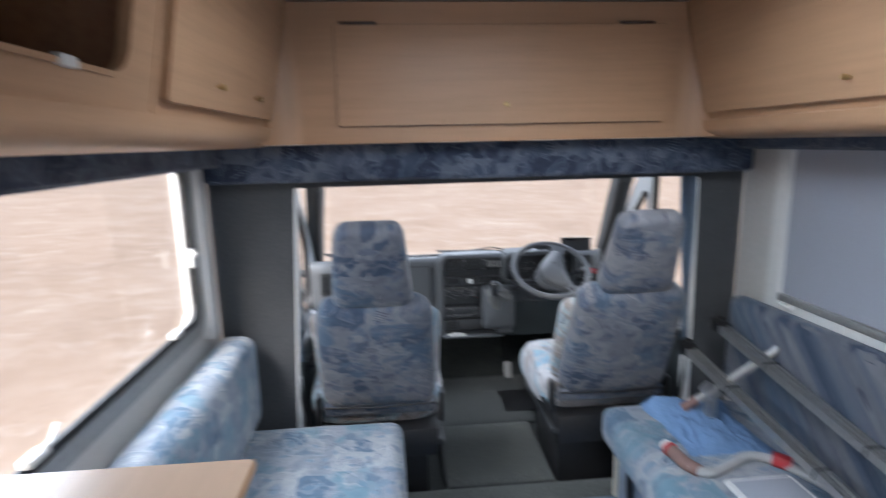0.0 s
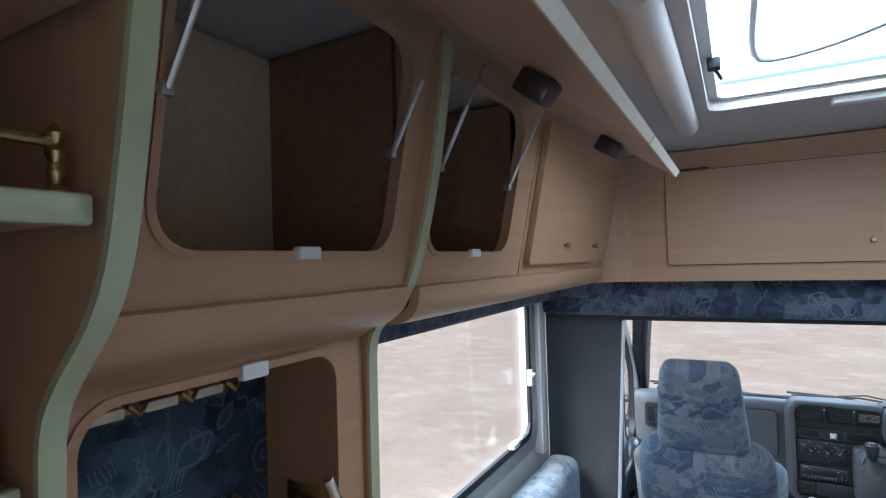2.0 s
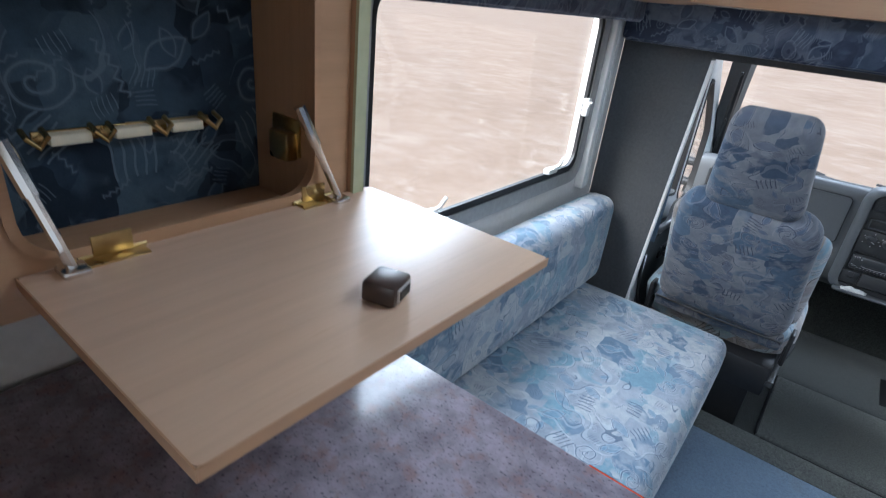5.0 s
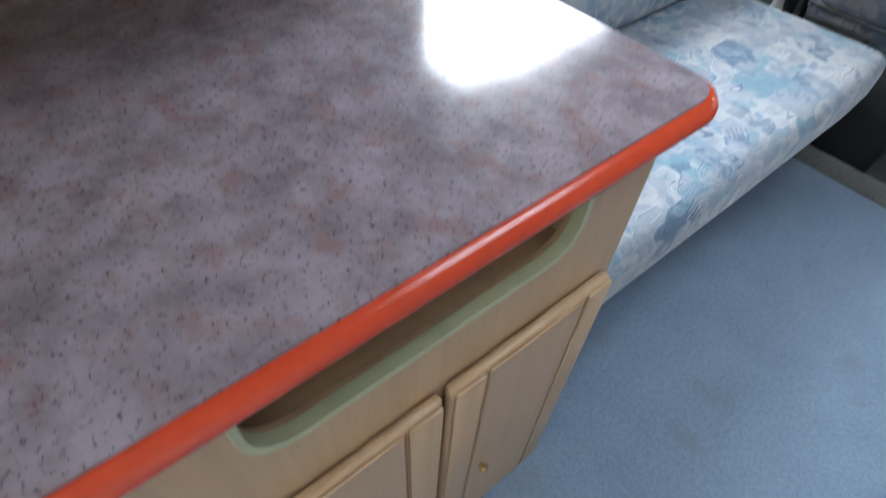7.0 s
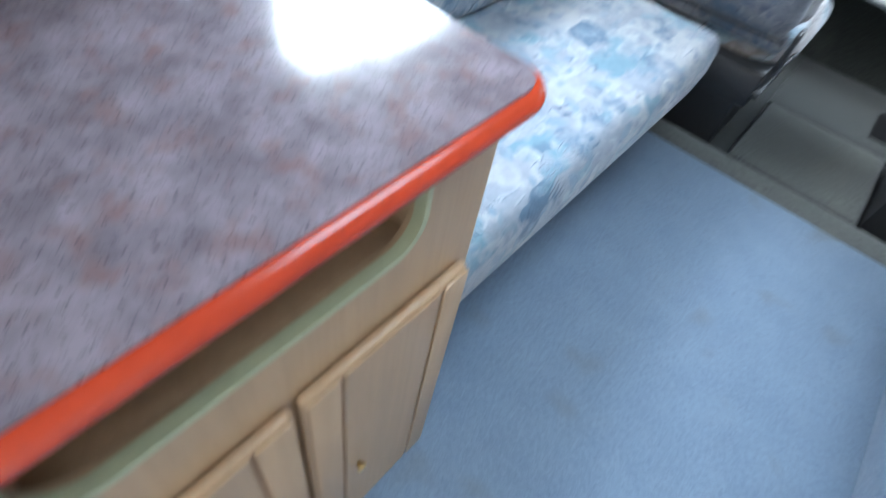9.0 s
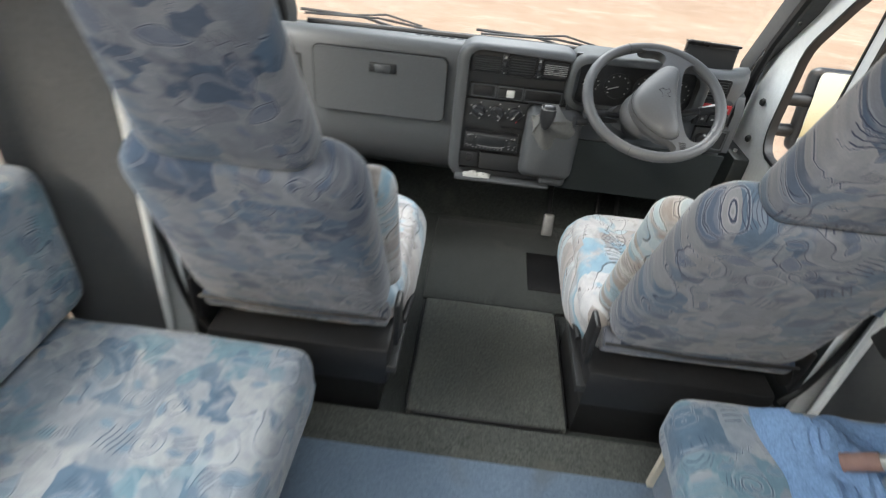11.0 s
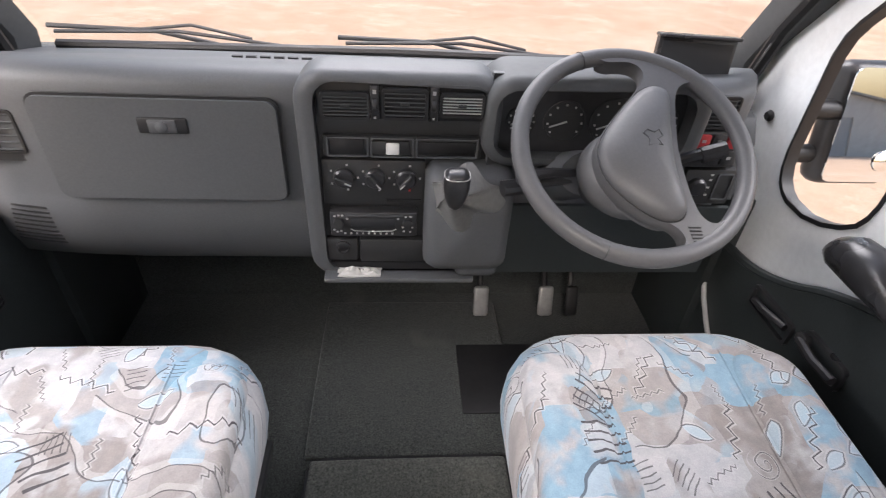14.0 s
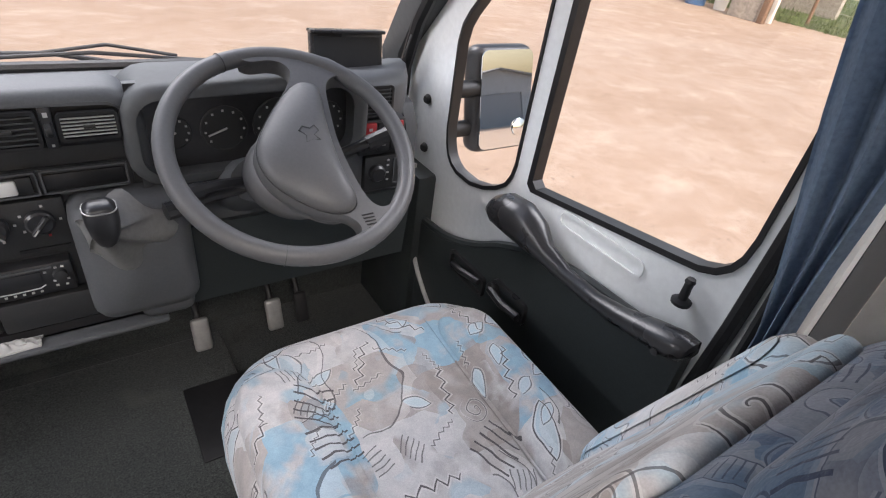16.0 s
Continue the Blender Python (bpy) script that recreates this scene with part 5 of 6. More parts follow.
    part("rear_seal", tube([(xi - s * 0.012, 0.125, 0.45), (xi - s * 0.012, 0.108, 0.70), (xi - s * 0.012, 0.100, 0.92), (xi - s * 0.012, 0.092, 1.40)], 0.013, 8), BLACK, ob, "black rubber rear seal")
    part("lock_pin", join(lathe([(0.016, 0), (0.017, 0.006), (0.008, 0.010), (0.007, 0.04), (0.009, 0.044), (0.007, 0.05)], (xi - s * 0.02, 0.190, 0.690), "z", 14)), BLACK, ob, "black lock pin")
    for y_, z_ in ((1.03, 0.738), (1.02, 0.605)):
        part("plug", lathe([(0.012, 0), (0.014, -s * 0.004), (0.009, -s * 0.012)], (xi - s * 0.0, y_, z_), "x", 12), BLACK, ob, "black rubber plug")
    part("pressing", plate(rrect(0.28, 0.66, 0.50, 0.70, 0.018), [rrect(0.288, 0.667, 0.492, 0.693, 0.013)], lambda u, v, w: (xi - s * (0.001 + w), u, v + 0.02 * (0.5 - u)), 0.003), WHITE_PAINT, ob)
    part("door_seal", tube([(xi - s * 0.030, 1.02, 0.56), (xi - s * 0.038, 0.99, 0.37), (xi - s * 0.038, 0.955, 0.27), (xi - s * 0.038, 0.86, 0.18), (xi - s * 0.038, 0.74, 0.10)] if s > 0 else [(-0.79, 0.85, 0.56), (-0.792, 0.825, 0.45), (-0.797, 0.78, 0.39), (-0.80, 0.69, 0.34), (-0.80, 0.60, 0.30)], 0.007, 8, smooth_path=1), PRINT if s > 0 else DASH, ob, "grey rubber door seal")
    return ob


for s in (-1, 1):
    solid("door_pillar", box((CX + s * 0.800, 0.082, -0.03), (CX + s * 0.883, 0.100, 0.56), 0.006), WHITE_PAINT, "white painted pillar panel behind the cab door", "pillar", "door pillars", kind="structure")
cab_door(1, "door_1")
cab_door(-1, "door_2")
for s in (-1, 1):
    xo = CX + s * 0.885
    dm = thing("door_mirror", (xo + s * 0.1, 0.98, 0.62), "large black door mirror on two ribbed arms", "mirror", "door mirrors")
    tilt = Matrix.Translation((xo, 0.975, 0.74)) @ Matrix.Rotation(radians(-12), 4, "X") @ Matrix.Translation((-xo, -0.975, -0.74))
    part("shell", box((xo + s * 0.10, 0.955, 0.60), (xo + s * 0.30, 1.03, 0.885), 0.03, 3, tilt), BLACK_GLOSS, dm)
    a_, b_ = sorted((xo + s * 0.113, xo + s * 0.287))
    bm = plate(rrect(a_, 0.613, b_, 0.872, 0.02), [], lambda u, v, w: (u, 0.9535 - w, v), 0.003)
    bm.transform(tilt)
    part("glass", bm, MIRROR, dm, "silvered glass", smooth=False)
    bm = lathe([(0.0, -0.008), (0.012, -0.007), (0.024, -0.003), (0.025, 0.0)], (xo + s * 0.25, 0.949, 0.665), "y", 20)
    bm.transform(tilt)
    part("blind_spot_mirror", bm, MIRROR, dm, "small round convex mirror")
    for z_ in (0.665, 0.775):
        part("arm", tube([(xo + s * 0.02, 0.98, z_), (xo + s * 0.14, 0.985, z_)], [0.021, 0.024, 0.021, 0.024, 0.021, 0.024], 12), BLACK, dm, "ribbed rubber arm")

# curtains at the cab windows
for s in (-1, 1):
    x0, y0 = (0.824, 0.004) if s > 0 else (CX - 0.785, 0.043)
    bm = bmesh.new()
    grid = []
    for j in range(12):
        z = 0.64 + 0.76 * j / 11
        row = []
        for i in range(30):
            u = i / 29
            row.append(bm.verts.new((x0 + s * (0.010 * math.sin(u * 19 + z * 2.0) + 0.016 * u), y0 + u * (0.055 - y0 + 0.17 * max(0.0, z - 0.78)) + 0.006 * math.sin(z * 9 + u * 4), z)))
        grid.append(row)
    for j in range(11):
        for i in range(29):
            bm.faces.new((grid[j][i], grid[j][i + 1], grid[j + 1][i + 1], grid[j + 1][i]))
    bmesh.ops.solidify(bm, geom=bm.faces[:], thickness=0.003)
    cu = thing("cab_curtain", (x0, y0, 0.8), "gathered blue cab curtain drawn back to the pillar", "curtain", "cab curtains")
    part("cloth", bm, CURTAIN, cu)
    part("rail", rod((x0, 0.05, 1.405), (x0, 0.60, 1.405), 0.008), ALU, cu)
    tr = [(0.866, 0.012, 0.0), (0.852, 0.012, 0.766), (0.836, 0.012, 1.325)] if s > 0 else [(-0.763, 0.012, 0.0), (-0.742, 0.012, 0.5), (-0.694, 0.012, 1.32)]
    solid("cab_pillar_trim", tube(tr, 0.011, 8), WHITE_PAINT, "white pillar edge beside the cab curtain", "pillar trim", kind="structure")
    solid("seat_belt", tube([(CX + s * 0.815, 0.062, 1.2), (CX + s * 0.815, 0.062, 0.6), (CX + s * 0.78, 0.055, 0.36), (CX + s * 0.73, 0.045, 0.30)], 0.008, 8, smooth_path=2), BLACK, "black seat belt hanging beside the cab seat", "seat belt", "seat belts")


# ---- dashboard ----
dash = thing("dashboard", (CX, 0.95, 0.3), "moulded grey dashboard with vents, radio and glovebox", "dashboard")


def dash_section(x, bulge=0.0):
    pts = [(1.235, 0.785), (1.10, 0.812), (0.98, 0.845), (0.90, 0.862), (0.862, 0.858), (0.846, 0.838), (0.845, 0.80), (0.846, 0.70), (0.848, 0.605), (0.847, 0.592), (0.843, 0.572), (0.849, 0.50), (0.874, 0.43), (0.93, 0.385), (1.05, 0.36), (1.235, 0.36)]
    k = min(1.0, max(0.0, (abs(x - CX) - 0.55) / 0.33)) ** 2
    e = max(0.0, (x - CX - 0.62) / 0.155) ** 3 * 0.10
    return [(x, y + 0.05 * k + e * (1.235 - y) / 0.39, z - 0.018 * k) for y, z in pts]


def dash_y(x, z):
    """The front of the dashboard below its brow, at one height."""
    low = [p for p in dash_section(x) if p[1] < 1.0][3:]
    for a, b in zip(low, low[1:]):
        if b[2] <= z <= a[2]:
            return a[1] + (b[1] - a[1]) * (a[2] - z) / max(1e-6, a[2] - b[2])
    return low[-1][1]


xs = [CX + t for t in (-0.875, -0.86, -0.80, -0.70, -0.60, -0.45, -0.30, -0.15, 0.0, 0.15, 0.30, 0.45, 0.58, 0.64, 0.69, 0.725, 0.75, 0.767, 0.775)]
part("top_moulding", loft([dash_section(x) for x in xs]), DASH, dash, angle=50)
part("glovebox_lid", plate(rrect(-0.600, 0.609, -0.162, 0.818, 0.02), [], lambda u, v, w: (u, 0.841 - w - 0.002, v), 0.010), DASH, dash, "grey glovebox lid")
part("glovebox_gap", plate(rrect(-0.605, 0.604, -0.157, 0.823, 0.024), [rrect(-0.600, 0.609, -0.162, 0.818, 0.02)], lambda u, v, w: (u, 0.841 - w - 0.001, v), 0.004), BLACK, dash)
gh = part("glovebox_handle", box((-0.416, 0.825, 0.752), (-0.326, 0.840, 0.784), 0.004), BLACK, dash, "black recessed catch")
part("lock", lathe([(0.011, 0), (0.011, -0.006), (0.008, -0.008)], (-0.371, 0.826, 0.768), "y", 14), DASH, gh)
part("catch_paddle", box((-0.396, 0.822, 0.755), (-0.346, 0.827, 0.781), 0.003), DASH, gh)
# raised surround of the centre stack
def bezel(outer, inner, y_back, y_front, y_in, slope=0.0, r=0.016):
    """A padded frame with a rolled front edge round a recess."""
    rings = [[(u, y_back, v) for u, v in outer]]
    for a in (0, 30, 60, 90):
        f, d = r * (1 - math.cos(radians(a))), r * (1 - math.sin(radians(a)))
        ring = []
        for (u, v), (p, q) in zip(outer, inner):
            k = f / max(1e-6, math.hypot(p - u, q - v))
            ring.append((u + (p - u) * k, y_front + d + (0.84 - v) * slope, v + (q - v) * k))
        rings.append(ring)
    rings.append([(p, y_front + (0.84 - q) * slope, q) for p, q in inner])
    rings.append([(p, y_in, q) for p, q in inner])
    return loft(rings)


out = rrect(-0.130, 0.405, 0.262, 0.884, 0.06)
part("centre_surround", bezel(out, rrect(-0.092, 0.43, 0.240, 0.866, 0.04), 0.90, 0.812, 0.848, 0.02, 0.024), DASH, dash, "grey centre console surround")
part("centre_panel", box((-0.095, 0.84, 0.425), (0.240, 0.87, 0.868)), DASH_DARK, dash, "dark centre panel")


def vent(x0, x1, z0, z1, yf, bright=False, n=6):
    v = part("air_vent", plate(rrect(x0, z0, x1, z1, 0.008), [rrect(x0 + 0.005, z0 + 0.005, x1 - 0.005, z1 - 0.005, 0.005)], on_y(yf, -1), 0.008), BLACK, dash, "black slatted air vent")
    part("backing", box((x0 + 0.003, yf + 0.005, z0 + 0.003), (x1 - 0.003, yf + 0.009, z1 - 0.003)), BLACK, v)
    for i in range(n):
        z = z0 + 0.009 + (z1 - z0 - 0.018) * i / (n - 1)
        part("slat", box((x0 + 0.004, yf - 0.0078, z - 0.0009), (x1 - 0.004, yf - 0.0048, z + 0.0009)), PRINT if bright else PILLAR_GREY, v)
    part("tab", box(((x0 + x1) / 2 - 0.008, yf - 0.010, (z0 + z1) / 2 - 0.003), ((x0 + x1) / 2 + 0.008, yf - 0.005, (z0 + z1) / 2 + 0.003), 0.001), DASH_DARK, v)
    return v


for xa, xb, za, zb in ((-0.074, 0.006, 0.715, 0.757), (0.010, 0.094, 0.715, 0.757), (0.098, 0.220, 0.715, 0.757)):
    part("slot_frame", plate(rrect(xa, za, xb, zb, 0.004, 3), [rrect(xa + 0.003, za + 0.003, xb - 0.003, zb - 0.003, 0.003, 3)], on_y(0.826, -1), 0.006), DASH, dash)
part("vent_recess", box((-0.090, 0.822, 0.790), (0.237, 0.845, 0.864), 0.010), BLACK, dash, "black vent recess")
vent(-0.078, 0.012, 0.799, 0.850, 0.812)
vent(0.034, 0.118, 0.800, 0.859, 0.812)
vent(0.140, 0.222, 0.807, 0.853, 0.812, True)
for x_ in (0.021, 0.129):
    tw = part("vent_wheel", box((x_ - 0.008, 0.808, 0.797), (x_ + 0.008, 0.818, 0.862), 0.002), BLACK_GLOSS, dash)
    part("mark", box((x_ - 0.003, 0.8065, 0.848), (x_ + 0.003, 0.808, 0.855)), PRINT, tw)
    part("mark", box((x_ - 0.002, 0.8065, 0.801), (x_ + 0.002, 0.808, 0.805)), PRINT, tw)
    part("thumb_wheel", lathe([(0.010, -0.005), (0.012, -0.003), (0.012, 0.003), (0.010, 0.005)], (x_, 0.810, 0.828), "x", 14), DASH_DARK, tw)
vent(-0.738, -0.650, 0.690, 0.778, 0.864)
part("vent_surround", plate(rrect(-0.754, 0.672, -0.632, 0.796, 0.014), [rrect(-0.740, 0.688, -0.648, 0.780, 0.008)], on_y(0.878, -1), 0.016), DASH_DARK, dash)
for i in range(9):
    z = 0.462 + i * 0.0125
    part("speaker_slot", loft([[(x, dash_y(x, z) - 0.0012, z), (x, dash_y(x, z) + 0.006, z), (x, dash_y(x, z) + 0.006, z + 0.004), (x, dash_y(x, z + 0.004) - 0.0012, z + 0.004)] for x in (-0.775 + 0.004 * i, -0.74, -0.705, -0.665)]), BLACK, dash)
part("top_vent", join(*[box((-0.30 + i * 0.03, 1.08, 0.816), (-0.278 + i * 0.03, 1.088, 0.8215)) for i in range(9)]), BLACK, dash)
# storage slot row with the small white switch
sl = part("storage_slot", box((-0.082, 0.828, 0.712), (0.228, 0.842, 0.757), 0.004), DASH_DARK, dash)
part("opening", box((-0.070, 0.824, 0.718), (-0.002, 0.829, 0.751), 0.002), BLACK, sl)
part("switch_blank", box((0.008, 0.822, 0.720), (0.086, 0.829, 0.749), 0.002), DASH_DARK, sl)
part("switch", box((0.040, 0.816, 0.722), (0.066, 0.823, 0.747), 0.003), WHITE_PLASTIC, sl, "white switch")
part("opening", box((0.10, 0.824, 0.722), (0.215, 0.829, 0.748), 0.002), BLACK, sl)
# heater controls
hc = part("heater_panel", box((-0.088, 0.826, 0.604), (0.118, 0.842, 0.706), 0.003), DASH_DARK, dash, "dark heater control panel")
for x_, turn in ((-0.045, 65), (0.018, 40), (0.080, -40)):
    kn = part("dial", lathe([(0.021, 0), (0.021, -0.010), (0.017, -0.014), (0.0, -0.015)], (x_, 0.826, 0.668), "y", 24), BLACK_GLOSS, hc, "black rotary dial")
    part("dial_grip", box((-0.004, -0.024, -0.019), (0.004, -0.012, 0.019), 0.002, 1, Matrix.Translation((x_, 0.826, 0.668)) @ Matrix.Rotation(radians(-turn), 4, "Y")), DASH_DARK, kn)
    part("pointer", box((-0.0012, -0.0255, 0.004), (0.0012, -0.0235, 0.018), 0, 1, Matrix.Translation((x_, 0.826, 0.668)) @ Matrix.Rotation(radians(-turn - 180), 4, "Y")), PRINT, kn)
    for k in range(5):
        a = radians(-60 + k * 75)
        part("mark", box((x_ + 0.028 * math.sin(a) - 0.002, 0.8245, 0.667 + 0.029 * math.cos(a) - 0.002), (x_ + 0.028 * math.sin(a) + 0.002, 0.8262, 0.667 + 0.029 * math.cos(a) + 0.002)), RED if k == 3 and x_ > 0.05 else PRINT, hc)
part("slider", box((0.04, 0.822, 0.613), (0.112, 0.827, 0.618)), BLACK, hc)
# radio
rd = part("radio", box((-0.078, 0.812, 0.530), (0.104, 0.842, 0.592), 0.004), BLACK_GLOSS, dash, "black car radio")
part("display", box((-0.035, 0.8095, 0.556), (0.058, 0.8125, 0.580), 0.002), SCREEN, rd)
part("tape_slot", box((-0.045, 0.8085, 0.584), (0.075, 0.8125, 0.5875)), DASH, rd)
for x_ in (-0.060, 0.084):
    part("button", lathe([(0.011, 0), (0.010, -0.008), (0.0, -0.009)], (x_, 0.812, 0.568), "y", 16), DASH_DARK, rd)
for i in range(9):
    part("button", box((-0.050 + i * 0.0125, 0.809, 0.5385), (-0.046 + i * 0.0125, 0.813, 0.5415)), PRINT, rd)
part("display_trim", tube([(-0.036, 0.810, 0.552), (-0.028, 0.8095, 0.5475), (0.012, 0.8095, 0.546), (0.052, 0.8095, 0.5475), (0.060, 0.810, 0.552)], 0.0012, 6), ALU, rd, "bright display trim")
for x_, z_ in ((-0.068, 0.583), (-0.060, 0.585), (-0.052, 0.585), (-0.070, 0.549), (-0.064, 0.544), (-0.056, 0.546), (-0.042, 0.577), (0.064, 0.577), (0.080, 0.583), (0.090, 0.583), (0.074, 0.556), (0.094, 0.556), (0.076, 0.546), (0.090, 0.545)):
    part("button", box((x_ - 0.0022, 0.8095, z_ - 0.0014), (x_ + 0.0022, 0.8125, z_ + 0.0014)), PRINT, rd)
so = part("power_socket", box((-0.092, 0.824, 0.456), (-0.024, 0.842, 0.514), 0.004), DASH_DARK, dash)
part("socket_ring", lathe([(0.016, 0), (0.017, -0.006), (0.012, -0.007), (0.011, -0.001)], (-0.056, 0.824, 0.494), "y", 18), BLACK_GLOSS, so)
part("ashtray", box((-0.019, 0.818, 0.456), (0.126, 0.842, 0.518), 0.004), DASH_DARK, dash, "dark ashtray lid")
part("shelf_opening", box((-0.090, 0.826, 0.428), (0.225, 0.845, 0.450)), BLACK, dash)
part("shelf_lip", box((-0.100, 0.790, 0.416), (0.235, 0.835, 0.430), 0.006), DASH, dash)
crumpled("crumpled_paper", (-0.02, 0.812, 0.430), (0.10, 0.03, 0.02), PAPER, "crumpled white paper in the open tray", "paper", 5.7, 5.0)
# gear lever housing
part("lever_housing", loft([[(x, y, z) for x, z in rrect(x0, z0, x1, z1, 0.03, 4)] for y, x0, x1, z0, z1 in ((0.88, 0.118, 0.300, 0.46, 0.706), (0.80, 0.118, 0.300, 0.46, 0.706), (0.772, 0.124, 0.294, 0.475, 0.698), (0.760, 0.142, 0.276, 0.495, 0.680))]), DASH, dash, "grey gear lever housing", angle=50)
part("lever_housing", box((0.190, 0.79, 0.430), (0.288, 0.87, 0.490), 0.02, 3), DASH, dash)
gl = thing("gear_lever", (0.18, 0.77, 0.64), "dashboard gear lever with a black knob and grey gaiter", "gear lever")
secs = []
for i in range(13):
    t = i / 12
    c = Vector((0.194 - 0.026 * t, 0.762 - 0.066 * t, 0.660 + 0.045 * t))
    rr = 0.056 * (1 - t) ** 1.1 + 0.014
    fold = 0.20 * (1 - 0.6 * t)
    secs.append([c + Vector((rr * math.cos(a) * (1 + fold * math.sin(3 * a + 1.2 + t * 1.5)), 0.008 * math.sin(5 * a + 3 * t), 0.92 * rr * math.sin(a) * (1 + fold * math.cos(4 * a + 0.4)))) for a in (2 * math.pi * k / 40 for k in range(40))])
part("gaiter", loft(secs), GAITER, gl, "crumpled grey leather gaiter", angle=80)
km = Matrix.Translation((0.167, 0.690, 0.724)) @ Matrix.Rotation(radians(8), 4, "X")
kb = loft([[(x, y, z) for x, y in rrect(-hw, -hd, hw, hd, 0.8 * hd, 5)] for z, hw, hd in ((-0.042, 0.010, 0.009), (-0.036, 0.014, 0.012), (-0.018, 0.020, 0.017), (0.006, 0.0235, 0.020), (0.024, 0.0235, 0.020), (0.034, 0.020, 0.017), (0.038, 0.012, 0.010))])
kb.transform(km)
kn = part("knob", kb, BLACK_GLOSS, gl, "glossy black gear knob", angle=60)
ring = tube([km @ Vector((x, y, 0.030)) for x, y in rrect(-0.0225, -0.019, 0.0225, 0.019, 0.015, 5)], 0.0011, 6, True)
part("trim_ring", ring, GREY_ALU, kn, "thin grey metal ring")
# instrument binnacle
part("binnacle_hood", bezel(rrect(0.222, 0.705, 0.660, 0.890, 0.06), rrect(0.243, 0.730, 0.622, 0.870, 0.04), 0.92, 0.792, 0.836, 0.05, 0.022), PILLAR_GREY, dash, "dark grey instrument hood")
ip = part("instrument_panel", box((0.238, 0.832, 0.72), (0.628, 0.846, 0.884)), BLACK_GLOSS, dash, "black instrument panel")
for x_, r_ in ((0.30, 0.030), (0.385, 0.042), (0.485, 0.050), (0.58, 0.036)):
    dl = part("gauge", lathe([(r_, 0), (r_, -0.003), (r_ * 0.94, -0.004), (r_ * 0.93, -0.0015)], (x_, 0.832, 0.795), "y", 28), DASH_DARK, ip, "round gauge")
    for k in range(9):
        a = radians(-130 + k * 32)
        part("tick", box((x_ + r_ * 0.8 * math.sin(a) - 0.0018, 0.8275, 0.795 + r_ * 0.8 * math.cos(a) - 0.0018), (x_ + r_ * 0.8 * math.sin(a) + 0.0018, 0.8295, 0.795 + r_ * 0.8 * math.cos(a) + 0.0018)), PRINT, dl)
    part("needle", box((-0.0015, -0.002, -0.004), (0.0015, 0.0, r_ * 0.75), 0, 1, Matrix.Translation((x_, 0.8275, 0.795)) @ Matrix.Rotation(radians(-110), 4, "Y")), PRINT, dl)
# right-hand end of the dashboard
vent(0.655, 0.732, 0.785, 0.852, 0.842, n=7)
sw = part("switch_bank", box((0.655, 0.832, 0.700), (0.765, 0.925, 0.780), 0.004), DASH_DARK, dash, "dark switch bank")
for i in range(3):
    for j in range(2):
        x_, z_ = 0.664 + i * 0.0325, 0.746 - j * 0.036
        k_ = part("switch", box((x_, 0.826, z_), (x_ + 0.028, 0.834, z_ + 0.029), 0.002), RED if (j == 0 and i != 1) else BLACK_GLOSS, sw, "red rocker switch" if (j == 0 and i != 1) else "")
        part("mark", box((x_ + 0.010, 0.8248, z_ + 0.013), (x_ + 0.018, 0.8262, z_ + 0.019)), PRINT, k_)
lp = part("light_panel", box((0.672, 0.834, 0.610), (0.785, 0.925, 0.694), 0.003), DASH_DARK, dash, "dark lamp switch panel")
part("light_dial", lathe([(0.020, 0), (0.020, -0.010), (0.015, -0.016), (0, -0.017)], (0.700, 0.834, 0.656), "y", 20), BLACK_GLOSS, lp)
part("lid", plate(rrect(0.742, 0.622, 0.778, 0.686, 0.004, 2), [rrect(0.745, 0.625, 0.775, 0.683, 0.003, 2)], on_y(0.834, -1), 0.003), DASH, lp)
for z_ in (0.632, 0.650, 0.668, 0.680):
    part("mark", box((0.726, 0.8325, z_), (0.732, 0.8342, z_ + 0.004)), PRINT, lp)
part("end_cheek", loft([[(x, y, z) for y, z in ((0.87, 0.60), (0.87, 0.74), (0.90, 0.785), (0.95, 0.80), (1.0, 0.80), (1.0, 0.60))] for x in (0.790, 0.82)]), DASH, dash, "grey dashboard end")
part("steering_cowl", loft([[(0.42 + 0.07 * math.cos(a) * k, y, z + 0.06 * math.sin(a) * k) for a in (2 * math.pi * i / 16 for i in range(16))] for y, z, k in ((0.92, 0.62, 1.1), (0.84, 0.67, 1.0), (0.735, 0.735, 0.8))]), DASH, dash)
part("knee_panel", plate([(0.27, 0.40), (0.80, 0.40), (0.80, 0.60), (0.27, 0.60)], [], lambda u, v, w: (u, 0.845 - w + (0.6 - v) * 0.1, v), 0.012), DOOR_DARK, dash)
for a, b in (((0.40, 0.745, 0.715), (0.262, 0.715, 0.712)), ((0.40, 0.735, 0.735), (0.285, 0.700, 0.745)), ((0.50, 0.735, 0.735), (0.655, 0.73, 0.790))):
    st = thing("column_stalk", a, "black steering column stalk", "stalk", "column stalks")
    a, b = Vector(a), Vector(b)
    part("lever", tube([a, a.lerp(b, 0.5) + Vector((0, 0, 0.004)), b], [0.008, 0.010, 0.013, 0.012], 10), BLACK_GLOSS, st)
    part("tip", tube([a.lerp(b, 0.78), b + (b - a) * 0.05], 0.0155, 10), BLACK_GLOSS, st)

# steering wheel
WC, WN = Vector((0.454, 0.655, 0.823)), Vector((0.0, -1.0, 1.5585)).normalized()
sx = Vector((1, 0, 0))
sx = (sx - WN * sx.dot(WN)).normalized()
sy = WN.cross(sx)
swh = thing("steering_wheel", WC, "grey steering wheel with broad spokes and a padded hub", "steering wheel")
R_ = 0.192


def on_wheel(u, v, w=0.0):
    return WC + sx * u + sy * v + WN * w


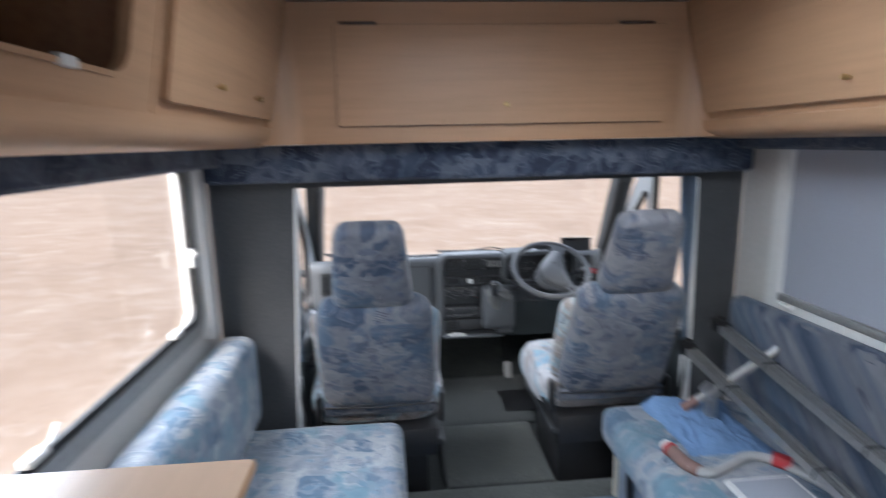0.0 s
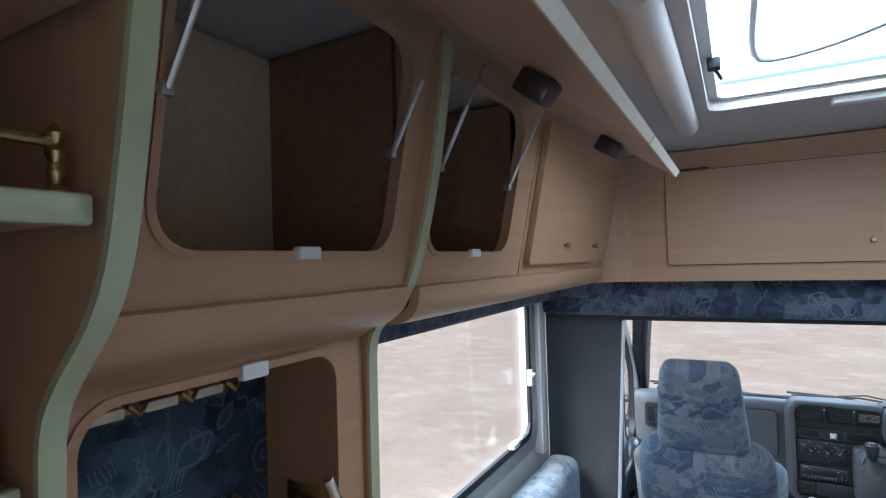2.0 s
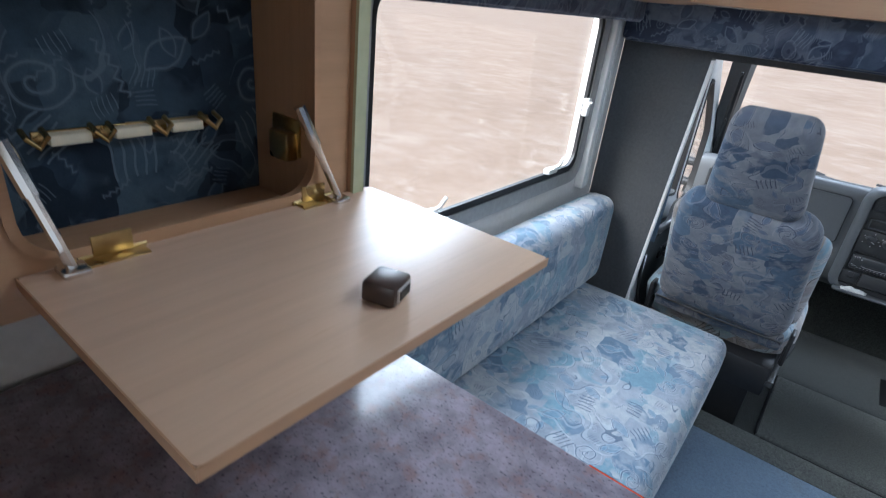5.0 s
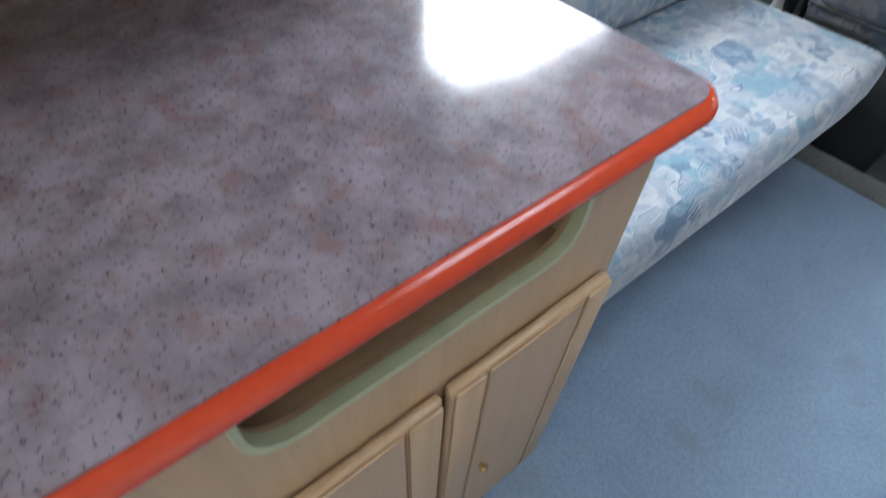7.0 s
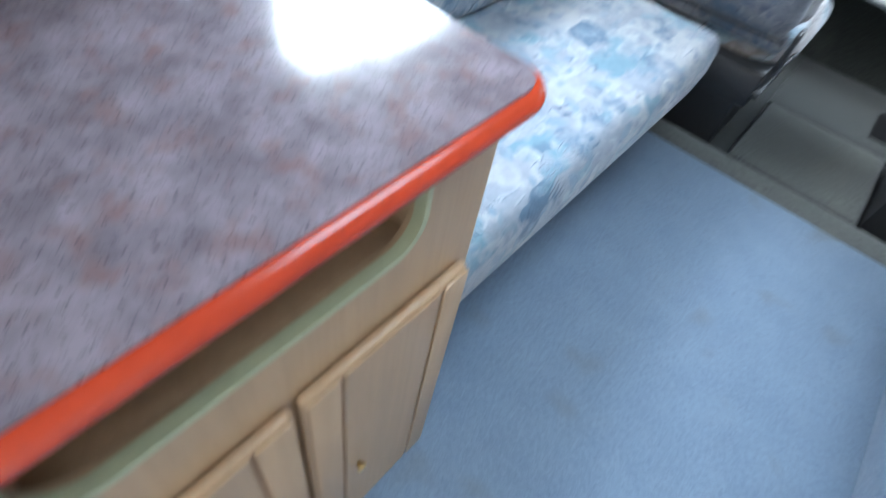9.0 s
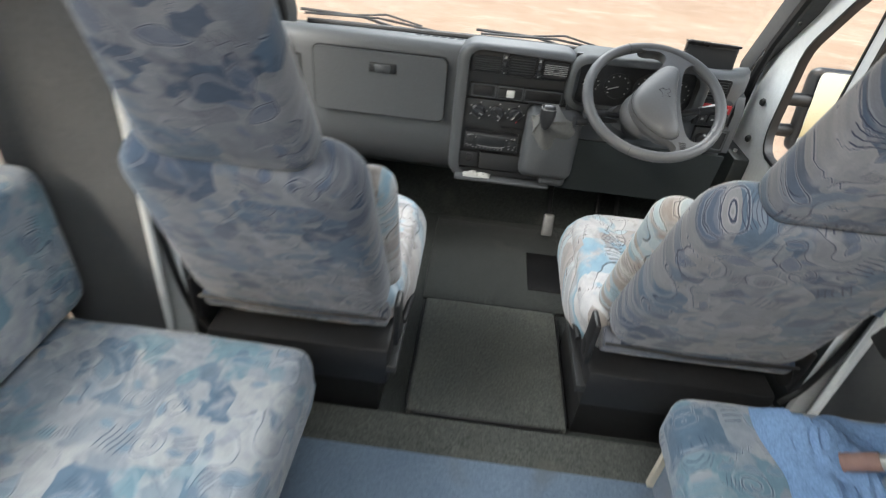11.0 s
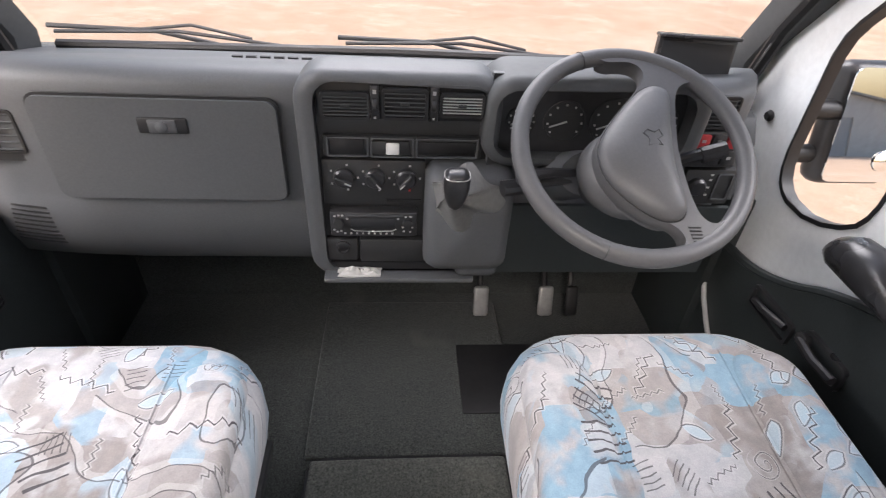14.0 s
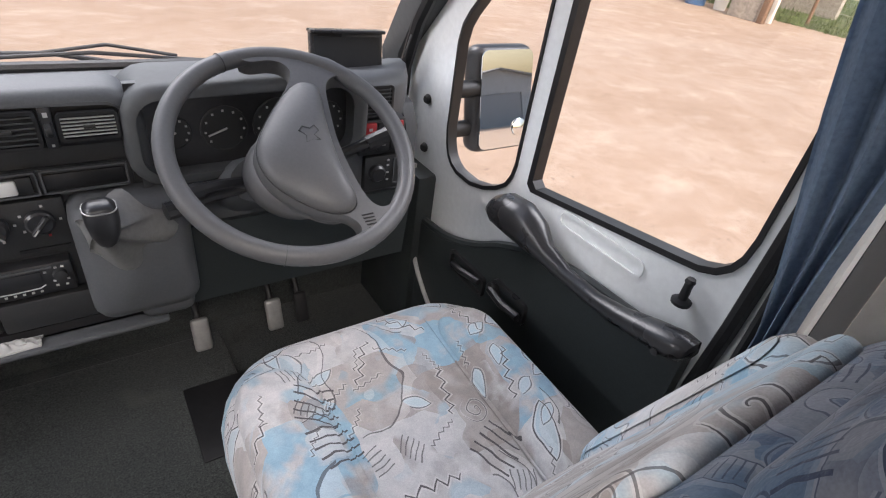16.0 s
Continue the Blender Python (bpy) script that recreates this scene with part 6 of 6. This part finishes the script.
part("rim", tube([on_wheel(R_ * math.cos(a), R_ * math.sin(a), 0.002 * math.sin(3 * a)) for a in (2 * math.pi * i / 56 for i in range(56))], [0.0150, 0.0154], 14, True), WHEEL_GREY, swh, "thick grey foam rim")


def rounded(pts, rounds=2):
    for _ in range(rounds):
        q = []
        for i in range(len(pts)):
            a, b = pts[i], pts[(i + 1) % len(pts)]
            q += [(a[0] * 0.75 + b[0] * 0.25, a[1] * 0.75 + b[1] * 0.25), (a[0] * 0.25 + b[0] * 0.75, a[1] * 0.25 + b[1] * 0.75)]
        pts = q
    return pts


def padded(loop, levels):
    cu, cv = sum(p[0] for p in loop) / len(loop), sum(p[1] for p in loop) / len(loop)
    return loft([[on_wheel(cu + (u - cu) * k, cv + (v - cv) * k, w_) for u, v in loop] for k, w_ in levels])


# the wheel stands turned, its two broad spokes up and down
pad = rounded([(0.030, 0.122), (0.066, 0.120), (0.073, 0.098), (0.063, 0.046), (0.058, -0.015), (0.058, -0.062), (0.066, -0.112), (0.054, -0.130), (0.030, -0.134), (0.004, -0.124), (-0.028, -0.099), (-0.058, -0.064), (-0.068, -0.030), (-0.064, 0.008), (-0.022, 0.066)])
shell = rounded([(-0.050, 0.188), (-0.030, 0.172), (0.004, 0.177), (0.028, 0.170), (0.038, 0.150), (0.022, 0.118), (-0.023, 0.068), (-0.068, 0.008), (-0.072, -0.030), (-0.060, -0.070), (-0.027, -0.106), (0.009, -0.132), (0.038, -0.138), (0.057, -0.160), (0.048, -0.181), (0.000, -0.190), (0.030, -0.194), (0.085, -0.175), (0.130, -0.145), (0.160, -0.108), (0.136, -0.124), (0.110, -0.139), (0.090, -0.129), (0.080, -0.102), (0.074, -0.056), (0.071, 0.0), (0.077, 0.050), (0.084, 0.100), (0.092, 0.121), (0.104, 0.132), (0.122, 0.137), (0.148, 0.127), (0.170, 0.104), (0.146, 0.132), (0.096, 0.170), (0.030, 0.192)], 2)
part("spoke_shell", padded(shell, ((0.97, -0.022), (1.0, -0.012), (1.0, 0.002), (0.985, 0.008))), WHEEL_GREY, swh, "broad grey spokes", angle=60)
part("hub_pad", padded(pad, ((1.0, -0.03), (1.0, 0.008), (0.97, 0.016), (0.85, 0.024), (0.5, 0.031), (0.1, 0.033))), WHEEL_GREY, swh, "smooth grey hub pad", angle=60)
part("hub_seam", tube([on_wheel(0.0 + u * 1.006, v * 1.006, 0.0075) for u, v in pad], 0.0014, 6, True), BLACK, swh)
part("hub_body", loft([[on_wheel(-0.002 + r * math.cos(a), -0.022 + r * math.sin(a), w_) for a in (2 * math.pi * i / 32 for i in range(32))] for r, w_ in ((0.058, -0.006), (0.072, -0.016), (0.080, -0.036), (0.082, -0.052), (0.070, -0.064))]), WHEEL_GREY, swh, "rounded grey hub body", angle=60)
for k in range(6):
    part("spoke_slot", tube([on_wheel(0.062 + 0.001 * k, -0.142 - 0.006 * k, 0.0085), on_wheel(0.082, -0.142 - 0.006 * k, 0.0085)], 0.0014, 6), BLACK, swh)
em = [on_wheel(x_ * 0.9 + 0.020, y_ * 0.9 + 0.002, 0.0315) for x_, y_ in ((-0.018, 0.012), (-0.010, 0.020), (0.002, 0.014), (0.012, 0.020), (0.017, 0.008), (0.006, 0.0), (0.014, -0.012), (0.002, -0.010), (-0.012, -0.014), (-0.008, 0.0))]
part("emblem", tube(em, 0.0016, 6, True), DASH_DARK, swh, "plain embossed emblem")
for rim_a in (112, -112):
    c_, s_ = math.cos(radians(rim_a)), math.sin(radians(rim_a))
    ca = on_wheel(R_ * c_, R_ * s_)
    rad = sx * c_ + sy * s_
    part("rim_seam", tube([ca + (rad * math.cos(b) + WN * math.sin(b)) * 0.0156 for b in (2 * math.pi * i / 16 for i in range(16))], 0.0008, 5, True), DASH_DARK, swh)
part("column", rod(on_wheel(0, -0.02, -0.05), (0.450, 0.745, 0.705), 0.045, 18), DASH_DARK, swh)

# small screen on the dashboard
mo = thing("screen", (0.73, 1.05, 0.80), "black flip-up monitor standing on the dashboard", "screen")
mm = Matrix.Translation((0.708, 1.026, 0.852)) @ Matrix.Rotation(radians(-7), 4, "Z") @ Matrix.Rotation(radians(-8), 4, "X")
part("case", box((-0.084, -0.012, -0.064), (0.084, 0.012, 0.060), 0.004, 2, mm), BLACK_GLOSS, mo)
part("glass", box((-0.076, -0.0135, -0.044), (0.076, -0.012, 0.048), 0, 1, mm), SCREEN, mo)
part("hood", box((-0.086, -0.028, 0.056), (0.086, 0.012, 0.063), 0.002, 1, mm), BLACK_GLOSS, mo)
for k in range(3):
    part("button", box((0.016 + k * 0.016, -0.0145, -0.056), (0.026 + k * 0.016, -0.012, -0.051), 0.001, 1, mm), PRINT, mo)
part("foot", box((-0.06, -0.03, -0.075), (0.06, 0.03, -0.062), 0.004, 2, mm), BLACK_GLOSS, mo)
part("cable", tube([(0.82, 1.05, 0.81), (0.86, 1.03, 0.84), (0.885, 1.04, 0.90)], 0.003, 6), BLACK, mo)

# pedals and cab mats
for x_, w_ in ((0.322, 0.024), (0.528, 0.024), (0.612, 0.020)):
    pd = thing("pedal", (x_, 1.12, -0.03), "worn steel foot pedal", "pedal", "foot pedals")
    part("pad", box((-w_, -0.01, -0.05), (w_, 0.01, 0.05), 0.012, 3, Matrix.Translation((x_, 1.10, 0.08)) @ Matrix.Rotation(radians(-20), 4, "X")), GREY_ALU if x_ < 0.6 else BLACK, pd)
    part("arm", tube([(x_, 1.12, 0.09), (x_, 1.20, 0.20), (x_, 1.24, 0.36)], 0.010, 8), BLACK, pd)
solid("heel_mat", box((0.24, 0.75, -0.014), (0.62, 1.0, -0.008), 0.003), BLACK, "worn black rubber heel mat", "mat")
fm = thing("floor_mat", (0.1, 0.2, -0.03), "grey ribbed cab floor mat with a bound edge", "mat", "cab floor mats")
part("sheet", cushion((-0.15, 0.105, -0.03), (0.335, 0.622, -0.002), 0.012, 0.003), MAT_RUBBER, fm)
part("binding", tube([(x, y, -0.012) for x, y in rrect(-0.15, 0.105, 0.335, 0.622, 0.04)], 0.0075, 6, True), BLACK, fm, "black bound edge")
fm2 = thing("floor_mat", (0.1, 0.6, -0.03), "grey cab floor mat running up to the dashboard", "mat", "cab floor mats")
part("sheet", cushion((-0.165, 0.634, -0.03), (0.385, 1.20, -0.014), 0.006, 0.002), CAB_CARPET, fm2)
solid("sill_strip", box((-0.80, -0.036, -0.028), (0.88, 0.085, 0.003), 0.004), MAT_RUBBER, "worn grey threshold strip at the carpet edge", "threshold strip", kind="structure")


# ---- cab seats ----
def cab_seat(x, dy, label, recl):
    ob = thing("driving_seat" if x > 0 else "passenger_seat", (x, 0.3 + dy, -0.03), label, "car seat", "cab seats")
    xc = x - 0.02 if x < 0 else x
    cm = Matrix.Translation((xc, 0.325 + dy, 0.335)) @ Matrix.Rotation(radians(3), 4, "X")
    part("seat_cushion", soft_block(0.57, 0.51, 0.135, 0.15, 0.05, 0.008, cm, 0.0, 0.004), SEAT_FABRIC, ob, "pale patterned seat cushion")
    for s in (-1, 1):
        b_ = soft_block(0.15, 0.47, 0.05, 0.07, 0.024, 0.006, Matrix.Translation((xc + s * 0.195, 0.275 + dy, 0.432)) @ Matrix.Rotation(radians(3), 4, "X") @ Matrix.Rotation(radians(-s * 5), 4, "Y"), 0.12)
        part("side_bolster", b_, SEAT_FABRIC, ob)
        part("seam", tube([(xc + s * 0.122, 0.06 + dy, 0.461), (xc + s * 0.122, 0.30 + dy, 0.474), (xc + s * 0.128, 0.50 + dy, 0.482), (xc + s * 0.132, 0.565 + dy, 0.455)], 0.0022, 6), SEAT_FABRIC, ob)
    bm_ = Matrix.Translation((x, -0.055 + dy, 0.705)) @ Matrix.Rotation(radians(recl), 4, "X") @ Matrix.Rotation(radians(90), 4, "X")
    part("backrest", soft_block(0.455, 0.53, 0.10, 0.08, 0.04, 0.014, bm_ @ Matrix.Translation((0, 0, -0.05)), 0.10, 0.003), SHADED_FABRIC, ob, "patterned backrest in a shaded grey-blue")
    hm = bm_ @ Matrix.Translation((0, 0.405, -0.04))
    part("headrest", soft_block(0.285, 0.33, 0.085, 0.05, 0.032, 0.008, hm, 0.22), SHADED_FABRIC, ob, "tall patterned headrest")
    part("front_pad", soft_block(0.40, 0.48, 0.03, 0.07, 0.014, 0.008, bm_ @ Matrix.Translation((0, -0.01, -0.07)), 0.10), SEAT_FABRIC, ob)
    for s in (-1, 1):
        part("back_bolster", soft_block(0.10, 0.42, 0.06, 0.05, 0.028, 0.004, bm_ @ Matrix.Translation((s * 0.185, -0.05, -0.085)) @ Matrix.Rotation(radians(s * 14), 4, "Y"), 0.0), SEAT_FABRIC, ob)
    lm = bm_ @ Matrix.Translation((0, -0.26, 0.015))
    part("back_skirt", box((-0.225, -0.045, -0.02), (0.225, 0.012, 0.035), 0.015, 2, lm), SHADED_FABRIC, ob)
    part("zip_line", tube([lm @ Vector((-0.222, 0.016, 0.035)), lm @ Vector((0.0, 0.012, 0.042)), lm @ Vector((0.222, 0.016, 0.035))], 0.004, 6), BLACK, ob)
    part("pedestal", box((x - 0.19, 0.10 + dy, -0.03), (x + 0.19, 0.46 + dy, 0.25), 0.01), BLACK, ob, "black steel pedestal")
    part("pan", box((x - 0.23, 0.0 + dy, 0.22), (x + 0.23, 0.53 + dy, 0.345), 0.012), BLACK, ob)
    for s in (-1, 1):
        part("runner", box((x + s * 0.225, 0.0 + dy, 0.27), (x + s * 0.25, 0.48 + dy, 0.295), 0.003), DASH_DARK, ob)
        part("recliner", join(lathe([(0.035, 0), (0.035, s * 0.012), (0.02, s * 0.018)], (x + s * 0.235, 0.04 + dy, 0.395), "x", 18), box((x + s * 0.238, 0.0 + dy, 0.37), (x + s * 0.252, 0.06 + dy, 0.50), 0.005)), BLACK, ob)
    part("lever", tube([(x + 0.25 * (1 if x < 0.1 else -1), 0.10 + dy, 0.36), (x + 0.26 * (1 if x < 0.1 else -1), 0.18 + dy, 0.38)], 0.009, 8), BLACK, ob, "black recline lever")
    return ob


cab_seat(-0.42, 0.0, "passenger cab seat in pale blue patterned velour", 23)
cab_seat(0.535, 0.02, "driver's cab seat in pale blue patterned velour", 22)
for s in (-1, 1):
    solid("kick_panel", box((CX + s * 0.83, 0.95, -0.09), (CX + s * 0.90, 1.30, 0.55), 0.01), DOOR_DARK, "dark footwell side panel", "panel", kind="structure")

# ---- yard ----
vg = random.Random(4)
bm = bmesh.new()
rows_ = []
for i in range(15):
    rows_.append([bm.verts.new((16.9 + i * 0.7 + 0.25 * noise.noise(Vector((i, j, 0.5))), 1.0 + j * 0.62, -0.655 + 0.02 * i + 0.05 * noise.noise(Vector((i * 0.7, j * 0.7, 2.0))))) for j in range(22)])
for i in range(14):
    for j in range(21):
        bm.faces.new((rows_[i][j], rows_[i + 1][j], rows_[i + 1][j + 1], rows_[i][j + 1]))
for i in range(6000):
    x, y = 16.8 + 9.0 * vg.random() ** 1.6, vg.uniform(1.0, 14.0)
    h, a = vg.uniform(0.05, 0.20), vg.uniform(0, math.pi)
    dx, dy_ = 0.016 * math.cos(a), 0.016 * math.sin(a)
    z = -0.67 + (x - 16.9) * 0.028
    v = [bm.verts.new(p) for p in ((x - dx, y - dy_, z), (x + dx, y + dy_, z), (x + dx * 0.2 + vg.uniform(-0.05, 0.05), y + dy_ * 0.2, z + h))]
    bm.faces.new(v)
GRASS = plain("rough_grass", (0.10, 0.135, 0.055), 0.85, var=0.35, grain=3.0, bumps=0)
solid("grass_verge", bm, GRASS, "rough green grass along the yard fence", "grass", kind="stuff", smooth=False)
POST = plain("weathered_timber", (0.20, 0.13, 0.09), 0.85, var=0.25, grain=20)
fence = thing("fence", (17.4, 6, -0.66), "weathered post and wire fence along the yard", "fence")
for i in range(5):
    y = 0.5 + i * 1.75
    part("post", rod((17.4, y, -0.66), (17.42, y + 0.03, 0.65), 0.05, 8), POST, fence)
for z_ in (-0.2, 0.2, 0.55):
    part("wire", rod((17.4, 0.3, z_), (17.4, 7.8, z_), 0.006, 5), GREY_ALU, fence)
CONCRETE = plain("stained_concrete", (0.36, 0.34, 0.31), 0.9, var=0.2, grain=12.0)
shed = thing("open_shed", (17, 10, -0.66), "open-fronted yard shed with timber posts and a concrete wall", "shed")
part("wall", box((15.45, 7.95, -0.66), (15.75, 8.75, 1.7), 0.01), CONCRETE, shed, "stained concrete wall")
part("wall", box((19.6, 7.8, -0.66), (19.8, 15.6, 2.4)), CONCRETE, shed)
part("post", box((15.36, 7.68, -0.66), (15.52, 7.84, 2.4), 0.01), POST, shed, "brown timber post")
part("post", box((15.80, 7.70, -0.66), (15.92, 7.82, 2.4), 0.01), WHITE_PLASTIC, shed, "white painted post")
part("post", box((15.36, 12.0, -0.66), (15.52, 12.16, 2.4), 0.01), POST, shed, "brown timber post")
part("post", box((15.36, 15.4, -0.66), (15.52, 15.56, 2.4), 0.01), POST, shed, "brown timber post")
part("roof", loft([[(14.9, y, 2.40), (20.0, y, 3.0), (20.0, y, 3.1), (14.9, y, 2.50)] for y in (7.4, 15.9)]), GREY_ALU, shed, "grey sheet roof", smooth=False)
solid("barrel", lathe([(0.0, 0), (0.28, 0.0), (0.29, 0.04), (0.28, 0.28), (0.30, 0.30), (0.28, 0.32), (0.28, 0.58), (0.30, 0.60), (0.28, 0.62), (0.29, 0.86), (0.27, 0.88), (0.0, 0.87)], (15.9, 10.1, -0.66), "z", 24), plain("blue_barrel_plastic", (0.06, 0.14, 0.30), 0.45), "blue plastic barrel standing in the yard shed", "barrel")
solid("plastic_tub", lathe([(0.0, 0), (0.16, 0.0), (0.20, 0.36), (0.21, 0.36), (0.21, 0.39), (0.19, 0.39), (0.15, 0.02), (0.0, 0.015)], (16.0, 9.35, -0.66), "z", 24), WHITE_PLASTIC, "white plastic tub standing beside the barrel", "tub")
BARN_WALL = plain("grey_sheet_cladding", (0.34, 0.36, 0.38), 0.5, var=0.1, grain=2.0)
BARN_ROOF = plain("grey_sheet_roof", (0.20, 0.21, 0.22), 0.6, var=0.15, grain=2.0)
barn = thing("barn", (26, -42, -0.66), "grey sheet-clad barn with a pitched roof", "barn")
part("wall", plate([(22, -0.66), (40, -0.66), (40, 2.6), (31, 4.2), (22, 2.6)], [rrect(28.5, -0.64, 33.5, 2.2, 0.02, 1)], on_y(-36.0, -1), 0.2), BARN_WALL, barn, smooth=False)
part("wall", box((21.8, -54, -0.66), (22.0, -36.0, 2.6)), BARN_WALL, barn)
part("wall", box((40.0, -54, -0.66), (40.2, -36.0, 2.6)), BARN_WALL, barn)
part("door", box((28.6, -36.12, -0.64), (33.4, -36.06, 2.18)), plain("grey_sheet_door", (0.24, 0.26, 0.29), 0.5), barn, "grey sheet door")
for s in (-1, 1):
    part("roof", loft([[(31, y, 4.35), (31 + s * 9.6, y, 2.60), (31 + s * 9.6, y, 2.45), (31, y, 4.2)] for y in (-35.6, -54.2)]), BARN_ROOF, barn, smooth=False)
